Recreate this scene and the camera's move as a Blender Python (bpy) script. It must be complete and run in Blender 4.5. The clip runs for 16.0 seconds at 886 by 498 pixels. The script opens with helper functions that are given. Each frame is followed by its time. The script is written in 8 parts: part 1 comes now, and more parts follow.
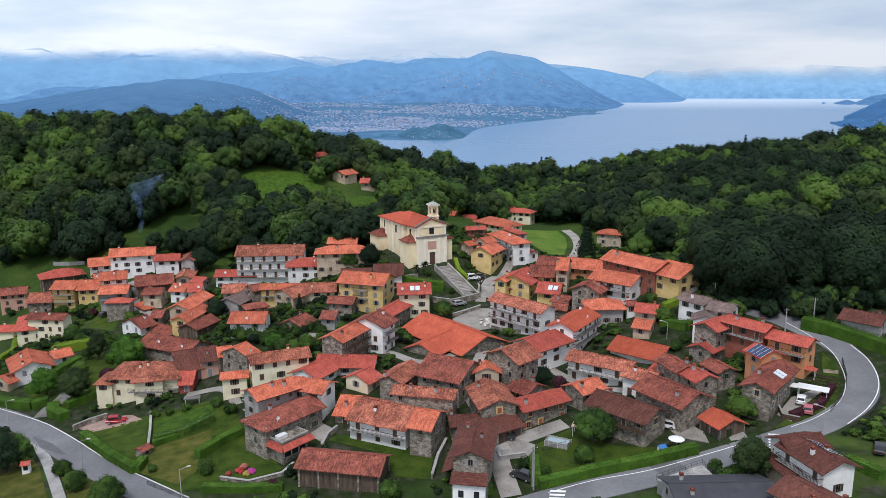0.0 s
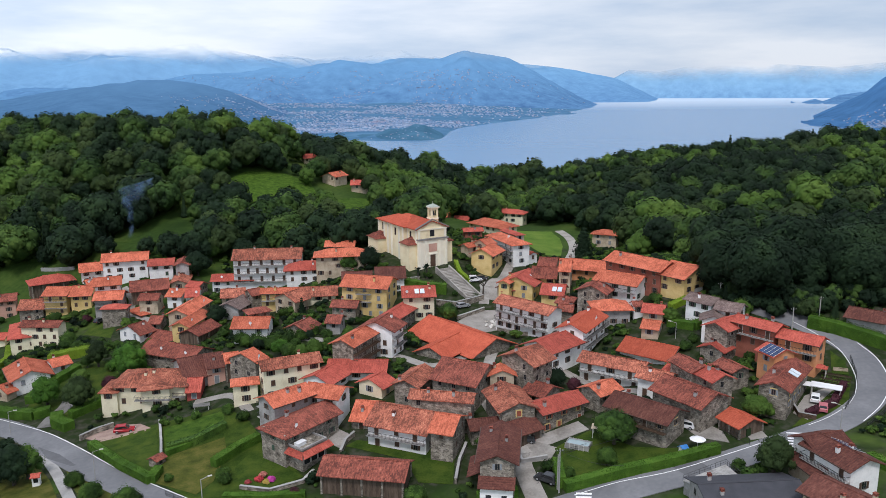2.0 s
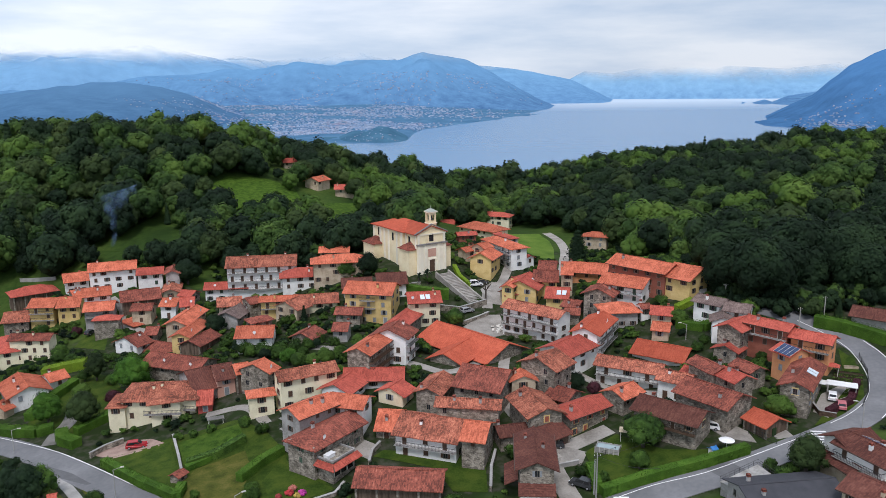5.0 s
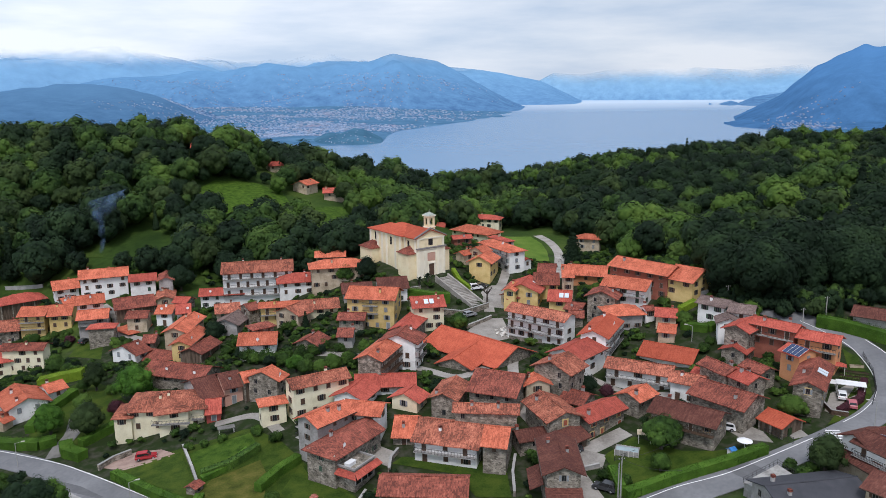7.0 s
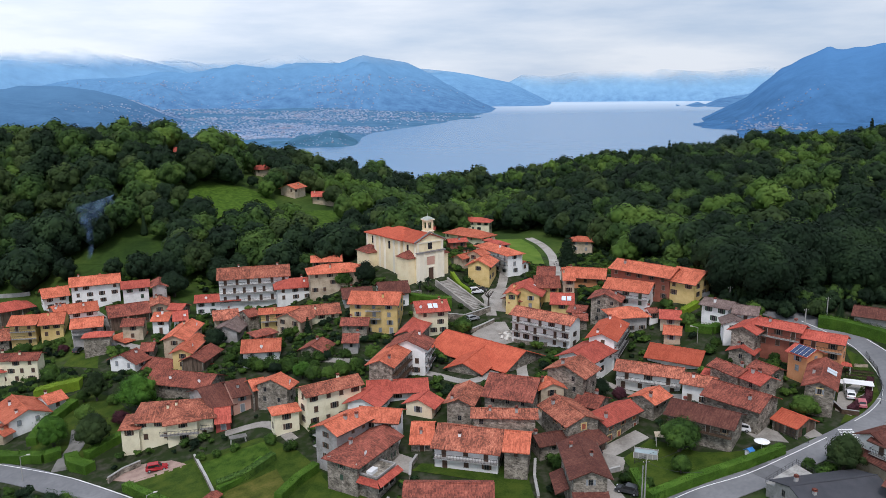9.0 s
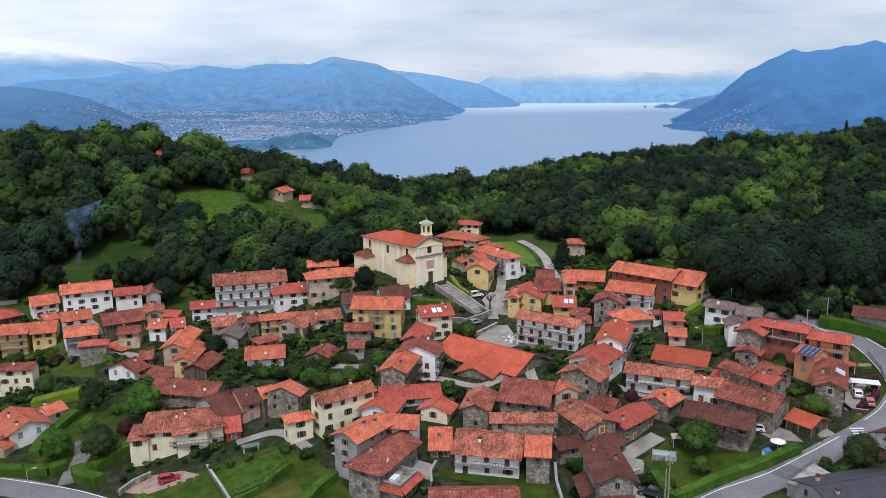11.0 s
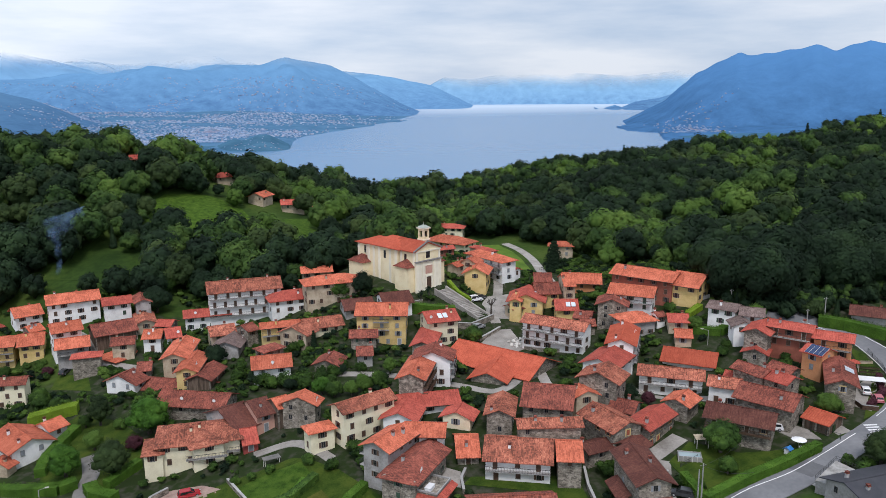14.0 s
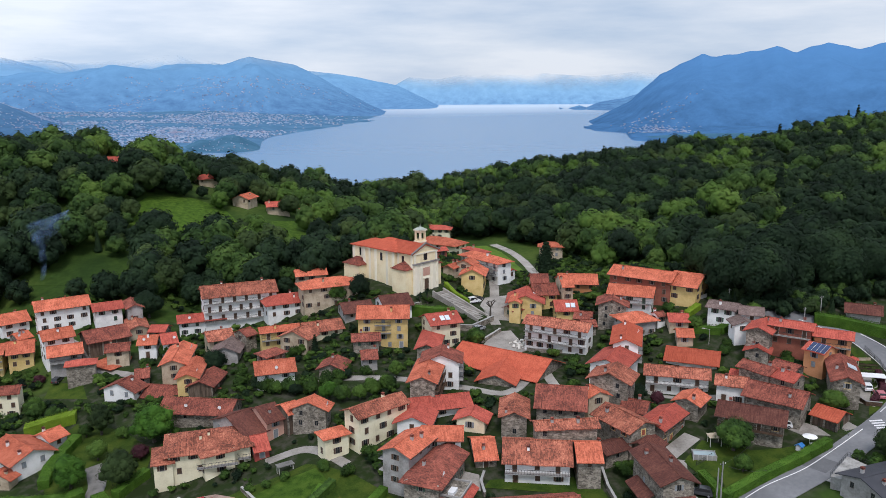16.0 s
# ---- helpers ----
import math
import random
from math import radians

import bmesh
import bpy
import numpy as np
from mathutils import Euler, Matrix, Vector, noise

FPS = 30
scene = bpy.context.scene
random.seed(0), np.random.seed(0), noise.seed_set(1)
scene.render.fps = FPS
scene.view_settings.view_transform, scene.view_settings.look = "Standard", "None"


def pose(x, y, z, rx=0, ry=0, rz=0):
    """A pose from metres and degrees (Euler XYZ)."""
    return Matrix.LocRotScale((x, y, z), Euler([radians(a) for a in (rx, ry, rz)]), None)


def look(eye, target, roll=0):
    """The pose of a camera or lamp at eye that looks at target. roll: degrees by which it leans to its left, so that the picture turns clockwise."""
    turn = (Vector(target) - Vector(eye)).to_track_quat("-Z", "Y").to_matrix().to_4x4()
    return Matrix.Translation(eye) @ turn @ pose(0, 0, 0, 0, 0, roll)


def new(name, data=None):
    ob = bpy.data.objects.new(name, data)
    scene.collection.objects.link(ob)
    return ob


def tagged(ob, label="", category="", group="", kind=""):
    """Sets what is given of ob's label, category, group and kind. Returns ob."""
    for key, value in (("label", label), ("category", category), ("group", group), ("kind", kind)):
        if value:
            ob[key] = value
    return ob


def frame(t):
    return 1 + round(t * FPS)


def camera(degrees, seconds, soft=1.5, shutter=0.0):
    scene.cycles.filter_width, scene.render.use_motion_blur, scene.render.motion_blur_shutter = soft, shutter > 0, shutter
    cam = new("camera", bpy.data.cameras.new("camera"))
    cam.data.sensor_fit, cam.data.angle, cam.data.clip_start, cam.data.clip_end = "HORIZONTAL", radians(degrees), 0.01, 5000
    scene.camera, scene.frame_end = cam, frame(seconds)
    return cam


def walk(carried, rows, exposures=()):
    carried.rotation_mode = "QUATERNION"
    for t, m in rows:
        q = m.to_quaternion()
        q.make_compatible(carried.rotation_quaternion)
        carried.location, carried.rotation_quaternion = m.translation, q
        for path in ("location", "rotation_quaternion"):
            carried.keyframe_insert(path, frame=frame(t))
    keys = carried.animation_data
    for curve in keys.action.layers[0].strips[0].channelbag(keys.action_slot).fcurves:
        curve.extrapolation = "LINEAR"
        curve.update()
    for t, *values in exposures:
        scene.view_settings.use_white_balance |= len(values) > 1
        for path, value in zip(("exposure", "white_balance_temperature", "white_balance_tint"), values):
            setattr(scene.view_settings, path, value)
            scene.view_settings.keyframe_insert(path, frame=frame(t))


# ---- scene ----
cam = camera(60.0, 16.0, soft=0.6)
PATH = [
    (0, 0.000, 0.000, 62.000, -12.000, 0.064, -0.307),
    (0.5, -2.094, 0.184, 62.137, -12.007, -0.421, -0.337),
    (1, -4.204, 0.382, 62.281, -12.010, -0.919, -0.365),
    (1.5, -6.331, 0.595, 62.430, -12.010, -1.428, -0.392),
    (2, -8.473, 0.823, 62.586, -12.006, -1.947, -0.418),
    (2.5, -10.630, 1.066, 62.748, -12.001, -2.475, -0.441),
    (3, -12.800, 1.326, 62.914, -11.992, -3.012, -0.463),
    (3.5, -14.982, 1.602, 63.087, -11.981, -3.555, -0.483),
    (4, -17.177, 1.895, 63.264, -11.968, -4.104, -0.500),
    (4.5, -19.383, 2.207, 63.445, -11.954, -4.658, -0.516),
    (5, -21.600, 2.537, 63.631, -11.937, -5.217, -0.529),
    (5.5, -23.827, 2.886, 63.820, -11.920, -5.780, -0.540),
    (6, -26.064, 3.255, 64.012, -11.901, -6.346, -0.549),
    (6.5, -28.310, 3.644, 64.208, -11.882, -6.915, -0.556),
    (7, -30.564, 4.054, 64.406, -11.862, -7.487, -0.560),
    (7.5, -32.826, 4.485, 64.605, -11.841, -8.062, -0.562),
    (8, -35.096, 4.940, 64.807, -11.821, -8.639, -0.562),
    (8.5, -37.374, 5.417, 65.009, -11.800, -9.219, -0.560),
    (9, -39.658, 5.918, 65.211, -11.781, -9.801, -0.555),
    (9.5, -41.950, 6.443, 65.413, -11.761, -10.386, -0.548),
    (10, -44.248, 6.994, 65.614, -11.743, -10.974, -0.539),
    (10.5, -46.552, 7.570, 65.813, -11.726, -11.566, -0.528),
    (11, -48.863, 8.174, 66.010, -11.710, -12.162, -0.515),
    (11.5, -51.180, 8.804, 66.205, -11.695, -12.763, -0.500),
    (12, -53.503, 9.464, 66.395, -11.683, -13.369, -0.482),
    (12.5, -55.832, 10.152, 66.581, -11.672, -13.982, -0.463),
    (13, -58.168, 10.870, 66.763, -11.664, -14.602, -0.442),
    (13.5, -60.510, 11.619, 66.938, -11.658, -15.230, -0.420),
    (14, -62.858, 12.400, 67.107, -11.655, -15.868, -0.396),
    (14.5, -65.213, 13.213, 67.268, -11.655, -16.517, -0.370),
    (15, -67.575, 14.060, 67.420, -11.658, -17.177, -0.343),
    (15.5, -69.944, 14.941, 67.564, -11.664, -17.851, -0.315),
    (16, -72.321, 15.857, 67.697, -11.674, -18.540, -0.286),
]
walk(cam, [(t, pose(x, y, z, 90 + pitch, 0, yaw) @ pose(0, 0, 0, 0, 0, roll)) for t, x, y, z, pitch, yaw, roll in PATH])

# ---- sky and sun: bright overcast ----
SUN_EL, SUN_AZ = 58.0, 192.0
world = bpy.data.worlds.new("overcast_sky")
scene.world = world
world.use_nodes = True
wn, wl = world.node_tree.nodes, world.node_tree.links
wbg = wn["Background"]
sky = wn.new("ShaderNodeTexSky")
sky.sky_type, sky.sun_disc = "NISHITA", False
sky.sun_elevation, sky.sun_rotation = radians(SUN_EL), radians(SUN_AZ)
wtc = wn.new("ShaderNodeTexCoord")
wmap = wn.new("ShaderNodeMapping")
wmap.inputs["Scale"].default_value = (1.6, 1.6, 9.0)
wl.new(wtc.outputs["Generated"], wmap.inputs["Vector"])
wns = wn.new("ShaderNodeTexNoise")
wns.inputs["Scale"].default_value, wns.inputs["Detail"].default_value, wns.inputs["Roughness"].default_value = 1.7, 6, 0.55
wl.new(wmap.outputs["Vector"], wns.inputs["Vector"])
wr = wn.new("ShaderNodeValToRGB")
wr.color_ramp.elements[0].position, wr.color_ramp.elements[0].color = 0.34, (0.52, 0.655, 0.80, 1)
wr.color_ramp.elements[1].position, wr.color_ramp.elements[1].color = 0.60, (0.85, 0.92, 0.96, 1)
wl.new(wns.outputs["Fac"], wr.inputs["Fac"])
wsc = wn.new("ShaderNodeMixRGB")
wsc.blend_type, wsc.inputs["Fac"].default_value = "MULTIPLY", 1.0
wsc.inputs["Color2"].default_value = (0.09, 0.09, 0.09, 1)
wl.new(sky.outputs["Color"], wsc.inputs["Color1"])
wmx = wn.new("ShaderNodeMixRGB")
wmx.inputs["Fac"].default_value = 0.88
wl.new(wsc.outputs["Color"], wmx.inputs["Color1"])
wl.new(wr.outputs["Color"], wmx.inputs["Color2"])
wl.new(wmx.outputs["Color"], wbg.inputs["Color"])
# the cloud sheet is thinner, and brighter, towards the west
wse, wmr = wn.new("ShaderNodeSeparateXYZ"), wn.new("ShaderNodeMapRange")
wl.new(wtc.outputs["Generated"], wse.inputs["Vector"])
wl.new(wse.outputs["X"], wmr.inputs["Value"])
wmr.inputs["From Min"].default_value, wmr.inputs["From Max"].default_value = -0.6, 0.35
wmr.inputs["To Min"].default_value, wmr.inputs["To Max"].default_value = 1.24, 0.95
wl.new(wmr.outputs["Result"], wbg.inputs["Strength"])
sun = new("sun", bpy.data.lights.new("sun", "SUN"))
sun.data.energy, sun.data.angle, sun.data.color = 2.1, radians(16), (1.0, 0.955, 0.89)
az, el = radians(SUN_AZ), radians(SUN_EL)
sun.matrix_world = look(Vector((math.sin(az) * math.cos(el), math.cos(az) * math.cos(el), math.sin(el))) * 500, (0, 0, 0))
scene.view_settings.exposure = 0.0
scene.view_settings.use_white_balance = True
scene.view_settings.white_balance_temperature = 6250
scene.view_settings.white_balance_tint = 16


# ---- materials ----
def material(name, colours, scale=1.0, rough=0.85, bump=0.2, fine=12.0, metal=0.0, vary=0.12, stretch=(1, 1, 1), island=0.0):
    """Noise at two scales over a ramp of colours, with a fine bump, and a small shift for each object."""
    m = bpy.data.materials.new(name)
    m.use_nodes = True
    n, l = m.node_tree.nodes, m.node_tree.links
    b = n["Principled BSDF"]
    tc, mp = n.new("ShaderNodeTexCoord"), n.new("ShaderNodeMapping")
    mp.inputs["Scale"].default_value = stretch
    info = n.new("ShaderNodeObjectInfo")
    l.new(tc.outputs["Object"], mp.inputs["Vector"])
    off = n.new("ShaderNodeVectorMath")
    off.operation = "MULTIPLY_ADD"
    l.new(info.outputs["Random"], off.inputs[0])
    off.inputs[1].default_value = (57.0, 31.0, 13.0)
    l.new(mp.outputs["Vector"], off.inputs[2])
    a, c = n.new("ShaderNodeTexNoise"), n.new("ShaderNodeTexNoise")
    for node, s, d in ((a, scale, 5), (c, fine, 3)):
        node.inputs["Scale"].default_value, node.inputs["Detail"].default_value = s, d
        l.new(off.outputs["Vector"], node.inputs["Vector"])
    mixf = n.new("ShaderNodeMath")
    mixf.operation = "MULTIPLY_ADD"
    mixf.inputs[1].default_value = 0.45
    l.new(c.outputs["Fac"], mixf.inputs[0])
    half = n.new("ShaderNodeMath")
    half.operation = "MULTIPLY_ADD"
    half.inputs[1].default_value, half.inputs[2].default_value = 1.1, -0.27
    l.new(a.outputs["Fac"], half.inputs[0])
    l.new(half.outputs[0], mixf.inputs[2])
    r = n.new("ShaderNodeValToRGB")
    e = r.color_ramp.elements
    while len(e) < len(colours):
        e.new(0.5)
    for i, col in enumerate(colours):
        e[i].position, e[i].color = 0.25 + 0.5 * i / max(1, len(colours) - 1), (*col, 1)
    l.new(mixf.outputs[0], r.inputs["Fac"])
    hsv = n.new("ShaderNodeHueSaturation")
    val = n.new("ShaderNodeMath")
    val.operation = "MULTIPLY_ADD"
    val.inputs[1].default_value, val.inputs[2].default_value = 2 * vary, 1 - vary
    l.new(info.outputs["Random"], val.inputs[0])
    if island:
        geo = n.new("ShaderNodeNewGeometry")
        add = n.new("ShaderNodeMath")
        add.operation = "MULTIPLY_ADD"
        add.inputs[1].default_value = island
        l.new(geo.outputs["Random Per Island"], add.inputs[0])
        l.new(val.outputs[0], add.inputs[2])
        l.new(add.outputs[0], hsv.inputs["Value"])
    else:
        l.new(val.outputs[0], hsv.inputs["Value"])
    l.new(r.outputs["Color"], hsv.inputs["Color"])
    l.new(hsv.outputs["Color"], b.inputs["Base Color"])
    b.inputs["Roughness"].default_value, b.inputs["Metallic"].default_value = rough, metal
    b.inputs["Specular IOR Level"].default_value = 0.12 if rough > 0.74 else 0.5
    if bump:
        bp = n.new("ShaderNodeBump")
        bp.inputs["Strength"].default_value, bp.inputs["Distance"].default_value = bump, 0.1
        l.new(c.outputs["Fac"], bp.inputs["Height"])
        l.new(bp.outputs["Normal"], b.inputs["Normal"])
    return m


def tile_material(name, colours, pitch=0.24, rows=0.36):
    """Clay tiles: rounded channels down the slope, courses across it, tiles of uneven firing, lichen and soot."""
    m = bpy.data.materials.new(name)
    m.use_nodes = True
    n, l = m.node_tree.nodes, m.node_tree.links
    b = n["Principled BSDF"]
    tc, info = n.new("ShaderNodeTexCoord"), n.new("ShaderNodeObjectInfo")
    off = n.new("ShaderNodeVectorMath")
    off.operation = "MULTIPLY_ADD"
    l.new(info.outputs["Random"], off.inputs[0])
    off.inputs[1].default_value = (57.0, 31.0, 13.0)
    l.new(tc.outputs["Object"], off.inputs[2])

    def noisy(scale, detail, stretch=(1, 1, 1)):
        mp, ns = n.new("ShaderNodeMapping"), n.new("ShaderNodeTexNoise")
        mp.inputs["Scale"].default_value = stretch
        ns.inputs["Scale"].default_value, ns.inputs["Detail"].default_value, ns.inputs["Roughness"].default_value = scale, detail, 0.6
        l.new(off.outputs["Vector"], mp.inputs["Vector"])
        l.new(mp.outputs["Vector"], ns.inputs["Vector"])
        return ns.outputs["Fac"]

    # weather in patches a few metres wide, and streaks down the slope
    broad, streak, fine = noisy(0.35, 4), noisy(1.5, 3, (1.6, 0.35, 0.35)), noisy(4.0, 3)
    br = n.new("ShaderNodeTexBrick")
    br.inputs["Color1"].default_value, br.inputs["Color2"].default_value = (0, 0, 0, 1), (1, 1, 1, 1)
    br.inputs["Mortar"].default_value = (0.15, 0.15, 0.15, 1)
    br.inputs["Scale"].default_value, br.inputs["Mortar Size"].default_value = 1.0, 0.012
    br.inputs["Brick Width"].default_value, br.inputs["Row Height"].default_value = pitch, rows
    br.offset = 0.0
    l.new(tc.outputs["Object"], br.inputs["Vector"])
    tot = None
    for out, w, c in ((broad, 0.75, -0.16), (streak, 0.45, -0.02), (fine, 0.3, 0.0), (br.outputs["Color"], 0.26, -0.325)):
        a = n.new("ShaderNodeMath")
        a.operation = "MULTIPLY_ADD"
        a.inputs[1].default_value = w
        l.new(out, a.inputs[0])
        if tot is None:
            a.inputs[2].default_value = c
        else:
            p = n.new("ShaderNodeMath")
            p.inputs[1].default_value = c
            l.new(tot, p.inputs[0])
            l.new(p.outputs[0], a.inputs[2])
        tot = a.outputs[0]
    r = n.new("ShaderNodeValToRGB")
    e = r.color_ramp.elements
    while len(e) < len(colours):
        e.new(0.5)
    for i, col in enumerate(colours):
        e[i].position, e[i].color = 0.22 + 0.54 * i / (len(colours) - 1), (*col, 1)
    l.new(tot, r.inputs["Fac"])
    hsv, val = n.new("ShaderNodeHueSaturation"), n.new("ShaderNodeMath")
    val.operation = "MULTIPLY_ADD"
    val.inputs[1].default_value, val.inputs[2].default_value = 0.34, 0.84
    l.new(info.outputs["Random"], val.inputs[0])
    l.new(val.outputs[0], hsv.inputs["Value"])
    l.new(r.outputs["Color"], hsv.inputs["Color"])
    l.new(hsv.outputs["Color"], b.inputs["Base Color"])
    b.inputs["Roughness"].default_value, b.inputs["Specular IOR Level"].default_value = 0.9, 0.12
    wv, cr = n.new("ShaderNodeTexWave"), n.new("ShaderNodeTexWave")
    wv.bands_direction, cr.bands_direction = "X", "Y"
    cr.wave_profile = "SAW"
    wv.inputs["Scale"].default_value, cr.inputs["Scale"].default_value = 0.31416 / (2 * pitch), 0.31416 / rows
    for x in (wv, cr):
        x.inputs["Distortion"].default_value, x.inputs["Detail"].default_value = 0.5, 1.0
        l.new(tc.outputs["Object"], x.inputs["Vector"])
    add = n.new("ShaderNodeMath")
    add.operation = "MULTIPLY_ADD"
    add.inputs[1].default_value = 0.35
    l.new(cr.outputs["Fac"], add.inputs[0])
    l.new(wv.outputs["Fac"], add.inputs[2])
    bp = n.new("ShaderNodeBump")
    bp.inputs["Strength"].default_value, bp.inputs["Distance"].default_value = 0.7, 0.1
    l.new(add.outputs[0], bp.inputs["Height"])
    l.new(bp.outputs["Normal"], b.inputs["Normal"])
    return m


def stone_material(name, colours, size=2.2):
    m = material(name, colours, scale=0.8, fine=5.0, rough=0.95, bump=0.0, vary=0.08)
    n, l = m.node_tree.nodes, m.node_tree.links
    b = n["Principled BSDF"]
    tc, mp, vo = n.new("ShaderNodeTexCoord"), n.new("ShaderNodeMapping"), n.new("ShaderNodeTexVoronoi")
    mp.inputs["Scale"].default_value = (1, 1, 1.7)
    vo.feature = "F1"
    vo.inputs["Scale"].default_value = size
    l.new(tc.outputs["Object"], mp.inputs["Vector"])
    l.new(mp.outputs["Vector"], vo.inputs["Vector"])
    hs = [x for x in n if x.bl_idname == "ShaderNodeHueSaturation"][0]
    mixc, bw = n.new("ShaderNodeMixRGB"), n.new("ShaderNodeRGBToBW")
    mixc.blend_type, mixc.inputs["Fac"].default_value = "OVERLAY", 0.55
    l.new(vo.outputs["Color"], bw.inputs["Color"])
    l.new(hs.outputs["Color"], mixc.inputs["Color1"])
    l.new(bw.outputs["Val"], mixc.inputs["Color2"])
    l.new(mixc.outputs["Color"], b.inputs["Base Color"])
    bp = n.new("ShaderNodeBump")
    bp.inputs["Strength"].default_value, bp.inputs["Distance"].default_value = 0.6, 0.06
    l.new(vo.outputs["Distance"], bp.inputs["Height"])
    l.new(bp.outputs["Normal"], b.inputs["Normal"])
    return m


ROOF = {
    "o": tile_material("orange_clay_tiles", [(0.325, 0.086, 0.050), (0.520, 0.139, 0.079), (0.611, 0.185, 0.110), (0.640, 0.264, 0.173)]),
    "r": tile_material("red_clay_tiles", [(0.286, 0.063, 0.047), (0.429, 0.094, 0.067), (0.494, 0.118, 0.083), (0.546, 0.179, 0.129)]),
    "m": tile_material("weathered_dark_tiles", [(0.117, 0.041, 0.031), (0.247, 0.075, 0.054), (0.351, 0.111, 0.076), (0.468, 0.185, 0.129)]),
    "x": tile_material("old_mottled_tiles", [(0.156, 0.058, 0.040), (0.364, 0.118, 0.076), (0.546, 0.198, 0.123), (0.640, 0.324, 0.207)]),
    "b": tile_material("brown_concrete_tiles", [(0.091, 0.036, 0.029), (0.136, 0.052, 0.040), (0.175, 0.072, 0.054), (0.234, 0.108, 0.084)]),
    "g": tile_material("grey_concrete_tiles", [(0.110, 0.079, 0.072), (0.169, 0.122, 0.110), (0.234, 0.175, 0.155), (0.312, 0.240, 0.213)]),
    "n": tile_material("new_red_tiles", [(0.36, 0.075, 0.042), (0.45, 0.098, 0.055), (0.50, 0.118, 0.066), (0.52, 0.16, 0.095)]),
    "k": material("dark_slate_roof", [(0.03, 0.032, 0.04), (0.055, 0.055, 0.065)], 0.5, 0.7, 0.15),
}
WALL = {
    "w": material("white_plaster", [(0.66, 0.655, 0.64), (0.80, 0.80, 0.785), (0.86, 0.855, 0.845)], 0.45, 0.9, 0.1, 3.0, vary=0.05),
    "c": material("cream_plaster", [(0.64, 0.58, 0.41), (0.76, 0.70, 0.51), (0.81, 0.76, 0.58)], 0.45, 0.9, 0.1, 3.0, vary=0.05),
    "y": material("yellow_plaster", [(0.52, 0.37, 0.14), (0.64, 0.47, 0.20), (0.70, 0.54, 0.26)], 0.45, 0.9, 0.1, 3.0, vary=0.06),
    "t": material("tan_plaster", [(0.30, 0.24, 0.17), (0.45, 0.37, 0.27), (0.54, 0.46, 0.35)], 0.45, 0.9, 0.1, 3.0, vary=0.1),
    "g": material("grey_render", [(0.20, 0.19, 0.18), (0.33, 0.32, 0.31), (0.44, 0.43, 0.42)], 0.4, 0.92, 0.1, 2.5, vary=0.1),
    "p": material("pink_plaster", [(0.48, 0.27, 0.21), (0.60, 0.37, 0.29)], 0.45, 0.9, 0.1, 3.0, vary=0.05),
    "o": material("orange_plaster", [(0.55, 0.24, 0.11), (0.68, 0.33, 0.17)], 0.45, 0.9, 0.1, 3.0, vary=0.05),
    "b": material("red_brick_render", [(0.24, 0.085, 0.06), (0.36, 0.13, 0.09)], 0.6, 0.9, 0.15, 4.0, vary=0.08),
    "s": stone_material("rubble_stone", [(0.10, 0.088, 0.072), (0.22, 0.195, 0.162), (0.34, 0.305, 0.26)]),
    "d": material("dark_weathered_boards", [(0.05, 0.037, 0.028), (0.11, 0.08, 0.06), (0.17, 0.13, 0.10)], 0.7, 0.9, 0.2, 5.0, stretch=(3, 3, 0.4)),
    "r": material("red_paint", [(0.30, 0.05, 0.045), (0.40, 0.08, 0.06)], 0.6, 0.7, 0.1, 4.0),
}
GLASS = material("dark_window_glass", [(0.012, 0.014, 0.017), (0.03, 0.033, 0.038)], 1.0, 0.12, 0.0)
FRAME = material("pale_stone_trim", [(0.48, 0.46, 0.42), (0.62, 0.60, 0.56)], 1.5, 0.8, 0.05)
SHUTTER = {
    "brown": material("brown_shutter_wood", [(0.06, 0.032, 0.02), (0.11, 0.06, 0.036)], 2.0, 0.7, 0.1),
    "green": material("green_shutter_wood", [(0.03, 0.06, 0.04), (0.05, 0.10, 0.065)], 2.0, 0.7, 0.1),
    "grey": material("grey_shutter_wood", [(0.17, 0.19, 0.21), (0.27, 0.29, 0.31)], 2.0, 0.7, 0.1),
    "red": material("red_shutter_wood", [(0.26, 0.06, 0.03), (0.36, 0.10, 0.05)], 2.0, 0.7, 0.1),
}
GUTTER = material("brown_copper_gutter", [(0.07, 0.04, 0.03), (0.12, 0.065, 0.045)], 1.0, 0.5, 0.0, metal=0.5)
WOOD = material("dark_timber", [(0.05, 0.032, 0.022), (0.10, 0.065, 0.045), (0.15, 0.10, 0.07)], 1.5, 0.85, 0.2, 8.0, stretch=(1, 1, 4))
IRON = material("dark_iron", [(0.03, 0.03, 0.032), (0.06, 0.06, 0.06)], 2.0, 0.6, 0.0, metal=0.4)
CONCRETE = material("grey_concrete", [(0.27, 0.265, 0.255), (0.40, 0.39, 0.375)], 0.5, 0.9, 0.15, 4.0)
GRAVEL = material("grey_gravel", [(0.10, 0.096, 0.09), (0.15, 0.145, 0.135), (0.19, 0.183, 0.172)], 0.5, 0.95, 0.2, 5.0)
REPAIR = material("newer_asphalt", [(0.095, 0.096, 0.102), (0.13, 0.131, 0.137)], 0.4, 0.92, 0.1, 3.0)
ASPHALT = material("grey_asphalt", [(0.155, 0.158, 0.168), (0.195, 0.198, 0.208), (0.25, 0.253, 0.262)], 0.10, 0.92, 0.1, 1.2)
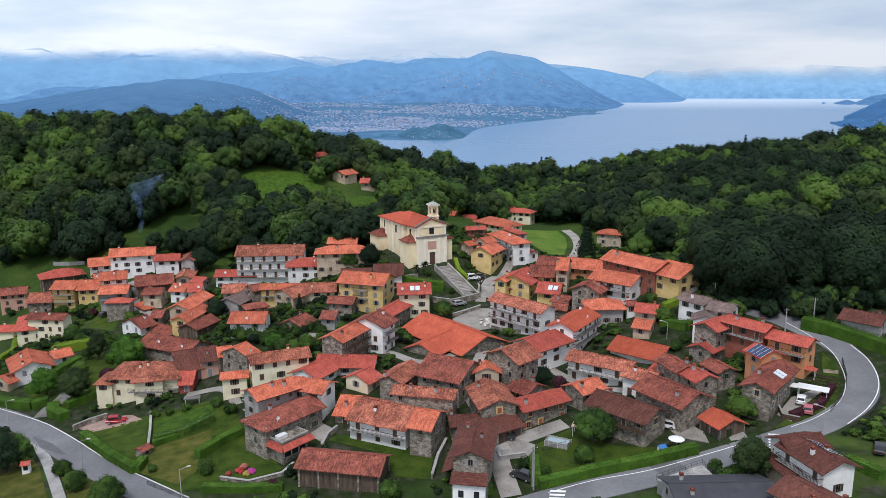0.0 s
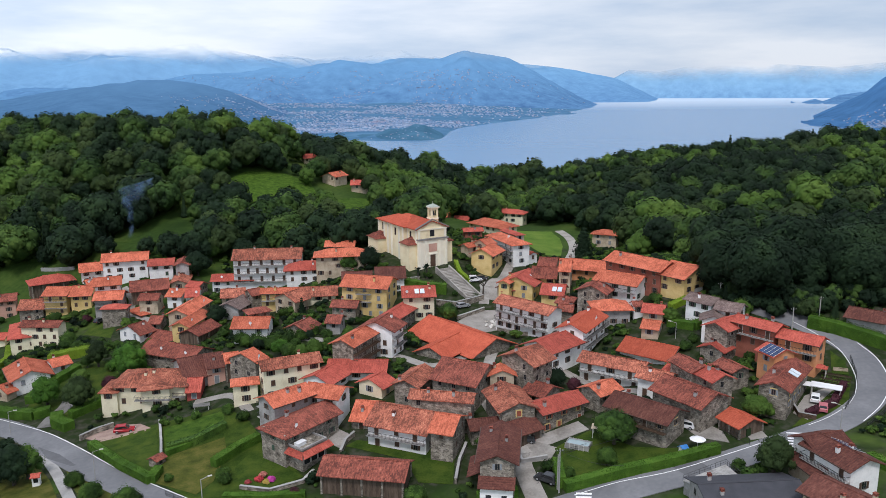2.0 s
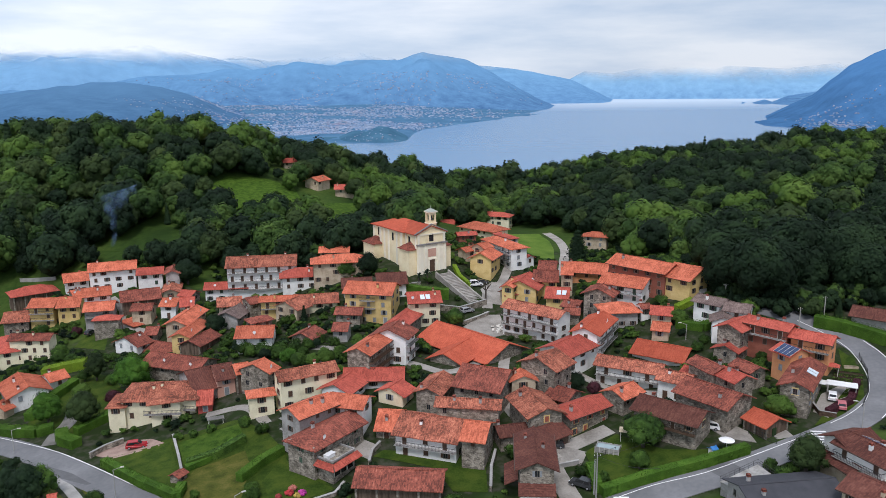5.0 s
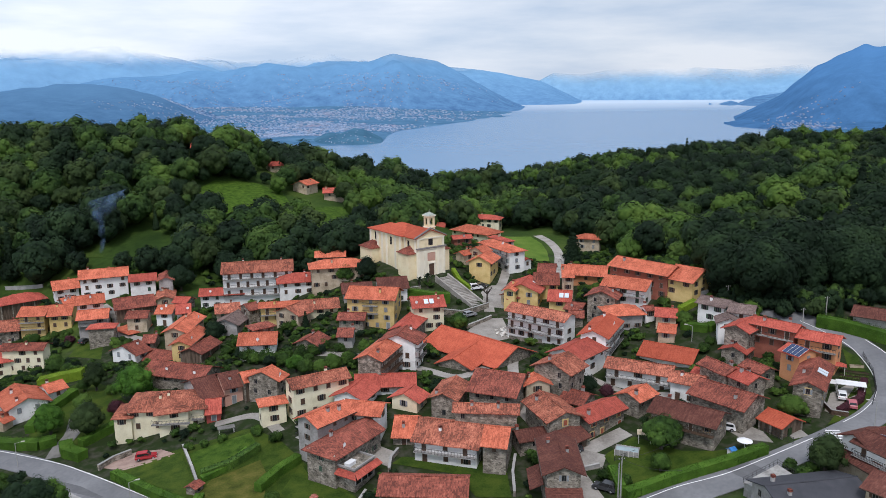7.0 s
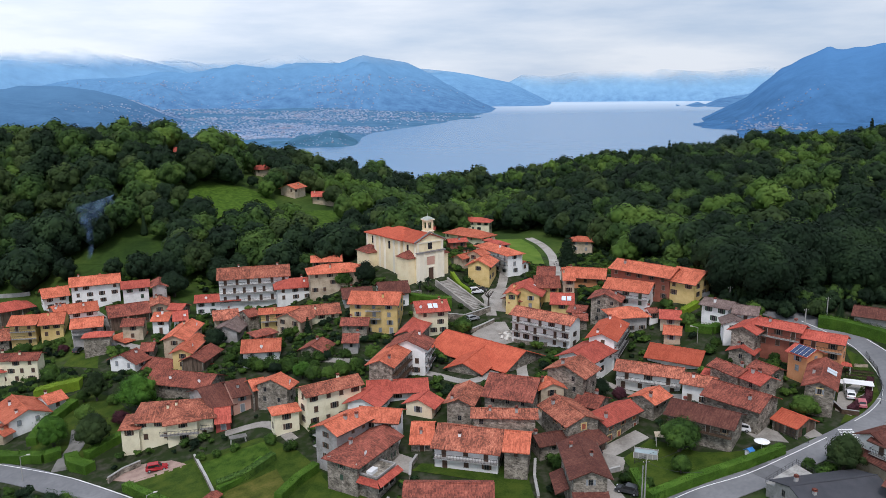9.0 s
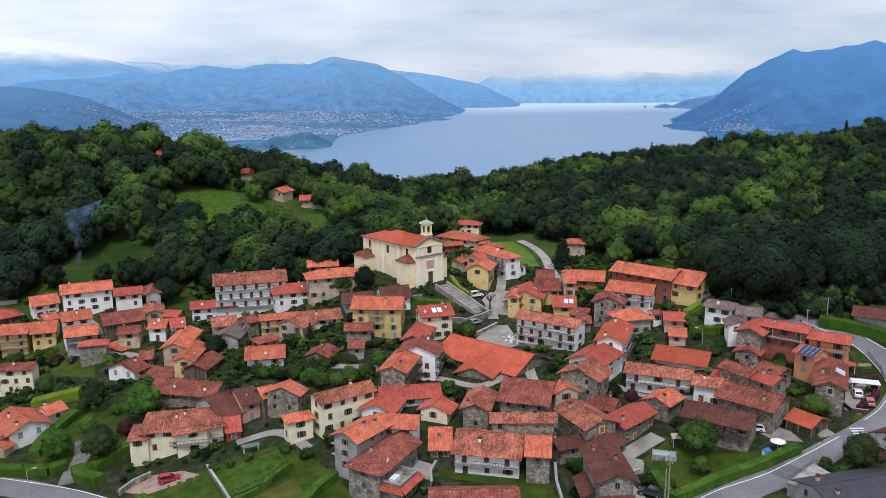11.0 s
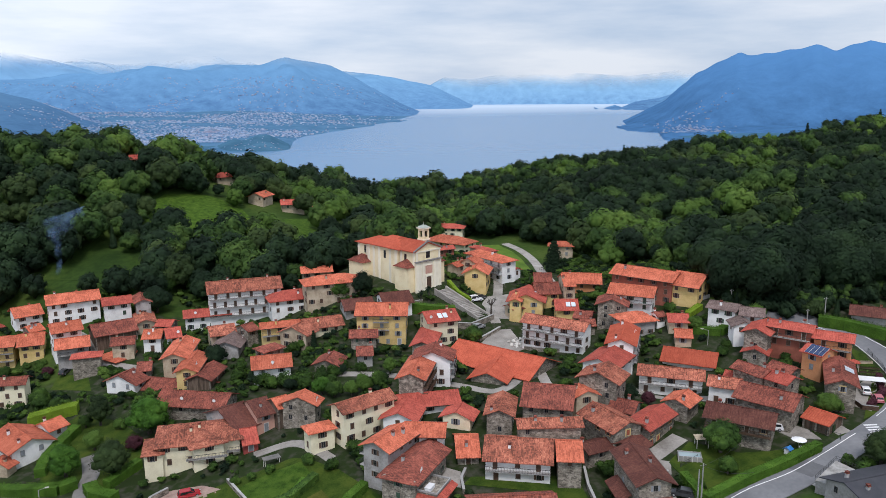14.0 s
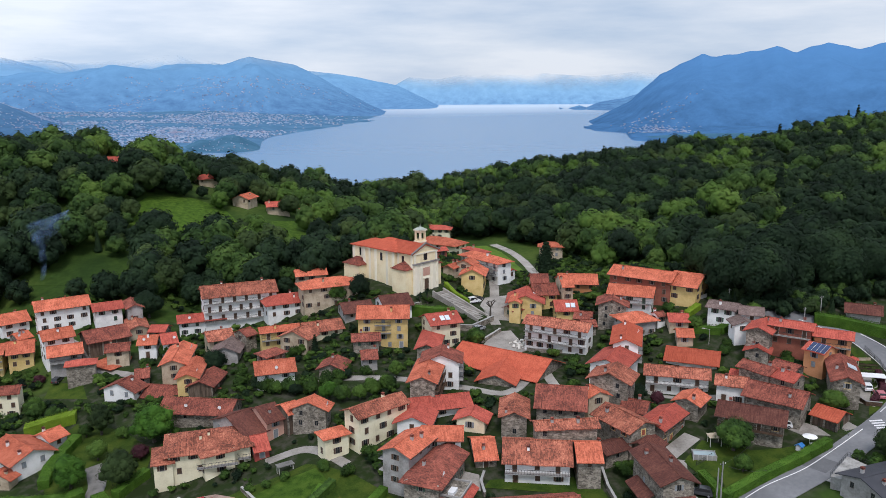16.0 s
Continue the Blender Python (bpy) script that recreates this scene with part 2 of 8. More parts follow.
PAVING = material("pale_stone_paving", [(0.20, 0.185, 0.165), (0.30, 0.28, 0.255), (0.38, 0.36, 0.33)], 0.25, 0.92, 0.15, 2.5)
CLAY_PAVING = material("pinkish_clay_paving", [(0.22, 0.15, 0.125), (0.31, 0.22, 0.185), (0.36, 0.27, 0.23)], 0.4, 0.9, 0.15, 3.0)
WHITE = material("white_paint", [(0.70, 0.70, 0.70), (0.80, 0.80, 0.80)], 1.0, 0.6, 0.0)
LAWN = material("mown_lawn", [(0.018, 0.040, 0.005), (0.037, 0.064, 0.008), (0.062, 0.086, 0.012)], 0.35, 0.95, 0.3, 3.0)
PLOT = material("overgrown_plot", [(0.022, 0.052, 0.006), (0.046, 0.092, 0.010), (0.072, 0.120, 0.016)], 0.6, 0.95, 0.5, 5.0)
PASTURE = material("bright_pasture", [(0.055, 0.105, 0.014), (0.085, 0.148, 0.020), (0.12, 0.175, 0.030)], 0.15, 0.95, 0.3, 2.0)
DRYGRASS = material("dry_garden_grass", [(0.034, 0.046, 0.008), (0.070, 0.078, 0.014), (0.115, 0.105, 0.026)], 0.35, 0.95, 0.3, 3.0)
LEAF = material("broadleaf_foliage", [(0.007, 0.017, 0.006), (0.022, 0.048, 0.012), (0.046, 0.086, 0.019), (0.076, 0.124, 0.027)], 0.09, 0.8, 0.0, 0.5, island=0.14, vary=0.05)
LEAF_D = material("dark_foliage", [(0.005, 0.011, 0.006), (0.011, 0.024, 0.011), (0.025, 0.048, 0.018)], 0.09, 0.8, 0.0, 0.8, island=0.14, vary=0.05)
LEAF_L = material("light_foliage", [(0.030, 0.062, 0.012), (0.060, 0.112, 0.020), (0.098, 0.156, 0.030)], 0.09, 0.8, 0.0, 0.8, island=0.14, vary=0.05)
LEAF_O = material("olive_foliage", [(0.011, 0.021, 0.008), (0.030, 0.051, 0.016), (0.060, 0.090, 0.026)], 0.09, 0.8, 0.0, 0.6, island=0.14, vary=0.05)
LEAF_M = material("garden_foliage", [(0.010, 0.024, 0.006), (0.030, 0.062, 0.012), (0.066, 0.120, 0.020)], 0.25, 0.8, 0.0, 1.2, island=0.3, vary=0.2)
LEAF_B = material("bright_foliage", [(0.014, 0.040, 0.006), (0.038, 0.095, 0.012), (0.070, 0.150, 0.020)], 0.25, 0.8, 0.0, 1.2, island=0.3, vary=0.1)
LEAF_P = material("purple_foliage", [(0.030, 0.010, 0.014), (0.055, 0.018, 0.024)], 0.3, 0.75, 0.0, 1.0, island=0.5)
HEDGE = material("clipped_hedge", [(0.026, 0.062, 0.008), (0.048, 0.104, 0.012), (0.072, 0.138, 0.018)], 0.4, 0.8, 0.3, 5.0, island=0.25)
HEDGE_L = material("lime_hedge", [(0.09, 0.15, 0.012), (0.15, 0.22, 0.02)], 0.4, 0.8, 0.4, 5.0, island=0.4)
BARK = material("grey_bark", [(0.05, 0.042, 0.035), (0.11, 0.095, 0.08)], 2.0, 0.95, 0.3)


# ---- building helpers ----
def mesh_object(name, verts, faces, mat, parent=None, smooth=False):
    me = bpy.data.meshes.new(name)
    me.from_pydata([tuple(v) for v in verts], [], faces)
    me.update()
    if mat:
        me.materials.append(mat)
    if smooth:
        me.shade_smooth()
    ob = new(name, me)
    ob.parent = parent
    return ob


def part(name, bm, mat, parent, label=""):
    me = bpy.data.meshes.new(name)
    bmesh.ops.recalc_face_normals(bm, faces=bm.faces)
    bm.to_mesh(me)
    bm.free()
    me.materials.append(mat)
    ob = new(name, me)
    ob.parent = parent
    return tagged(ob, label)


def box(bm, x0, x1, y0, y1, z0, z1):
    v = [bm.verts.new((x, y, z)) for x in (x0, x1) for y in (y0, y1) for z in (z0, z1)]
    for f in ((0, 1, 3, 2), (4, 6, 7, 5), (0, 4, 5, 1), (2, 3, 7, 6), (0, 2, 6, 4), (1, 5, 7, 3)):
        bm.faces.new([v[i] for i in f])
    return v


def boxes(*bs):
    bm = bmesh.new()
    for b in bs:
        box(bm, *b)
    return bm


def tube(bm, p, q, r, r2=None, n=8):
    p, q = Vector(p), Vector(q)
    r2 = r if r2 is None else r2
    zq = (q - p).to_track_quat("Z", "Y")
    a = [bm.verts.new(p + zq @ Vector((math.cos(2 * math.pi * i / n) * r, math.sin(2 * math.pi * i / n) * r, 0))) for i in range(n)]
    b = [bm.verts.new(q + zq @ Vector((math.cos(2 * math.pi * i / n) * r2, math.sin(2 * math.pi * i / n) * r2, 0))) for i in range(n)]
    for i in range(n):
        bm.faces.new((a[i], a[(i + 1) % n], b[(i + 1) % n], b[i]))
    bm.faces.new(a[::-1])
    bm.faces.new(b)


def empty(name, x, y, z, rot=0.0):
    ob = new(name)
    ob.matrix_basis = pose(x, y, z, 0, 0, rot)
    ob.empty_display_size = 0.5
    return ob


# ---- the land ----
LAKE = -13.0


def smooth(t):
    t = min(1.0, max(0.0, t))
    return t * t * (3 - 2 * t)


BUMPS = (-0.00, -0.03, 0.47, 0.08, -2.00, -2.03, -0.37, 0.15, -0.70, -0.38, -0.61, -2.58, 3.44, 4.06, 1.17, -0.28, -1.74, 0.27, 0.39, 1.45, 2.91, 1.89, -0.56, -0.92, -0.13, -1.12, -4.51, -1.24, -0.63, -1.62, 3.79, -0.42, 2.84, 6.64, 2.33, -1.91, -0.56, 0.51, -4.36, 1.87, 3.10, 1.21, -0.97, 0.46, -1.57, 0.48, -1.02, -2.14, -1.09, 1.00, -0.78, -1.02, 6.08, 0.58, -2.08, -1.64, -0.11, -1.99, 0.29, 2.80, 0.48, -0.45, -0.43)


SCARPS = ((34, 162, -2.4, 8), (44, 164, -1.6, 6), (14, 237, -2.0, 8), (17, 203, -1.2, 8), (-20, 209, -2.2, 8), (-80, 168, -1.2, 7), (-50, 159, 0.8, 6))


def village(x, y):
    x, y = max(-175, min(130, x)), max(95, min(325, y))
    b = sum(h * math.exp(-((x + 150 - 32 * (i // 7)) ** 2 + (y - 105 - 32 * (i % 7)) ** 2) / 1250) for i, h in enumerate(BUMPS))
    b += sum(h * math.exp(-((x - u) ** 2 + (y - v) ** 2) / (r * r)) for u, v, h, r in SCARPS)
    x, y = x / 100, (y - 190) / 100
    return b + -0.493 + 8.663 * x + 4.667 * y - 0.666 * x * x - 1.201 * x * y - 1.688 * y * y + 0.739 * x ** 3 - 0.094 * x * x * y - 0.704 * x * y * y - 0.788 * y ** 3


def ground(x, y):
    g = village(x, y)
    left = (26 + 24 * smooth((-40 - x) / 150)) * smooth((50 - x) / 130) * smooth((y - 265) / 130) * (1 - smooth((y - 430) / 180))
    right = (14.5 * smooth((x - 10) / 260) + 17 * smooth((x - 230) / 220)) * smooth((y - 215) / 210) * (1 - smooth((y - 450) / 200))
    fall = smooth((y - 430) / 190)
    low = smooth((abs(x + 20) - 420) / 300) * smooth((300 - y) / 200)
    h = g * (1 - fall) + (LAKE - 14) * fall + left + right - 6 * low
    h -= 13 * math.exp(-((x - 25) / 42) ** 2 - ((y - 408) / 52) ** 2)
    wild = smooth((y - 300) / 80) * (1 - fall)
    return h + wild * 3 * noise.noise(Vector((x, y, 3.0)) * 0.012)


def land():
    """The one sheet of ground: fine round the village, coarse further off."""
    def line(a, b, fine0, fine1, step, grow):
        out, v, s = [], fine0, step
        while v < fine1:
            out.append(v)
            v += step
        v = fine1
        while v < b:
            out.append(v)
            s *= grow
            v += s
        out.append(b)
        v, s = fine0 - step, step
        while v > a:
            out.append(v)
            s *= grow
            v -= s
        out.append(a)
        return sorted(out)

    xs, ys = line(-4800, 4800, -170, 140, 2.5, 1.1), line(-4800, 4900, 85, 330, 2.5, 1.09)
    verts = [(x, y, ground(x, y)) for y in ys for x in xs]
    w = len(xs)
    faces = [(j * w + i, j * w + i + 1, (j + 1) * w + i + 1, (j + 1) * w + i) for j in range(len(ys) - 1) for i in range(w - 1)]
    return tagged(mesh_object("ground", verts, faces, MEADOW, smooth=True), "grassy hillside ground under the village and woods", "ground", kind="structure")


def meadow_material():
    """Grass, and trodden weedy earth between the houses, darkened to carry the shade there."""
    m = material("hillside_grass", [(0.016, 0.036, 0.007), (0.032, 0.062, 0.011), (0.060, 0.092, 0.018)], 0.05, 0.95, 0.3, 0.6)
    n, l = m.node_tree.nodes, m.node_tree.links
    b = n["Principled BSDF"]
    hs = [x for x in n if x.bl_idname == "ShaderNodeHueSaturation"][0]
    tc, mp, ln = n.new("ShaderNodeTexCoord"), n.new("ShaderNodeMapping"), n.new("ShaderNodeVectorMath")
    mp.inputs["Location"].default_value, mp.inputs["Scale"].default_value = (0.02, -2.24, 0), (1 / 152, 1 / 84, 0)
    l.new(tc.outputs["Object"], mp.inputs["Vector"])
    ln.operation = "LENGTH"
    l.new(mp.outputs["Vector"], ln.inputs[0])
    ns, mr, rp, mx = n.new("ShaderNodeTexNoise"), n.new("ShaderNodeMapRange"), n.new("ShaderNodeValToRGB"), n.new("ShaderNodeMixRGB")
    ns.inputs["Scale"].default_value, ns.inputs["Detail"].default_value = 0.11, 6
    l.new(tc.outputs["Object"], ns.inputs["Vector"])
    add = n.new("ShaderNodeMath")
    add.operation = "MULTIPLY_ADD"
    add.inputs[1].default_value = 1.5
    l.new(ns.outputs["Fac"], add.inputs[0])
    l.new(ln.outputs["Value"], add.inputs[2])
    mr.inputs["From Min"].default_value, mr.inputs["From Max"].default_value = 1.58, 1.84
    mr.inputs["To Min"].default_value, mr.inputs["To Max"].default_value = 1.0, 0.0
    l.new(add.outputs[0], mr.inputs["Value"])
    e = rp.color_ramp.elements
    e[0].position, e[0].color = 0.46, (0.019, 0.032, 0.009, 1)
    e[1].position, e[1].color = 0.80, (0.074, 0.067, 0.056, 1)
    ns2 = n.new("ShaderNodeTexNoise")
    ns2.inputs["Scale"].default_value, ns2.inputs["Detail"].default_value = 0.5, 6
    l.new(tc.outputs["Object"], ns2.inputs["Vector"])
    l.new(ns2.outputs["Fac"], rp.inputs["Fac"])
    l.new(mr.outputs["Result"], mx.inputs["Fac"])
    l.new(hs.outputs["Color"], mx.inputs["Color1"])
    l.new(rp.outputs["Color"], mx.inputs["Color2"])
    l.new(mx.outputs["Color"], b.inputs["Base Color"])
    return m


MEADOW = meadow_material()
land()


# ---- lake and far shores ----
def water():
    m = bpy.data.materials.new("lake_water")
    m.use_nodes = True
    n, l = m.node_tree.nodes, m.node_tree.links
    b = n["Principled BSDF"]
    b.inputs["Base Color"].default_value = (0.16, 0.25, 0.36, 1)
    b.inputs["IOR"].default_value = 1.33
    # pale base colour at the far end paints the bright reflected sheen
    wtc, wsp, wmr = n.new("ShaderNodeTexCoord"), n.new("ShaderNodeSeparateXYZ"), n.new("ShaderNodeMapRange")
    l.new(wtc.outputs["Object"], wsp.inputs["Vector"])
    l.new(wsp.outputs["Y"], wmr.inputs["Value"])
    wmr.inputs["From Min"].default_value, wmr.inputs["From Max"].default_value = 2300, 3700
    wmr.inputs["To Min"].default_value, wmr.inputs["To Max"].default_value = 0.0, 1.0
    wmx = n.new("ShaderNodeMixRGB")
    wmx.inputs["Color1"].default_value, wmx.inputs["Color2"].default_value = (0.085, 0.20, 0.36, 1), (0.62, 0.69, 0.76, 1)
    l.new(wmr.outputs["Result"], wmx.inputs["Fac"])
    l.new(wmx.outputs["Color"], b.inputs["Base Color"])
    b.inputs["Roughness"].default_value = 0.24
    b.inputs["Specular IOR Level"].default_value = 0.36
    tc, mp, ns, bp = n.new("ShaderNodeTexCoord"), n.new("ShaderNodeMapping"), n.new("ShaderNodeTexNoise"), n.new("ShaderNodeBump")
    mp.inputs["Scale"].default_value = (0.02, 0.05, 1)
    ns.inputs["Scale"].default_value, ns.inputs["Detail"].default_value = 1.0, 6
    bp.inputs["Strength"].default_value, bp.inputs["Distance"].default_value = 0.25, 1.0
    l.new(tc.outputs["Object"], mp.inputs["Vector"])
    l.new(mp.outputs["Vector"], ns.inputs["Vector"])
    l.new(ns.outputs["Fac"], bp.inputs["Height"])
    l.new(bp.outputs["Normal"], b.inputs["Normal"])
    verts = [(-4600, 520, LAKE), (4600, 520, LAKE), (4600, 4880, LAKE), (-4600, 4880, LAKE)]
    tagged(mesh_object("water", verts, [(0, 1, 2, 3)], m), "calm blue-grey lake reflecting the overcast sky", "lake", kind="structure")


water()


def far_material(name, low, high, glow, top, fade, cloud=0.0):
    """Distant forested slopes, haze painted in as blue colour and glow, their tops taken by cloud."""
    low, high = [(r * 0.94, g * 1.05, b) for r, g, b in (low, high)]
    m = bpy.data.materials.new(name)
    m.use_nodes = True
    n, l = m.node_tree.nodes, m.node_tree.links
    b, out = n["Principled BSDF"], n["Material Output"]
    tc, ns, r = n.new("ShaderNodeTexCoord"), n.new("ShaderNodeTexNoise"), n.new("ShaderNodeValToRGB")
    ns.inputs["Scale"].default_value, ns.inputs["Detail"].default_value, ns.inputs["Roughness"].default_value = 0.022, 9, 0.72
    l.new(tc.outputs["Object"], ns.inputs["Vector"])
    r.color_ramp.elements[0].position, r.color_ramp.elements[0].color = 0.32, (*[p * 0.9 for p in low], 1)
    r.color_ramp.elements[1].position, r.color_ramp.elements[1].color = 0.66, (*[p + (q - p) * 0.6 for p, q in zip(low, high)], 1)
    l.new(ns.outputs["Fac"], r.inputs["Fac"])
    # haze painted paler towards the crest
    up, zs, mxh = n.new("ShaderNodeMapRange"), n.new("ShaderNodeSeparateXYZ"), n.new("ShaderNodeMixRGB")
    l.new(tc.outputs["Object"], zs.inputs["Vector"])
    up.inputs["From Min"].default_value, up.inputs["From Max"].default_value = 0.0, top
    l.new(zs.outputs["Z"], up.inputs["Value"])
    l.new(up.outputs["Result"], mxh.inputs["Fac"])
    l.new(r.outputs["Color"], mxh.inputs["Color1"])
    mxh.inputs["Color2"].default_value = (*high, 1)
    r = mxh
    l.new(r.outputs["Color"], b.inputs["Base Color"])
    b.inputs["Roughness"].default_value = 1.0
    b.inputs["Specular IOR Level"].default_value = 0.0
    # the slopes glow a little, in place of light scattered by the air
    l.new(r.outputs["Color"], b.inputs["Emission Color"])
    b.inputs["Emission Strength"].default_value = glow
    sep, mth, tr, mix = n.new("ShaderNodeSeparateXYZ"), n.new("ShaderNodeMapRange"), n.new("ShaderNodeBsdfTransparent"), n.new("ShaderNodeMixShader")
    l.new(tc.outputs["Object"], sep.inputs["Vector"])
    ns2, add = n.new("ShaderNodeTexNoise"), n.new("ShaderNodeMath")
    ns2.inputs["Scale"].default_value, ns2.inputs["Detail"].default_value = 0.006, 5
    l.new(tc.outputs["Object"], ns2.inputs["Vector"])
    add.operation = "MULTIPLY_ADD"
    add.inputs[1].default_value = fade * 0.8
    l.new(ns2.outputs["Fac"], add.inputs[0])
    l.new(sep.outputs["Z"], add.inputs[2])
    mth.interpolation_type = "SMOOTHSTEP"
    mth.inputs["From Min"].default_value, mth.inputs["From Max"].default_value = top - fade * 0.6, top + fade * 0.4
    mth.inputs["To Min"].default_value, mth.inputs["To Max"].default_value = 0.0, cloud
    l.new(add.outputs[0], mth.inputs["Value"])
    l.new(mth.outputs["Result"], mix.inputs["Fac"])
    l.new(b.outputs["BSDF"], mix.inputs[1])
    l.new(tr.outputs["BSDF"], mix.inputs[2])
    l.new(mix.outputs["Shader"], out.inputs["Surface"])
    return m


EYE_MID = Vector((-32.83, 4.49, 64.61))
YAW_MID = -8.06


def bearing(px):
    """Compass offset, in radians to the right of +y, of a skyline mark seen from the middle of the path."""
    return math.atan2(px - 784, 1358 * math.cos(radians(12))) - radians(YAW_MID)


def lift(py, dist):
    """Height of a skyline mark at that distance."""
    return EYE_MID.z + dist * math.tan(math.atan2(441 - py, 1358) - radians(12.0))


def mountain(name, label, marks, dist, depth, mat, rough, seed, foot=LAKE - 4):
    """A range with its crest through the marks, falling to its foot in front and behind, cut by gullies."""
    marks = [(bearing(px), max(foot + 1, lift(py, dist))) for px, py in marks]
    n = 150
    rows = []
    for j in range(-6, 15):
        v = j / 14 if j >= 0 else j / 6
        row = []
        for i in range(n + 1):
            a = marks[0][0] + (marks[-1][0] - marks[0][0]) * i / n
            k = max(0, min(len(marks) - 2, sum(1 for m in marks[1:-1] if m[0] <= a)))
            (a0, h0), (a1, h1) = marks[k], marks[k + 1]
            t = (a - a0) / (a1 - a0)
            crest = h0 + (h1 - h0) * t
            d = dist - depth * v if v >= 0 else dist - depth * v * 0.5
            x, y = EYE_MID.x + d * math.sin(a), EYE_MID.y + d * math.cos(a)
            w = max(0.0, 1 - abs(v)) ** 1.15
            rel = crest - foot
            g = noise.hetero_terrain(Vector((x * 0.004, y * 0.004, seed)), 0.9, 2.1, 6, 0.6) * 0.22 * rough
            z = foot + rel * max(0.0, min(1.0, w + g * rel / (rel + 60) * (4 * abs(v) * (1 - abs(v)) + 0.06)))
            if v in (0.0,):
                z = foot + rel * (1 + 0.03 * rough * noise.noise(Vector((a * 60, seed, 0))))
            row.append((x, y, z))
        rows.append(row)
    verts = [p for r in rows for p in r]
    faces = [(j * (n + 1) + i, j * (n + 1) + i + 1, (j + 1) * (n + 1) + i + 1, (j + 1) * (n + 1) + i) for j in range(len(rows) - 1) for i in range(n)]
    return tagged(mesh_object(name, verts, faces, mat, smooth=True), label, "mountain", kind="structure")


# blues with the air's haze painted in, paler for the farther ranges
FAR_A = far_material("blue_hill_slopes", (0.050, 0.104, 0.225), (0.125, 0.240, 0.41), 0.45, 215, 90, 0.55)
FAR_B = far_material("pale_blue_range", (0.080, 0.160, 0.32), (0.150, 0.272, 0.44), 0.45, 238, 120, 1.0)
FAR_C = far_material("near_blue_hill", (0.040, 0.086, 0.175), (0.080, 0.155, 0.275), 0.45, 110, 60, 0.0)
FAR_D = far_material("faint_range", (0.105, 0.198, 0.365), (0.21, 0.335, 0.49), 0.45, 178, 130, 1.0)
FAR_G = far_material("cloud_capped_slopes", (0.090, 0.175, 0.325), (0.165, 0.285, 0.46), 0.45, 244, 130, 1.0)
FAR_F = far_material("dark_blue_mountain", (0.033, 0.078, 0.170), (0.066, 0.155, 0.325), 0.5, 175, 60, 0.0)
FAR_W = far_material("hazed_wooded_point", (0.034, 0.084, 0.146), (0.074, 0.150, 0.235), 0.45, 60, 60, 0.0)
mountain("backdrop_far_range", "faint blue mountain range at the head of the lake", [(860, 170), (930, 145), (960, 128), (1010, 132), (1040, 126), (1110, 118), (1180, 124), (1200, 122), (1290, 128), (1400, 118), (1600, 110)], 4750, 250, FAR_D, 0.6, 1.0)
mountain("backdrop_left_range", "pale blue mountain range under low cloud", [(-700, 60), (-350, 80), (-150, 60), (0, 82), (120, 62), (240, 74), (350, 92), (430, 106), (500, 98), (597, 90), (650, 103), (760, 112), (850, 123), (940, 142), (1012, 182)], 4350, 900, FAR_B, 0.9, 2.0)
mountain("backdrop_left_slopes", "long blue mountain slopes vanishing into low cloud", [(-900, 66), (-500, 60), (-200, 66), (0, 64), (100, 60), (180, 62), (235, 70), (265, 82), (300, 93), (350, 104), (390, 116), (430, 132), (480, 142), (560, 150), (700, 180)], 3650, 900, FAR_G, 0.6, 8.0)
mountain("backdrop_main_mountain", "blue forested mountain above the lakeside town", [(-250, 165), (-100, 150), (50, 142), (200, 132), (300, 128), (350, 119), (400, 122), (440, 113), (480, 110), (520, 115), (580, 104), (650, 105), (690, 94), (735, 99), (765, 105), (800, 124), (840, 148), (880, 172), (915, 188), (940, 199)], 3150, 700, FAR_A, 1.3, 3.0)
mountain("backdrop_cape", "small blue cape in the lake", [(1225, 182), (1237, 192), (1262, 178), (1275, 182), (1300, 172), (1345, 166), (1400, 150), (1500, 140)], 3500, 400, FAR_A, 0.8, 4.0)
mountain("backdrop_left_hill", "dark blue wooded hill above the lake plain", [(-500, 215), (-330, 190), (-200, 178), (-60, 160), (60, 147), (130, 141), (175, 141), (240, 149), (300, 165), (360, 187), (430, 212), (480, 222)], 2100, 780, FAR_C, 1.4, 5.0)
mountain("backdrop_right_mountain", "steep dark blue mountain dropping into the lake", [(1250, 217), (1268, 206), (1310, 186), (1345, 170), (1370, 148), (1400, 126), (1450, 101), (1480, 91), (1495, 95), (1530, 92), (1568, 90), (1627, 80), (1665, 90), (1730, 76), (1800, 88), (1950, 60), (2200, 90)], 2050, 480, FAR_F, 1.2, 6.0)


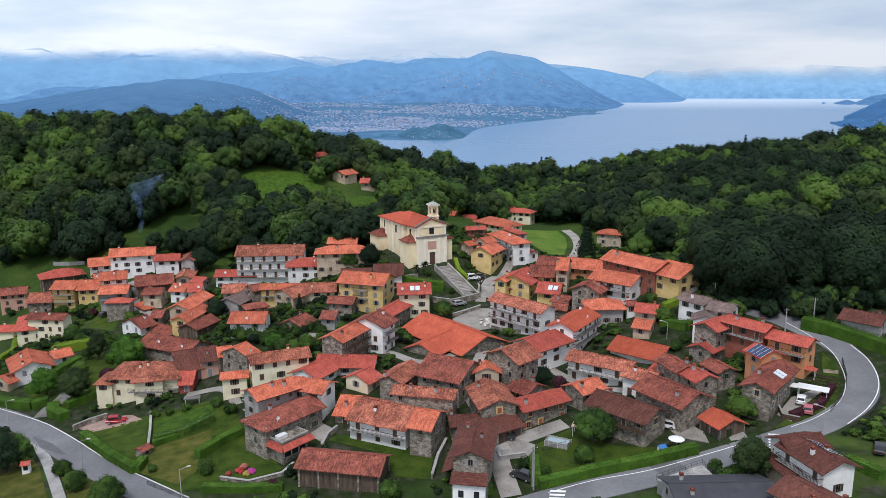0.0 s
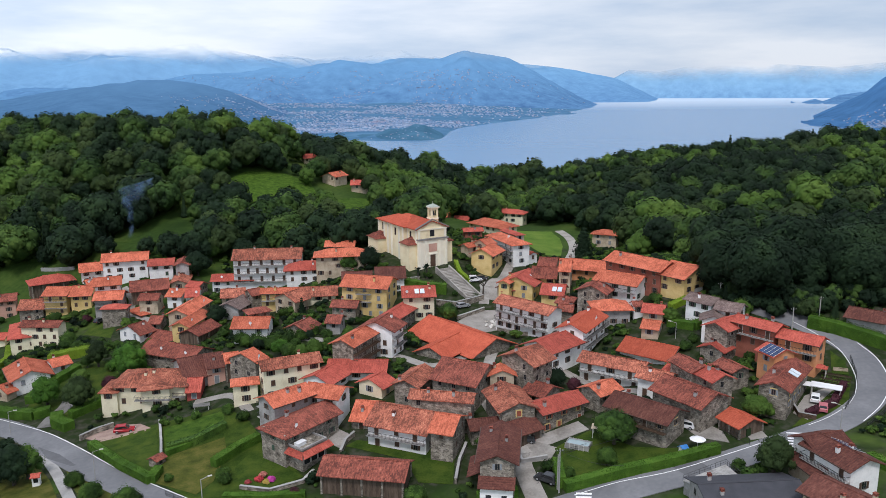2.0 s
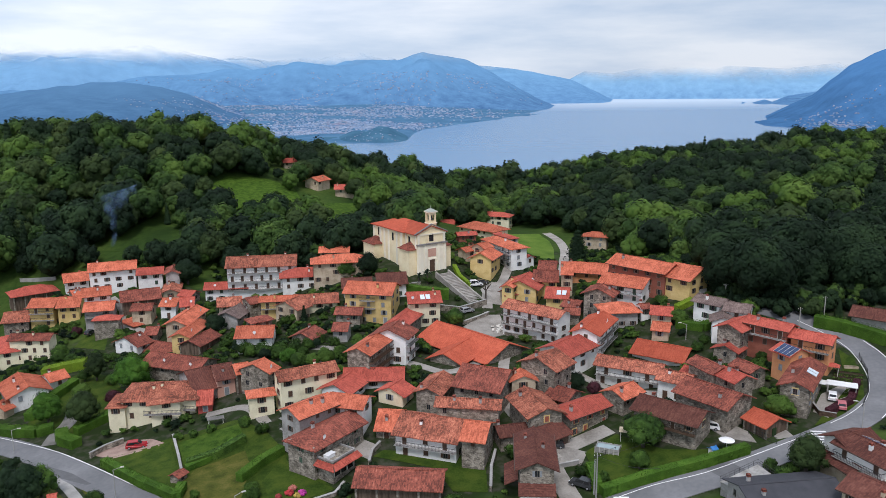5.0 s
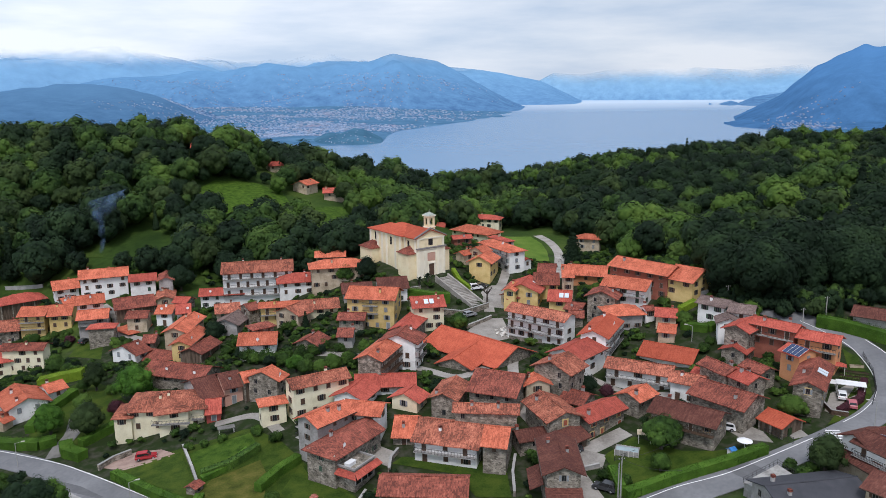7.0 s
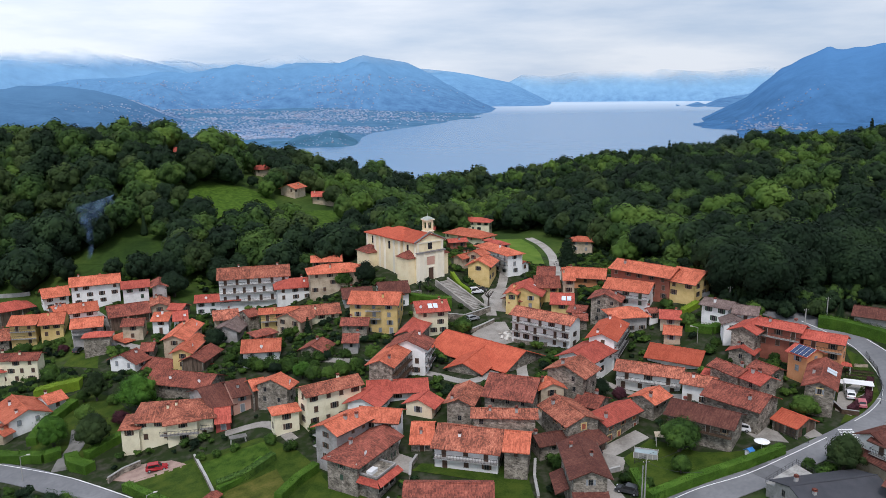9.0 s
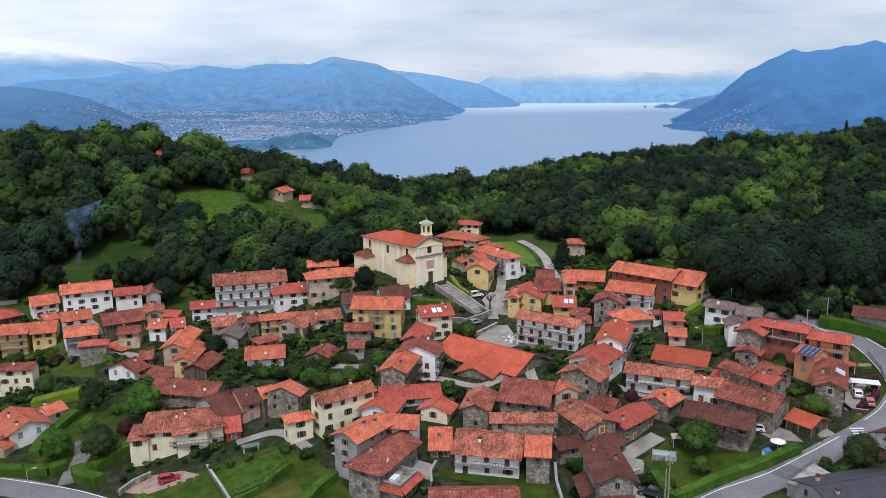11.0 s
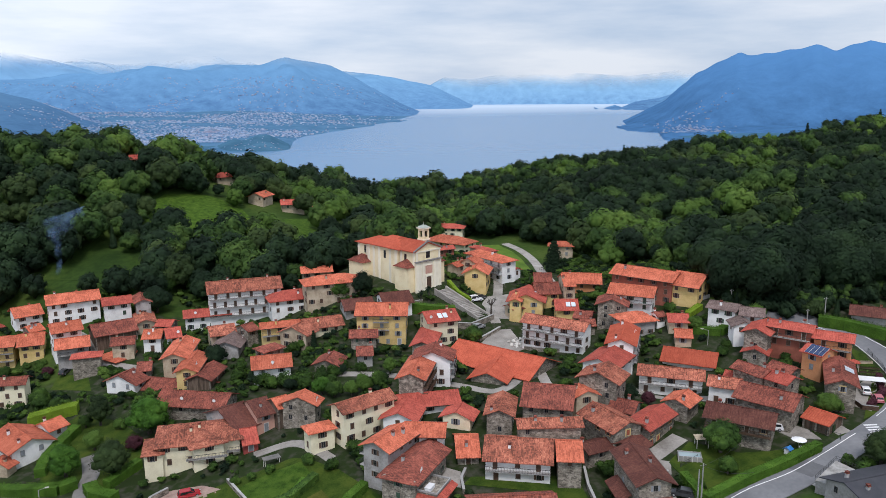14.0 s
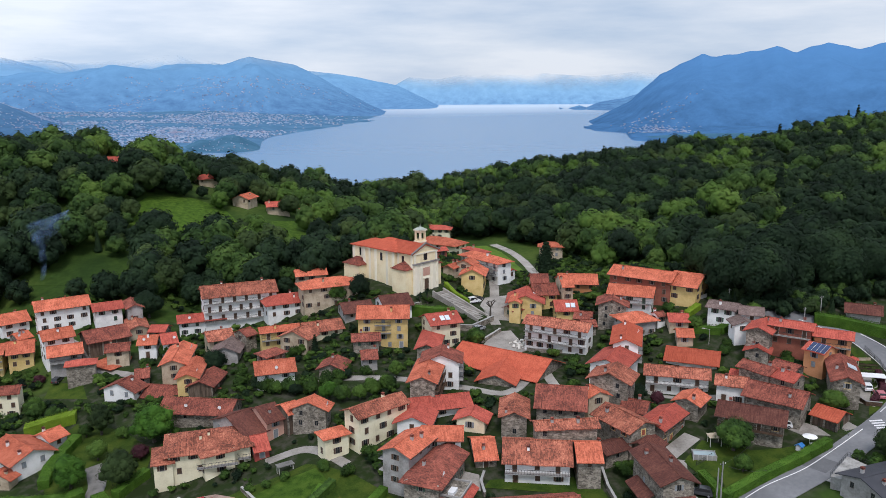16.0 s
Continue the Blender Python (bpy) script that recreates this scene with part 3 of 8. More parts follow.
def shore(marks, name, label, mat, back, rise, seed):
    """Flat land between the water's edge, at marks, and the foot of the mountains."""
    pts = []
    for px, py in marks:
        d = (EYE_MID.z - LAKE) / math.tan(radians(12.0) - math.atan2(441 - py, 1358))
        pts.append((bearing(px), min(4600, d)))
    n, rows = 160, 10
    verts = []
    for j in range(rows + 1):
        for i in range(n + 1):
            a = pts[0][0] + (pts[-1][0] - pts[0][0]) * i / n
            k = max(0, min(len(pts) - 2, sum(1 for p in pts[1:-1] if p[0] <= a)))
            (a0, d0), (a1, d1) = pts[k], pts[k + 1]
            d = d0 + (d1 - d0) * (a - a0) / (a1 - a0)
            d = d + (max(back, d + 30) - d) * j / rows
            x, y = EYE_MID.x + d * math.sin(a), EYE_MID.y + d * math.cos(a)
            z = LAKE - 1 + (2.5 * smooth(i / 12) * smooth((n - i) / 40) if j else 0) + smooth(i / 30) * smooth((n - i) / 45) * rise * (j / rows) ** 1.6 + 7 * smooth((n - i) / 20) * abs(noise.noise(Vector((x, y, seed)) * 0.006)) * min(1, j)
            verts.append((x, y, z))
    faces = [(j * (n + 1) + i, j * (n + 1) + i + 1, (j + 1) * (n + 1) + i + 1, (j + 1) * (n + 1) + i) for j in range(rows) for i in range(n)]
    return tagged(mesh_object(name, verts, faces, mat, smooth=True), label, "shore", kind="structure")


# the plain's blues hold painted haze like the slopes
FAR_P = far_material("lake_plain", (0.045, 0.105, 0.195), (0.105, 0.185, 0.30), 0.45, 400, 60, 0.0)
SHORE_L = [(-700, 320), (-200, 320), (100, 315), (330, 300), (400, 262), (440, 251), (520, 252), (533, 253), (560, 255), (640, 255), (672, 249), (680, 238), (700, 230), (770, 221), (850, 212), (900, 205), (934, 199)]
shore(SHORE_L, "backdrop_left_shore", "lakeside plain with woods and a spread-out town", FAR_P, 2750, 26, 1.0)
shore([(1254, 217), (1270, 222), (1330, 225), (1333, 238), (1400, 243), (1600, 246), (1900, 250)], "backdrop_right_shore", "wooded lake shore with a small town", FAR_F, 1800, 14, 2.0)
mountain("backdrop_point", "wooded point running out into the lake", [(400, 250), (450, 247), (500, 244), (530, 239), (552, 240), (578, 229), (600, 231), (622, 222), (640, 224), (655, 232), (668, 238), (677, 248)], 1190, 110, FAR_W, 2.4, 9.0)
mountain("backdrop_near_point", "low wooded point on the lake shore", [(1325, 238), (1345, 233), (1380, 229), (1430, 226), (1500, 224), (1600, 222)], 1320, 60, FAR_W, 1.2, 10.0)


def town(name, label, count, marks, d0, d1, rise, seed, size):
    """Specks of white and terracotta houses far off, tinted blue for the haze."""
    rnd = random.Random(seed)
    verts, faces = [], []
    while count:
        px = rnd.triangular(*marks)
        d = d0 + (d1 - d0) * rnd.random() ** 1.7
        a = bearing(px)
        x, y = EYE_MID.x + d * math.sin(a), EYE_MID.y + d * math.cos(a)
        if noise.noise(Vector((x, y, seed)) * 0.005) < rnd.uniform(-0.35, 0.25):
            continue
        hit, place, _, _, ob, _ = scene.ray_cast(bpy.context.view_layer.depsgraph, Vector((x, y, 900)), Vector((0, 0, -1)))
        if not hit or not any(w in ob.name for w in ("left_shore", "main", "right", "point", "left_hill")):
            count -= 1
            continue
        z = place.z
        if z > (46 if "left_hill" in ob.name else 118):
            count -= 1
            continue
        w, h, t = rnd.uniform(0.6, 1.5) * size, rnd.uniform(0.5, 0.9) * size, rnd.uniform(0, 3)
        k = len(verts)
        for dx, dy in ((-1, -1), (1, -1), (1, 1), (-1, 1)):
            c, s = math.cos(t), math.sin(t)
            verts.append((x + w * (dx * c - dy * s), y + w * (dx * s + dy * c), z - 2))
        verts += [(v[0], v[1], z + h) for v in verts[k:k + 4]]
        verts += [(x - w * 0.7 * math.cos(t), y - w * 0.7 * math.sin(t), z + h * 1.5), (x + w * 0.7 * math.cos(t), y + w * 0.7 * math.sin(t), z + h * 1.5)]
        faces += [(k, k + 1, k + 5, k + 4), (k + 1, k + 2, k + 6, k + 5), (k + 2, k + 3, k + 7, k + 6), (k + 3, k, k + 4, k + 7), (k + 4, k + 5, k + 9, k + 8), (k + 6, k + 7, k + 8, k + 9), (k + 5, k + 6, k + 9), (k + 7, k + 4, k + 8)]
        count -= 1
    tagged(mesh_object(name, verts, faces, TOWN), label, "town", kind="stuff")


# pale and terracotta walls with blue haze mixed into the colour
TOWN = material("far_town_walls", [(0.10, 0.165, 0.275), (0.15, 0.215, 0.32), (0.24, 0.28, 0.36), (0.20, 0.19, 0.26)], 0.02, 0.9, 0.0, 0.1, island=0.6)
bpy.context.view_layer.update()
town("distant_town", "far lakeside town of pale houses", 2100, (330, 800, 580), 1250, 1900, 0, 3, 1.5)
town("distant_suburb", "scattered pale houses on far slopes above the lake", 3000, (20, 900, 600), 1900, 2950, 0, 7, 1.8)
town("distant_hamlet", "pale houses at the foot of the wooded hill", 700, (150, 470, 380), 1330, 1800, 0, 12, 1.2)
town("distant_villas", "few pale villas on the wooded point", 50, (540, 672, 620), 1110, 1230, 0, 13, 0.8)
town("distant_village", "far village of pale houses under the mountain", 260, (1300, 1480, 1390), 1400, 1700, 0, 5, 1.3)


# ---- houses ----
TAKEN = set()


def block(x, y, rot, lx, hy):
    """Note the square metres of the plan that something stands on."""
    c, s = math.cos(radians(rot)), math.sin(radians(rot))
    for i in range(int(2 * lx / 0.7) + 2):
        for j in range(int(2 * hy / 0.7) + 2):
            u, v = -lx + i * 0.7, -hy + j * 0.7
            TAKEN.add((int(x + u * c - v * s), int(y + u * s + v * c)))


def shared(name, bm, mat):
    me = bpy.data.meshes.new(name)
    bmesh.ops.recalc_face_normals(bm, faces=bm.faces)
    bm.to_mesh(me)
    bm.free()
    me.materials.append(mat)
    return me


WIN_TRIM = material("weathered_window_trim", [(0.20, 0.175, 0.15), (0.31, 0.285, 0.255)], 1.5, 0.85, 0.05)
WIN_FRAME = shared("window", boxes((-0.54, -0.47, -0.06, 0.04, -0.72, 0.72), (0.47, 0.54, -0.06, 0.04, -0.72, 0.72), (-0.47, 0.47, -0.06, 0.04, 0.65, 0.72), (-0.6, 0.6, -0.06, 0.12, -0.8, -0.72), (-0.02, 0.02, -0.05, 0.02, -0.72, 0.65)), WIN_TRIM)
WIN_PANE = shared("pane", boxes((-0.47, 0.47, -0.06, 0.01, -0.72, 0.65)), GLASS)
DOOR_FRAME = shared("door", boxes((-0.6, -0.48, -0.06, 0.06, -1.05, 1.05), (0.48, 0.6, -0.06, 0.06, -1.05, 1.05), (-0.48, 0.48, -0.06, 0.06, 0.95, 1.05)), FRAME)
DOOR_LEAF = {k: shared("leaf", boxes((-0.48, -0.02, -0.06, 0.02, -1.05, 0.95), (0.02, 0.48, -0.06, 0.02, -1.05, 0.95), (-0.02, 0.02, -0.06, 0.035, -1.05, 0.95)), m) for k, m in SHUTTER.items()}


def shutter_mesh(mat):
    bm = bmesh.new()
    box(bm, -0.24, 0.24, 0.0, 0.05, -0.68, 0.68)
    for k in range(5):
        box(bm, -0.2, 0.2, 0.05, 0.075, -0.58 + k * 0.25, -0.46 + k * 0.25)
    return shared("shutter", bm, mat)


SHUT = {k: shutter_mesh(m) for k, m in SHUTTER.items()}


def linked(name, me, parent, m):
    ob = new(name, me)
    ob.parent = parent
    ob.matrix_basis = m
    return ob


SURROUND = shared("surround", boxes((-0.85, -0.54, 0.0, 0.03, -1.0, 1.0), (0.54, 0.85, 0.0, 0.03, -1.0, 1.0), (-0.54, 0.54, 0.0, 0.03, 0.72, 1.0), (-0.54, 0.54, 0.0, 0.03, -1.0, -0.8)), WALL["y"])


def window(parent, x, y, z, rot, shut, rnd, scale=1.0, door=False, trim=""):
    m = pose(x, y, z, 0, 0, rot) @ Matrix.Scale(scale, 4)
    if door:
        w = linked("door", DOOR_FRAME, parent, m)
        linked("leaf", DOOR_LEAF[shut or "brown"], w, Matrix())
        return
    w = linked("window", WIN_FRAME, parent, m)
    linked("pane", WIN_PANE, w, Matrix())
    if trim:
        linked("surround", SURROUND, w, Matrix())
    if shut:
        if rnd.random() < 0.4:
            for s in (-1, 1):
                linked("shutter", SHUT[shut], w, pose(s * 0.235, 0.03, -0.05))
        else:
            for s in (-1, 1):
                linked("shutter", SHUT[shut], w, pose(s * 0.80, 0.0, -0.05))


def roof_mesh(length, half, rise, hip, sag, rnd, thick=0.17, ends=(1, 1)):
    """Two or four slopes with an edge thickness, their courses a little uneven; ends says which ends are hipped."""
    n, k = max(4, int(length / 1.6)), 4
    bm = bmesh.new()
    top, low = [], []
    for i in range(n + 1):
        u = -length / 2 + length * i / n
        rt, rl = [], []
        for j in range(-k, k + 1):
            v = j / k
            inset = max(0.0, 1 - (length / 2 - abs(u)) / hip) if hip and ends[u > 0] else 0.0
            h = rise * (1 - max(abs(v), inset)) if hip else rise * (1 - abs(v))
            dz = rnd.uniform(-1, 1) * sag - sag * 2.0 * (1 - abs(v)) * math.sin(math.pi * i / n)
            rt.append(bm.verts.new((u, v * half, h + dz)))
            rl.append(bm.verts.new((u, v * half, h + dz - thick)))
        top.append(rt)
        low.append(rl)
    for i in range(n):
        for j in range(2 * k):
            bm.faces.new((top[i][j], top[i + 1][j], top[i + 1][j + 1], top[i][j + 1]))
            bm.faces.new((low[i][j], low[i][j + 1], low[i + 1][j + 1], low[i + 1][j]))
    for i in range(n):
        for j in (0, 2 * k):
            bm.faces.new((top[i][j], low[i][j], low[i + 1][j], top[i + 1][j]))
    for j in range(2 * k):
        for i in (0, n):
            bm.faces.new((top[i][j], top[i][j + 1], low[i][j + 1], low[i][j]))
    return bm


def wall_mesh(lx, hy, z0, eave, rise, hip, ends=(1, 1)):
    """Outer walls with gable tips, up to the underside of the roof."""
    bm = bmesh.new()
    if hip and all(ends):
        box(bm, -lx, lx, -hy, hy, z0, eave)
        return bm
    ring = [(-hy, z0), (hy, z0), (hy, eave), (0, eave + rise), (-hy, eave)]
    rings = []
    for u, hipped in ((-lx, hip and ends[0]), (lx, hip and ends[1])):
        rings.append([bm.verts.new((u * (1 - hy / lx) if hipped and k == 3 else u, y, z - (0.3 if hip and k == 3 else 0))) for k, (y, z) in enumerate(ring)])
    a, b = rings
    for r, hipped in ((a, hip and ends[0]), (b, hip and ends[1])):
        if hipped:
            bm.faces.new((r[0], r[1], r[2], r[4]))
            bm.faces.new((r[2], r[3], r[4]))
        else:
            bm.faces.new(r)
    for i in range(5):
        bm.faces.new((a[i], a[(i + 1) % 5], b[(i + 1) % 5], b[i]))
    return bm


def lean_roof(name, parent, corners, mat, thick=0.14, label=""):
    """One sloping slab over four corners."""
    bm = bmesh.new()
    a = [bm.verts.new(c) for c in corners]
    b = [bm.verts.new((c[0], c[1], c[2] - thick)) for c in corners]
    bm.faces.new(a)
    bm.faces.new(b[::-1])
    for i in range(4):
        bm.faces.new((a[i], b[i], b[(i + 1) % 4], a[(i + 1) % 4]))
    return part(name, bm, mat, parent, label)


WORDS = {"w": "white plastered", "c": "cream plastered", "y": "yellow", "t": "tan plastered", "g": "grey rendered", "p": "pink", "o": "orange", "b": "red brick", "s": "rubble stone", "d": "dark timber", "r": "red"}
TILES = {"n": "a new red tiled roof", "o": "an orange tiled roof", "r": "a red tiled roof", "m": "a weathered dark red tiled roof", "x": "an old mottled tiled roof", "b": "a brown tiled roof", "g": "a grey tiled roof", "k": "a dark slate roof"}


def chimney(parent, x, y, z, mat, rnd):
    h = rnd.uniform(0.5, 0.9)
    c = part("chimney", boxes((x - 0.26, x + 0.26, y - 0.26, y + 0.26, z - 0.8, z + h)), mat, parent)
    bm = boxes((x - 0.34, x + 0.34, y - 0.34, y + 0.34, z + h, z + h + 0.08), (x - 0.32, x + 0.32, y - 0.32, y + 0.32, z + h + 0.3, z + h + 0.38))
    for sx in (-0.28, 0.2):
        for sy in (-0.28, 0.2):
            box(bm, x + sx, x + sx + 0.08, y + sy, y + sy + 0.08, z + h + 0.08, z + h + 0.3)
    part("cap", bm, ROOF["m"], c)


def dish(parent, x, y, z):
    bm = bmesh.new()
    tube(bm, (x, y, z - 0.4), (x, y, z + 0.5), 0.04, n=6)
    rings = []
    for i in range(4):
        r = 0.42 * i / 3
        rings.append([bm.verts.new((x + r * math.cos(a), y - 0.12 - 0.35 * r * r, z + 0.62 + r * math.sin(a))) for a in [2 * math.pi * q / 12 for q in range(12)]])
    for i in range(3):
        for q in range(12):
            bm.faces.new((rings[i][q], rings[i][(q + 1) % 12], rings[i + 1][(q + 1) % 12], rings[i + 1][q]))
    tube(bm, (x, y - 0.12, z + 0.35), (x, y - 0.5, z + 0.6), 0.02, n=5)
    part("satellite_dish", bm, WHITE, parent, "white satellite dish")


PANEL = material("blue_solar_cells", [(0.02, 0.035, 0.09), (0.035, 0.06, 0.14)], 1.0, 0.15, 0.0, 6.0)
SKYLIGHT = material("bright_skylight_glass", [(0.55, 0.62, 0.68), (0.70, 0.75, 0.80)], 1.0, 0.1, 0.0)


def balcony(parent, x0, x1, y, z, side, rnd, wood=False):
    """A slab with rails along one long wall."""
    out = y + side * 1.05
    b = part("balcony", boxes((x0, x1, min(y, out), max(y, out), z - 0.11, z)), WOOD if wood else CONCRETE, parent)
    bm = bmesh.new()
    yy = out - side * 0.05
    box(bm, x0, x1, yy - 0.03, yy + 0.03, z + 0.92, z + 0.99)
    box(bm, x0, x1, yy - 0.02, yy + 0.02, z + 0.1, z + 0.14)
    k = max(2, int((x1 - x0) / 0.28))
    for i in range(k + 1):
        u = x0 + 0.03 + (x1 - x0 - 0.06) * i / k
        box(bm, u - 0.02, u + 0.02, yy - 0.02, yy + 0.02, z, z + 0.92)
    for u in (x0, x1 - 0.05):
        box(bm, u, u + 0.05, min(y, yy), max(y, yy), z + 0.92, z + 0.99)
    part("railing", bm, WOOD if wood else IRON, b)


def house(x, y, rot, length, half, ridge, storeys, wall, roof, seed, hip=0, tan=0.42, shut="", balc=0, panels=0, dishes=0, chimneys=-1, rows=-1, doors=1, sides=1, label="", floor=2.25, front_hip=0, trim="", french=0):
    """A house: long axis at rot degrees, eaves at half to either side, ridge at that height."""
    ends = (1, 0) if front_hip else (1, 1)
    spread = front_hip or (half if hip else 0)
    rnd = random.Random(seed)
    base = ground(x, y)
    name = "barn" if wall == "d" else ("shed" if storeys == 1 and length < 6.5 else "house")
    h = empty(name, x, y, base, rot)
    text = label or f"{['low', 'low', 'two-storey', 'three-storey', 'four-storey'][storeys]} {WORDS[wall]} {name} with {TILES[roof]}"
    tagged(h, text, name, group="village houses")
    total = length + (2 * half if hip else 0)
    rise, top = tan * half, ridge - base
    eave = top - rise
    old = roof in "mx"
    r = part("roof", roof_mesh(total, half, rise, spread, 0.05 if old else 0.02, rnd, ends=ends), ROOF[roof], h)
    r.location.z = eave
    over, gover = min(0.95, half * 0.23), min(0.65, length * 0.08)
    hy, lx = half - over, total / 2 - (over if hip else gover)
    c, s = math.cos(radians(rot)), math.sin(radians(rot))
    block(x, y, rot, lx, hy)
    lows = [ground(x + u * c - v * s, y + u * s + v * c) - base for u in (-lx, lx) for v in (-hy, hy)]
    weave = eave + tan * over - 0.2
    part("wall", wall_mesh(lx, hy, min(lows) - 0.6, weave, tan * hy, spread, ends), WALL[wall], h)
    if not spread:
        ridge_bm = bmesh.new()
        n = max(3, int(total / 0.9))
        for i in range(n):
            u = -total / 2 + total * i / n
            tube(ridge_bm, (u, 0, top - eave - 0.02), (u + total / n * 1.04, 0, top - eave - 0.0), 0.13, 0.11, 6)
        part("ridge_tiles", ridge_bm, ROOF[roof], r)
    if not spread and length > 7 and roof in "orb":
        for v in (-half - 0.07, half + 0.07):
            part("gutter", boxes((-total / 2, total / 2, v - 0.07, v + 0.07, -0.16, -0.02)), GUTTER, r)
    if wall != "d":
        nch = chimneys if chimneys >= 0 else rnd.choice((0, 0, 1, 1, 2))
        for i in range(nch):
            u, v = rnd.uniform(-0.38, 0.38) * total, rnd.choice((-1, 1)) * rnd.uniform(0.15, 0.5) * half
            if hip:
                u *= 0.5
            chimney(h, u, v, eave + rise * (1 - abs(v) / half), WALL[wall if wall in "wcyt" else "g"], rnd)
    for i in range(dishes):
        dish(h, rnd.uniform(-0.35, 0.35) * length, -half * rnd.uniform(0.5, 0.8), eave + rise * 0.35)
    if wall == "d":
        n = max(2, int(2 * lx / 3.4))
        me = shared("post", boxes((-0.18, 0.18, -0.14, 0.14, min(lows) - 0.6, weave)), WALL["s"])
        for i in range(n + 1):
            for v in (-hy - 0.06, hy + 0.06):
                linked("post", me, h, pose(-lx + 2 * lx * i / n, v, 0))
        return h
    shut = shut or ("" if wall in "sg" and rnd.random() < 0.6 else rnd.choice(("brown", "brown", "brown", "green", "grey")))
    nrow = rows if rows >= 0 else storeys
    scale = 0.78 if wall in "sg" else 0.9
    for side in (-1, 1):
        for k in range(nrow):
            z = weave - 0.95 - k * floor
            if z < min(lows) + 0.6:
                continue
            n = max(1, int((2 * lx) / rnd.uniform(2.6, 3.6)))
            bal = balc and side == balc and k < storeys - 1 and z - 1.1 > min(lows) + 1.6
            ground_floor = z - 2.0 < min(lows)
            dslot = rnd.randrange(n)
            for i in range(n):
                u = -lx + 2 * lx * (i + 0.5) / n + rnd.uniform(-0.2, 0.2)
                if not (french and side < 0) and rnd.random() < (0.35 if wall in "sg" else 0.14) + (0.3 if side > 0 else 0.0):
                    continue
                if (bal and i % 2 == 0) or french:
                    window(h, u, side * hy, z - 0.35, 0 if side > 0 else 180, shut or "brown", rnd, scale, True)
                elif ground_floor and doors and i == dslot:
                    window(h, u, side * hy, z - 0.2, 0 if side > 0 else 180, shut or "brown", rnd, 1.0, True)
                else:
                    window(h, u, side * hy, z, 0 if side > 0 else 180, shut, rnd, scale, trim=trim)
            if bal:
                balcony(h, -lx, lx, side * hy, z - 0.35 - 1.05 * scale, side, rnd, wall in "st")
    if wall == "y" and storeys == 4:
        for k in range(2):
            balcony(h, -2.2, 2.2, -hy, weave - 2.1 - k * 2.25, -1, rnd)
    if sides:
        for side in (-1, 1):
            for k in range(nrow):
                z = weave - 0.95 - k * floor
                if z < min(lows) + 0.6:
                    continue
                n = max(1, int(2 * hy / 3.6))
                for i in range(n):
                    v = -hy + 2 * hy * (i + 0.5) / n + rnd.uniform(-0.3, 0.3)
                    if rnd.random() < 0.25:
                        continue
                    window(h, side * lx, v, z, -90 if side > 0 else 90, shut, rnd, scale, trim=trim)
    slope = math.degrees(math.atan(tan))
    for kind in str(panels) if panels else "":
        # 1 solar array towards -y, 2 skylights towards -y, 3 solar array towards +y
        sgn = 1 if kind == "3" else -1
        v, u = sgn * half * 0.5, length * rnd.uniform(-0.1, 0.15)
        m = pose(u, v, eave + rise * 0.5 + 0.09, -sgn * slope, 0, 0)
        if kind in "13":
            a = new("solar_array")
            a.parent, a.matrix_basis = h, m
            for i in range(4):
                for j in range(2):
                    p = part("solar_panel", boxes((-2.1 + i * 1.06, -2.1 + i * 1.06 + 1.0, -1.6 + j * 1.63, -1.6 + j * 1.63 + 1.57, 0.0, 0.06)), PANEL, a)
                    part("panel_frame", boxes((-2.13 + i * 1.06, -2.1 + i * 1.06, -1.62 + j * 1.63, j * 1.63, 0.0, 0.08), (-1.1 + i * 1.06, -1.08 + i * 1.06, -1.62 + j * 1.63, j * 1.63, 0.0, 0.08)), FRAME, p)
        else:
            for i in range(2):
                k = part("skylight", boxes((-0.7 + i * 1.5, 0.5 + i * 1.5, -1.0, 1.0, 0.0, 0.1)), SKYLIGHT, h, "pale skylight")
                k.matrix_basis = m
    return h


house(-153.56, 264.93, 20.3, 9.49, 4.23, -7.43, 3, "p", "m", 1)
house(-136.95, 253.36, 9.8, 8.59, 5.42, -6.22, 2, "s", "x", 2)
house(-128.40, 253.93, -1.2, 8.64, 4.84, -2.24, 3, "y", "o", 3, balc=-1, shut="brown")
house(-120.59, 254.61, 5.5, 7.48, 5.58, -2.14, 2, "y", "o", 4)
house(-111.18, 268.49, 14.3, 15.71, 5.17, 6.04, 3, "w", "o", 5)
house(-126.5, 275.6, 23.9, 8.7, 5.40, 0.97, 2, "w", "o", 6)
house(-98.28, 266.61, 11.8, 9.11, 4.06, 4.08, 2, "w", "r", 7)
house(-90.74, 266.85, -80.1, 10.50, 2.82, 3.77, 2, "g", "m", 8)
house(-110.4, 249.3, 18.7, 8.8, 4.65, 1.99, 3, "w", "o", 9)
house(-122.59, 265.26, 36.2, 4.74, 3.34, -2.61, 1, "s", "o", 10, dishes=1)
house(-98.06, 252.33, 19.0, 12.60, 5.76, 0.10, 1, "d", "m", 11)
house(-89.52, 258.85, -80.9, 12.95, 3.24, -0.27, 1, "t", "x", 12)
house(-82.75, 253.50, -20.2, 5.50, 3.21, -1.02, 1, "s", "r", 13)
house(-85.5, 242.1, -8.2, 5.7, 4.10, -0.43, 2, "w", "o", 14, dishes=1)
house(-80.29, 240.49, 9.2, 4.64, 4.51, 0.09, 2, "w", "r", 15, dishes=1)
house(-107.64, 243.30, 8.8, 9.34, 4.66, -1.16, 2, "g", "o", 16, balc=-1)
house(-102.6, 234.0, 2.1, 3.1, 2.60, -2.80, 2, "s", "r", 17, hip=1)
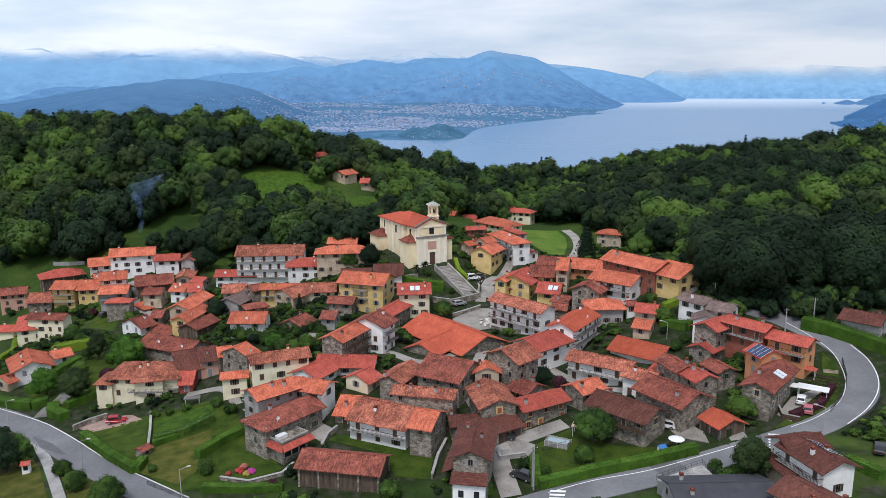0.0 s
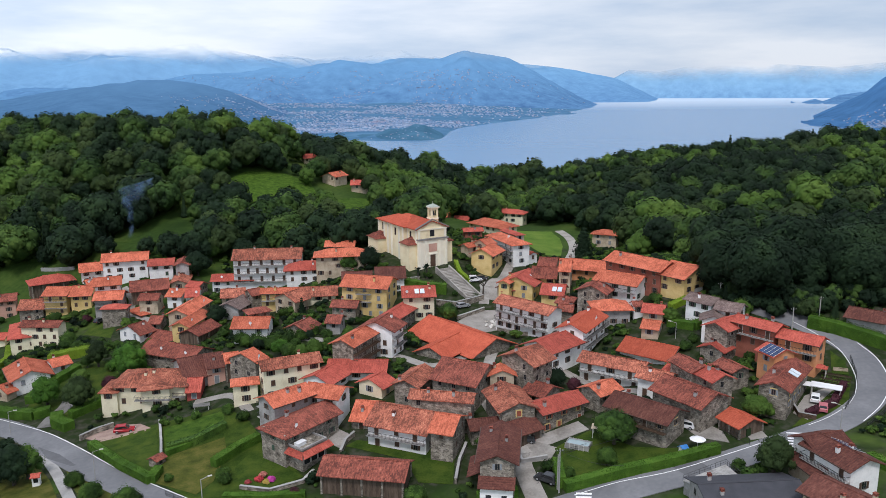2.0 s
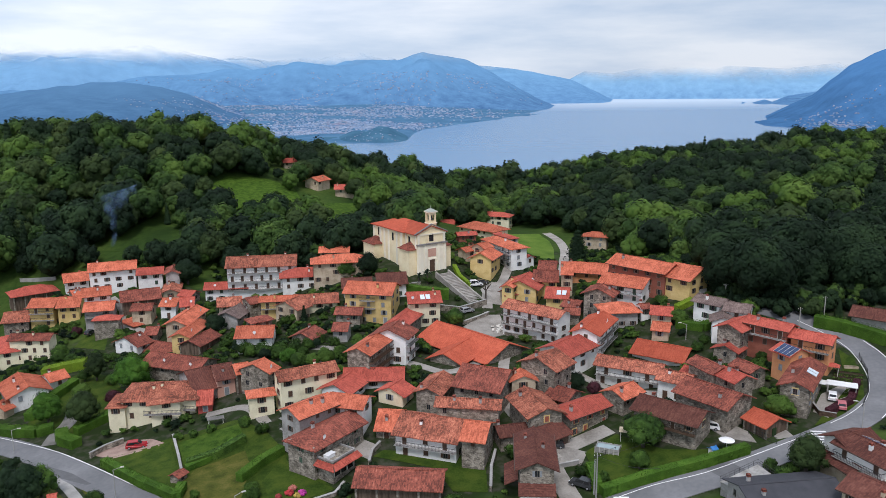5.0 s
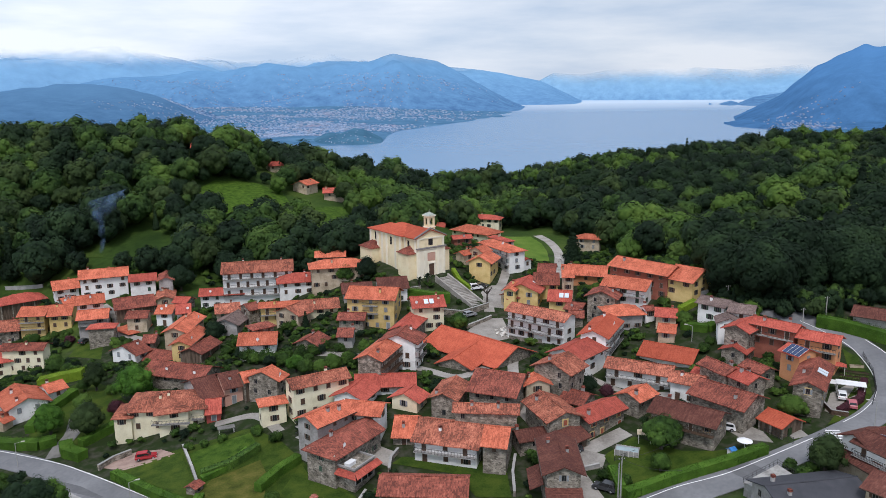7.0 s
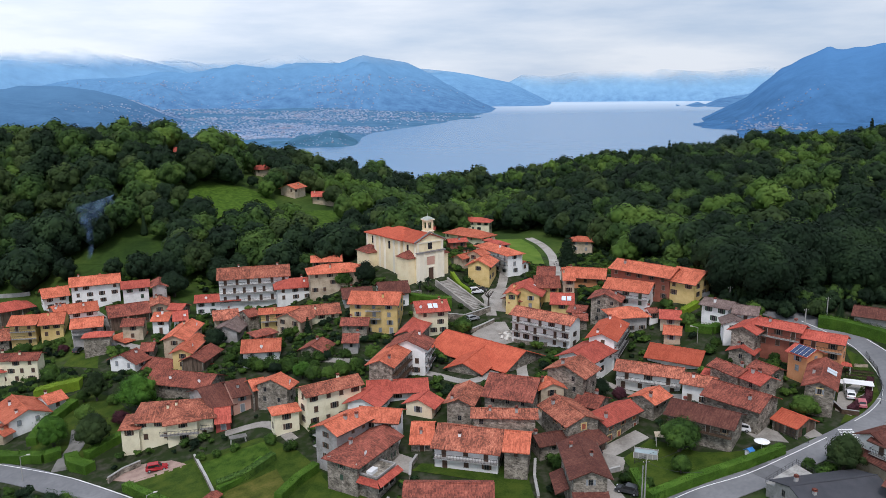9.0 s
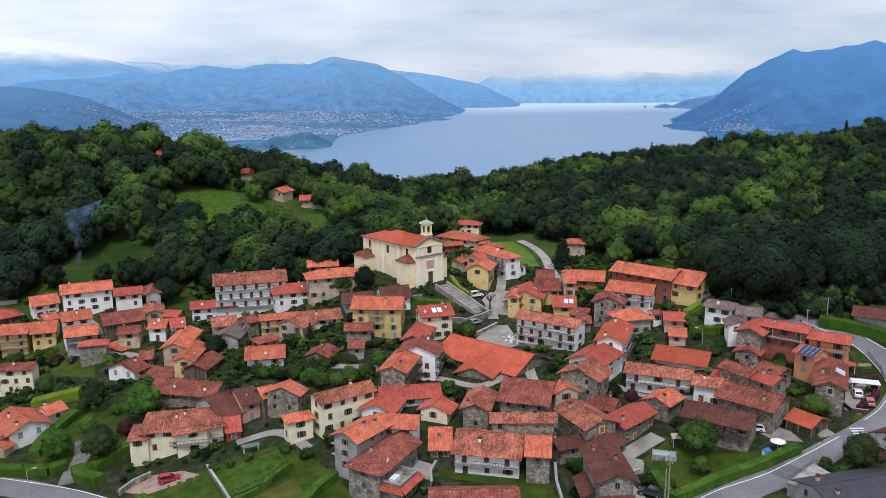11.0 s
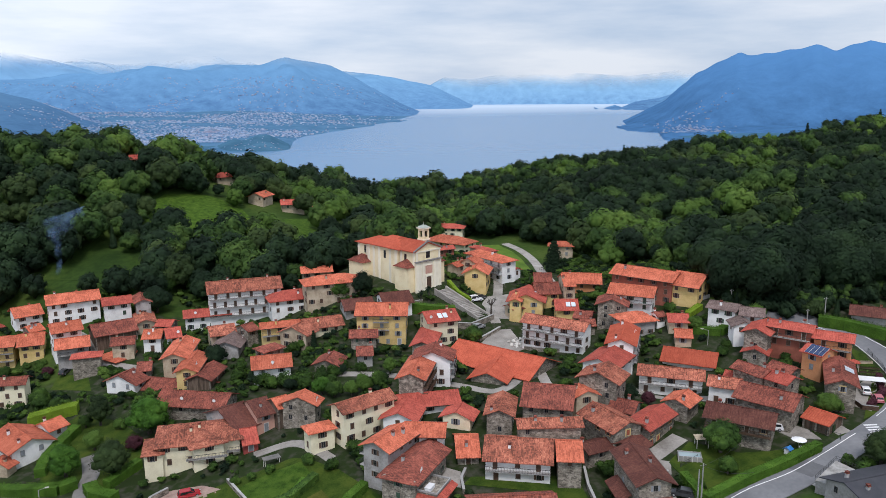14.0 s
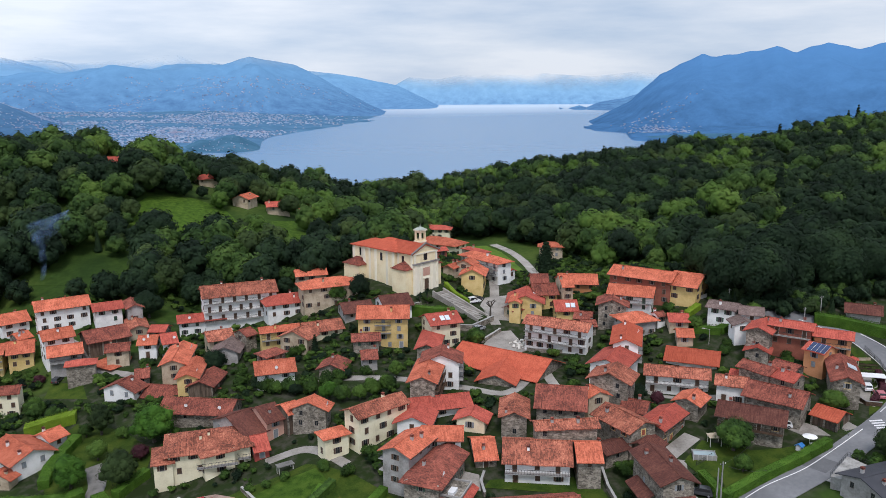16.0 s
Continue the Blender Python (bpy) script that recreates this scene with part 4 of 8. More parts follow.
house(-93.64, 240.15, -1.1, 6.80, 3.40, -1.38, 2, "t", "m", 18)
house(-95.07, 242.16, 44.8, 1.32, 4.87, -5.22, 1, "s", "o", 19, hip=1)
house(-86.78, 224.82, -1.0, 4.01, 3.60, -4.27, 1, "s", "m", 20)
house(-77.53, 226.44, 79.6, 16.29, 3.78, -0.69, 2, "t", "o", 21, dishes=1)
house(-74.23, 216.14, 78.7, 14.16, 3.23, -1.71, 2, "y", "o", 22, dishes=1)
house(-70.71, 211.89, 68.6, 10.93, 3.78, -3.10, 1, "d", "m", 23)
house(-90.91, 218.63, 56.9, 6.06, 5.32, -4.46, 1, "w", "m", 24)
house(-76.30, 214.34, -28.0, 20.43, 4.69, -6.65, 1, "s", "m", 25)
house(-72.56, 196.31, -24.4, 18.03, 5.02, -3.38, 1, "s", "m", 26, dishes=2, chimneys=0)
house(-122.31, 228.09, -4.0, 12.55, 3.08, -6.07, 3, "c", "m", 27)
house(-131.51, 232.10, -65.7, 10.95, 3.33, -9.05, 2, "c", "r", 28, hip=1)
house(-140.83, 237.15, 6.1, 5.49, 3.29, -12.68, 1, "c", "r", 29)
house(-111.15, 195.08, -55.7, 12.98, 5.26, -7.82, 2, "w", "o", 30, shut="grey")
house(-106.01, 201.23, 43.0, 5.32, 3.42, -8.42, 1, "w", "o", 31)
house(-113.89, 187.80, 61.0, 3.20, 3.68, -10.49, 1, "t", "o", 32)
villa = house(-71.5, 176.8, -1.0, 6.5, 6.0, -2.9, 2, "c", "x", 33, hip=1, shut="brown", chimneys=2, floor=2.9, label="cream plastered two-storey villa with a hipped tiled roof")
for x0, x1, yy in ((-2.6, 5.6, -7.0), (5.6, 8.3, -5.1)):
    balcony(villa, x0, x1, yy, -5.4 - villa.location.z - 2.55, -1, random.Random(1))
house(-70.7, 174.55, -77.0, 2.9, 4.05, -3.7, 2, "c", "x", 34, hip=1, shut="brown", chimneys=1, floor=2.9, doors=0)
house(-80.8, 175.0, 90.0, 4.0, 2.4, -5.6, 2, "c", "x", 341, hip=1, chimneys=0, shut="brown")
house(-64.75, 181.82, 29.1, 6.57, 7.39, -2.00, 1, "g", "b", 35)
house(-59.00, 181.42, 22.1, 4.92, 5.28, -0.97, 2, "p", "b", 36)
house(-61.43, 174.20, 6.0, 3.69, 4.60, -4.51, 1, "r", "r", 37)
house(-49.4, 176.4, 64.0, 4.9, 4.67, 1.29, 2, "s", "o", 38, dishes=1)
house(-54.20, 179.48, 22.0, 3.76, 3.55, -0.28, 2, "d", "o", 39)
house(-59.16, 257.71, 3.7, 23.25, 6.12, 9.0, 4, "w", "x", 40, balc=-1, shut="brown", chimneys=2, french=1, floor=2.75, rows=3, label="large white three-storey guest house with long balconies")
house(-44.41, 250.97, 7.0, 6.70, 5.16, 6.19, 2, "w", "r", 41, hip=1)
house(-70.70, 255.37, 2.3, 14.65, 3.97, 0.96, 2, "w", "r", 42, dishes=1)
house(-32.88, 245.75, 4.9, 9.14, 4.81, 11.45, 3, "t", "o", 43, hip=1, shut="brown")
house(-35.32, 264.52, -1.5, 10.75, 3.72, 10.10, 2, "t", "o", 44, shut="brown", chimneys=2)
house(-66.60, 236.29, 10.6, 7.75, 4.43, 0.83, 2, "t", "x", 45)
house(-59.32, 232.38, 33.7, 4.22, 3.37, 1.70, 2, "s", "m", 46)
house(-50.35, 227.04, 2.5, 11.66, 2.70, 3.21, 2, "y", "o", 47, balc=-1, shut="brown")
house(-45.83, 220.85, 52.3, 6.41, 5.06, 3.81, 2, "t", "x", 48)
house(-38.58, 226.40, 6.2, 11.77, 4.51, 3.62, 1, "c", "x", 49, balc=-1, shut="brown")
house(-64.01, 229.77, 74.9, 12.71, 4.32, -0.43, 1, "g", "g", 50, dishes=1)
house(-54.25, 212.30, 29.8, 1.53, 2.81, 1.71, 2, "s", "m", 51, hip=1)
house(-54.22, 205.68, -1.0, 10.47, 4.89, 0.78, 2, "w", "o", 52, dishes=1, shut="grey")
house(-39.87, 200.37, 64.3, 7.70, 3.81, 1.01, 1, "s", "m", 53)
house(-30.85, 199.85, -8.8, 4.54, 3.38, 2.62, 1, "g", "m", 54)
house(-28.97, 211.57, -10.6, 8.04, 3.25, 3.39, 1, "s", "m", 55)
house(-22.5, 217.0, -17.0, 14.8, 5.6, 9.1, 4, "y", "o", 56, shut="grey", chimneys=1)
house(-16.9, 227.3, 3.8, 9.4, 5.6, 9.2, 3, "w", "b", 57)
house(-27.3, 232.3, 3.7, 9.6, 5.1, 6.7, 2, "g", "b", 58)
house(-8.44, 208.61, 3.0, 9.63, 4.92, 8.00, 3, "c", "r", 59, panels=2, dishes=1)
house(-13.40, 202.28, 65.2, 16.63, 3.39, 4.11, 2, "s", "r", 60)
house(-22.82, 175.33, 63.6, 15.43, 3.59, 6.17, 3, "s", "o", 61, balc=-1, shut="brown")
house(-17.45, 180.84, 67.6, 7.97, 5.15, 7.48, 3, "w", "m", 62, balc=-1, shut="brown")
house(2.44, 188.70, -52.3, 26.45, 8.14, 2.47, 1, "s", "n", 63, rows=0, chimneys=0)
house(-0.71, 182.60, 54.2, 18.26, 5.16, 1.57, 1, "s", "n", 64, rows=0, chimneys=0)
house(13.9, 241.6, 62.0, 10.5, 4.4, 12.3, 2, "y", "o", 65, tan=0.5, shut="brown", chimneys=1, floor=2.9)
house(9.29, 248.80, 36.3, 6.93, 2.49, 11.99, 1, "t", "o", 66)
house(13.66, 247.06, 38.7, 5.08, 3.37, 13.56, 2, "t", "o", 67)
house(21.88, 251.84, -69.6, 13.03, 3.80, 13.77, 3, "w", "o", 68, hip=1, balc=-1, shut="grey")
house(21.37, 297.71, -50.9, 9.66, 5.18, 11.33, 2, "c", "o", 69, hip=1)
house(12.18, 345.18, -15.5, 7.38, 6.00, 4.61, 1, "b", "r", 70)
house(11.49, 273.00, 8.0, 7.62, 2.48, 12.42, 1, "b", "r", 71)
house(3.53, 341.77, -20.9, 5.53, 3.59, 6.98, 2, "b", "o", 72)
house(33.13, 342.85, -25.7, 9.00, 3.85, 8.08, 2, "c", "r", 73, hip=1)
house(25.48, 269.89, -67.3, 8.12, 2.10, 11.99, 2, "t", "r", 74, hip=1)
house(28.48, 248.97, -63.1, 5.77, 2.10, 8.88, 1, "w", "r", 75)
house(63.24, 285.19, -26.3, 3.30, 3.68, 8.88, 2, "t", "o", 76, hip=1)
house(53.13, 204.24, -53.9, 19.46, 5.08, 16.58, 3, "b", "o", 77, shut="brown", chimneys=1)
house(62.05, 195.47, -54.3, 9.06, 6.60, 16.50, 2, "y", "o", 78, shut="brown", chimneys=0)
house(44.36, 228.57, -25.2, 12.68, 5.40, 10.13, 1, "o", "o", 79)
house(35.31, 220.26, -14.6, 3.83, 6.01, 12.49, 3, "t", "o", 80)
house(32.24, 231.75, -19.0, 5.97, 4.80, 10.35, 2, "t", "m", 81)
house(22.43, 220.01, 63.1, 12.03, 5.86, 8.62, 2, "y", "r", 82, panels=2, chimneys=0)
house(18.04, 217.31, 60.3, 8.59, 2.10, 7.85, 2, "y", "o", 83)
house(29.57, 223.05, -13.3, 7.86, 5.54, 9.55, 2, "y", "m", 84)
house(30.00, 209.32, -18.8, 7.00, 4.94, 7.78, 2, "y", "r", 85, panels=2, chimneys=0)
house(17.73, 217.45, 13.5, 5.86, 2.70, 5.44, 1, "t", "m", 86)
house(20.5, 194.5, -46.6, 18.6, 3.7, 7.3, 3, "w", "x", 87, shut="brown", chimneys=0, floor=2.4, balc=-1)
house(32.91, 203.07, -38.6, 5.40, 3.59, 5.84, 1, "s", "m", 88)
house(31.22, 197.78, -17.8, 4.35, 2.85, 5.02, 1, "s", "m", 89)
house(39.47, 198.77, 57.0, 9.49, 4.68, 11.01, 3, "s", "m", 90)
house(46.79, 200.72, -40.6, 13.25, 4.89, 12.84, 2, "w", "o", 91, balc=-1)
house(41.00, 189.80, -1.1, 1.23, 4.61, 8.80, 2, "g", "o", 92, hip=1, chimneys=0, shut="brown")
house(31.38, 178.24, 56.4, 15.79, 3.95, 7.88, 3, "w", "n", 93, balc=-1, shut="brown", chimneys=2, dishes=1)
house(23.1, 170.2, 40.5, 13.4, 4.9, 5.9, 2, "w", "r", 94, chimneys=0)
house(47.57, 188.45, -1.1, 2.91, 2.10, 8.35, 1, "w", "m", 95)
house(50.80, 184.37, -24.4, 5.78, 3.49, 8.64, 1, "t", "r", 96)
house(48.26, 177.64, -27.7, 4.66, 3.27, 6.63, 1, "t", "o", 97)
house(46.42, 171.15, -41.0, 13.4, 5.2, 3.4, 1, "w", "n", 98, chimneys=0, shut="brown")
house(14.75, 157.04, 44.3, 8.05, 5.16, 7.43, 3, "s", "x", 99)
house(61.5, 179.1, -53.9, 8.2, 3.5, 12.3, 2, "w", "g", 100, tan=0.36)
house(60.6, 170.9, 68.0, 6.0, 3.2, 10.3, 2, "w", "g", 1011, chimneys=0)
house(65.6, 173.6, -38.0, 6.4, 3.5, 12.0, 2, "w", "g", 101)
house(60.8, 163.9, 37.5, 9.8, 3.5, 11.1, 2, "s", "r", 102)
house(66.5, 160.0, -52.4, 10.6, 2.9, 12.0, 2, "b", "r", 103, balc=-1, shut="brown", chimneys=2, floor=2.6)
house(72.9, 153.5, -46.5, 9.2, 3.2, 10.9, 2, "o", "r", 104, balc=-1, shut="brown")
house(66.0, 150.4, -72.0, 5.6, 3.3, 9.2, 2, "o", "r", 105, panels=1, chimneys=0)
house(57.6, 161.0, 43.0, 5.6, 3.3, 6.7, 1, "s", "r", 106)
house(56.8, 150.2, -72.0, 6.4, 2.7, 5.9, 1, "s", "m", 107)
house(63.15, 140.54, 50.0, 16.55, 3.37, 7.83, 2, "s", "m", 108, panels=2, chimneys=1, trim="y")
house(51.12, 131.54, -68.7, 6.04, 3.44, 2.99, 1, "d", "n", 109)
house(94.21, 164.93, -45.1, 9.12, 4.07, 12.2, 2, "g", "b", 110, chimneys=1, shut="brown", panels=0)
house(-37.5, 164.8, 22.8, 13.9, 3.3, 3.75, 3, "c", "x", 111, shut="brown", floor=2.5, chimneys=1)
house(-47.2, 162.8, 14.0, 1.4, 2.5, -0.2, 2, "c", "o", 112, hip=1, shut="brown", chimneys=0)
house(-35.54, 147.2, 42.5, 10.2, 3.7, 3.1, 3, "g", "o", 113, chimneys=2, balc=1, shut="brown")
house(-27.5, 150.5, -20.0, 8.6, 3.7, 2.6, 2, "w", "o", 114, chimneys=0)
farm = house(-31.85, 141.7, 50.6, 15.2, 4.3, 0.6, 2, "s", "m", 115, chimneys=1, dishes=1, front_hip=4.2, shut="green")
deck = -3.0 - farm.location.z
annex = part("annex", boxes((-6.2, -0.2, -7.2, -3.3, deck - 6.5, deck)), WALL["s"], farm)
part("parapet", boxes((-6.3, -0.1, -7.35, -7.15, deck, deck + 0.35), (-6.35, -6.15, -7.15, -3.4, deck, deck + 0.35), (-0.3, -0.1, -7.15, -3.4, deck, deck + 0.35)), CONCRETE, annex)
lean_roof("skirt_roof", farm, ((-7.0, -8.5, deck - 1.1), (0.6, -8.5, deck - 1.1), (0.6, -7.2, deck - 0.4), (-6.2, -7.2, deck - 0.4)), ROOF["r"])
lean_roof("skirt_roof", farm, ((-7.4, -8.5, deck - 1.1), (-6.2, -7.2, deck - 0.4), (-6.2, -3.4, deck - 0.4), (-7.4, -3.4, deck - 1.1)), ROOF["r"])
for u in (-5.2, -3.4, -1.6):
    w = part("window", boxes((u - 0.75, u + 0.75, -7.26, -7.18, deck - 3.0, deck - 1.5)), GLASS, annex)
    part("window_frame", boxes((u - 0.83, u - 0.75, -7.3, -7.18, deck - 3.05, deck - 1.45), (u + 0.75, u + 0.83, -7.3, -7.18, deck - 3.05, deck - 1.45)), FRAME, w)
chest = empty("storage_chest", -30.9, 134.6, -3.0, 50.6)
tagged(chest, "white lidded storage chest on a flat terrace", "chest")
part("body", boxes((-1.0, 1.0, -0.55, 0.55, 0.0, 0.55)), WHITE, chest)
part("lid", boxes((-1.05, 1.05, -0.6, 0.6, 0.55, 0.72)), WHITE, chest)
house(-18.14, 126.96, -11.7, 15.98, 4.16, -2.13, 2, "d", "m", 116, rows=0)
house(-19.28, 149.50, -12.6, 4.92, 5.49, -0.69, 1, "s", "o", 117)
house(-10.99, 141.63, -24.4, 13.53, 5.85, 1.12, 2, "w", "x", 118, balc=-1, shut="brown", chimneys=1)
house(-3.17, 135.97, -20.9, 5.12, 4.77, 2.00, 2, "s", "o", 119)
house(-22.4, 168.1, -4.2, 14.0, 4.1, 1.5, 2, "w", "r", 120, balc=-1, shut="brown")
house(-29.2, 162.9, 61.5, 8.6, 4.3, 1.4, 2, "w", "r", 121)
house(-17.82, 158.90, 56.5, 5.50, 3.91, 1.20, 1, "c", "r", 122)
house(-9.43, 156.12, 65.3, 10.60, 3.37, 2.89, 2, "s", "x", 123, chimneys=1)
house(-3.90, 143.73, -13.2, 13.35, 2.54, 3.40, 3, "s", "x", 124, rows=1, chimneys=2)
house(1.45, 155.70, -29.4, 11.22, 6.71, 5.33, 2, "s", "m", 125)
house(8.96, 154.71, 90.2, 4.66, 3.25, 4.18, 2, "t", "o", 126)
house(9.40, 143.21, -77.9, 11.78, 4.25, 3.35, 2, "s", "x", 127, trim="y", shut="red")
house(18.54, 143.30, 30.5, 12.03, 3.44, 2.0, 2, "s", "r", 128, shut="red", chimneys=1, trim="y")
house(10.80, 137.83, 31.3, 6.57, 3.63, -0.08, 1, "d", "b", 129)
stone_house = house(5.22, 123.59, 80.6, 13.93, 3.64, 3.08, 3, "s", "b", 130, chimneys=2, shut="grey")
wing = part("garage_wing", boxes((-8.1, -6.2, -2.7, 2.7, -4.0, 4.3)), WALL["w"], stone_house, "white plastered garage wing")
for v in (-1.3, 1.3):
    part("window", boxes((-8.16, -8.05, v - 0.45, v + 0.45, 1.6, 2.8)), GLASS, wing)
lean_roof("wing_roof", stone_house, ((-8.8, -3.1, 4.3), (-6.2, -3.1, 5.3), (-6.2, 3.1, 5.3), (-8.8, 3.1, 4.3)), ROOF["b"])
lean_roof("stair_roof", stone_house, ((-3.5, 3.0, 4.4), (4.0, 3.0, 4.4), (4.0, 5.4, 3.3), (-3.5, 5.4, 3.3)), ROOF["b"])
house(3.80, 139.14, 9.5, 6.64, 2.80, -0.42, 1, "s", "b", 131)
house(28.63, 147.44, 34.5, 7.13, 3.32, 3.14, 1, "s", "o", 132)
house(34.24, 135.13, -45.5, 13.63, 4.39, 4.44, 2, "s", "b", 133, balc=-1, shut="brown", chimneys=1, trim="y")
house(35.2, 162.0, -33.8, 15.4, 3.6, 3.3, 2, "w", "x", 134, balc=-1, shut="brown")
house(41.0, 149.8, -40.4, 7.3, 3.4, 4.7, 2, "w", "x", 135, shut="brown")
house(44.0, 138.9, -57.2, 12.6, 5.0, 6.0, 2, "s", "m", 136, label="old open stone barn with a sagging tiled roof", rows=0)
house(47.5, 148.9, -72.7, 8.4, 2.9, 7.1, 2, "s", "m", 137)
house(50.3, 143.2, -70.5, 6.2, 3.1, 7.0, 2, "s", "r", 138)
house(46.68, 152.56, -51.2, 6.28, 2.65, 4.08, 1, "s", "r", 139)
house(17.19, 151.10, -45.7, 6.01, 3.74, 1.76, 1, "s", "m", 140)
house(58.3, 110.8, -73.3, 10.5, 3.7, 6.6, 2, "w", "b", 401, balc=-1, shut="brown", panels=3, chimneys=2)
house(57.6, 115.6, 14.3, 8.0, 3.2, 6.3, 2, "w", "b", 402, shut="brown", chimneys=0)
house(55.0, 113.1, -81.6, 7.5, 2.4, 3.0, 1, "t", "b", 403, chimneys=0, rows=0)
house(54.2, 101.5, -62.5, 11.0, 4.2, 4.4, 1, "t", "b", 404, chimneys=2)
house(42.6, 108.5, 2.3, 16.5, 5.2, 1.9, 1, "g", "k", 405, tan=0.3, chimneys=2)
house(-142.4, 277.5, 33.4, 5.2, 5.2, -3.6, 2, "d", "r", 406, hip=1)


# ---- church ----
CHURCH_WALL = material("cream_church_plaster", [(0.68, 0.57, 0.36), (0.79, 0.68, 0.45), (0.83, 0.74, 0.52)], 0.3, 0.9, 0.08, 2.0, vary=0.03)
STONE_TRIM = material("grey_stone_cornice", [(0.16, 0.15, 0.145), (0.26, 0.25, 0.24)], 0.8, 0.9, 0.1)
CHURCH_TRIM = material("pale_church_trim", [(0.74, 0.68, 0.54), (0.84, 0.79, 0.66)], 0.5, 0.85, 0.05)


CHURCH_ROOF = tile_material("new_orange_tiles", [(0.36, 0.074, 0.042), (0.46, 0.098, 0.055), (0.50, 0.115, 0.066), (0.52, 0.15, 0.09)])


def church(x, y, rot, eave, w=5.2, length=28.6):
    """Facade at the local origin, facing -y; a front bay, a wider nave, a choir, and low chapels on the flanks."""
    base = ground(x, y)
    h = empty("church", x, y, base, rot)
    tagged(h, "cream plastered baroque church with an orange tiled roof", "church")
    e, lo, wide = eave - base, -5.0, w + 0.9
    mid = e * 0.70
    tan = 0.42
    front = wall_gable(w, 8.0, lo, e - 0.15, tan * w - 0.2)
    bmesh.ops.translate(front, verts=front.verts, vec=(0, 4.0, 0))
    block(x - 7, y + 13, rot, w + 2.5, 16)
    part("front_bay", front, CHURCH_WALL, h)
    part("nave", boxes((-wide, wide, 7.2, 22.4, lo, e - 0.2)), CHURCH_WALL, h)
    part("choir", boxes((-w, w, 22.3, length, lo, e - 0.6)), CHURCH_WALL, h)
    r = part("roof", roof_mesh(14.0, w + 0.7, tan * (w + 0.7), 0, 0.01, random.Random(1), 0.25), CHURCH_ROOF, h, "orange clay tile roof")
    r.matrix_basis = pose(0, 6.6, e - 0.28, 0, 0, 90)
    r = part("nave_roof", roof_mesh(17.4, wide + 0.7, tan * (w + 0.9), wide + 0.9, 0.01, random.Random(2), 0.25), CHURCH_ROOF, h)
    r.matrix_basis = pose(0, 14.8, e - 0.24, 0, 0, 90)
    r = part("choir_roof", roof_mesh(15.0, w + 0.6, tan * w * 0.9, w + 0.6, 0.01, random.Random(3), 0.25), CHURCH_ROOF, h)
    r.matrix_basis = pose(0, length - 6.8, e - 0.7, 0, 0, 90)
    # facade: a wider lower storey, cornice, pediment, pilasters
    part("facade", boxes((-w - 0.1, w + 0.15, -0.35, 0.1, lo, mid)), CHURCH_TRIM, h)
    part("cornice", boxes((-w - 0.35, w + 0.4, -0.75, 0.05, mid, mid + 0.4)), STONE_TRIM, h, "grey stone cornice")
    bm = bmesh.new()
    for s in (-1, 1):
        a = [bm.verts.new(p) for p in ((0, -0.45, e + tan * w + 0.55), (s * (w + 0.9), -0.45, e - 0.05), (s * (w + 0.9), -0.45, e - 0.4), (0, -0.45, e + tan * w + 0.15))]
        c = [bm.verts.new((p.co.x, p.co.y + 0.5, p.co.z)) for p in a]
        bm.faces.new(a)
        bm.faces.new(c[::-1])
        for k in range(4):
            bm.faces.new((a[k], a[(k + 1) % 4], c[(k + 1) % 4], c[k]))
    part("pediment", bm, STONE_TRIM, h, "dark-edged raking cornice")
    part("frieze", boxes((-w - 0.15, w + 0.15, -0.22, 0.02, e - 0.75, e - 0.35)), CHURCH_TRIM, h)
    for u in (-w + 0.45, -w * 0.45, w * 0.45, w - 0.4):
        part("pilaster", boxes((u - 0.42, u + 0.42, -0.55, -0.3, lo, mid)), CHURCH_TRIM, h)
    for u in (-w + 0.5, w - 0.5):
        part("pilaster", boxes((u - 0.4, u + 0.4, -0.2, 0.05, mid + 0.4, e - 0.75)), CHURCH_TRIM, h)
    d = part("door", boxes((-0.95, 0.95, -0.42, -0.3, 0.0, 3.9)), SHUTTER["brown"], h, "tall dark wooden church door")
    part("door_frame", boxes((-1.3, -0.95, -0.5, -0.3, 0.0, 3.9), (0.95, 1.3, -0.5, -0.3, 0.0, 3.9), (-1.45, 1.45, -0.62, -0.3, 3.9, 4.35)), CHURCH_TRIM, d)
    f = part("fresco", boxes((-1.5, 1.5, -0.42, -0.3, 4.8, 7.4)), WALL["p"], h, "faded reddish fresco panel")
    part("fresco_frame", boxes((-1.7, -1.5, -0.47, -0.3, 4.7, 7.5), (1.5, 1.7, -0.47, -0.3, 4.7, 7.5), (-1.5, 1.5, -0.47, -0.3, 7.4, 7.6)), CHURCH_TRIM, f)
    part("window", boxes((-0.8, 0.8, -0.06, 0.06, mid + 0.9, mid + 3.4)), GLASS, h)
    for s in (-1, 1):
        # low chapels
        for y0, y1, out, top in ((0.8, 6.8, 2.6, e * 0.60), (21.0, 28.5, 3.0, e * 0.50)):
            side = wide if y0 > 10 else w
            part("chapel", boxes((min(s * side, s * (side + out)), max(s * side, s * (side + out)), y0, y1, lo, top)), CHURCH_WALL, h)
            q = part("chapel_roof", roof_mesh(y1 - y0 + 0.8, out + 0.45, 2.1, out + 0.4, 0.01, random.Random(4), 0.18), ROOF["m"], h, "dark red tiled chapel roof")
            q.matrix_basis = pose(s * side, (y0 + y1) / 2, top, 0, 0, 90)
        for v, side in ((4.6, w), (13.5, wide), (24.5, w)):
            part("window", boxes((s * side - 0.07, s * side + 0.07, v - 0.5, v + 0.5, e * 0.68, e * 0.68 + 2.5)), GLASS, h)
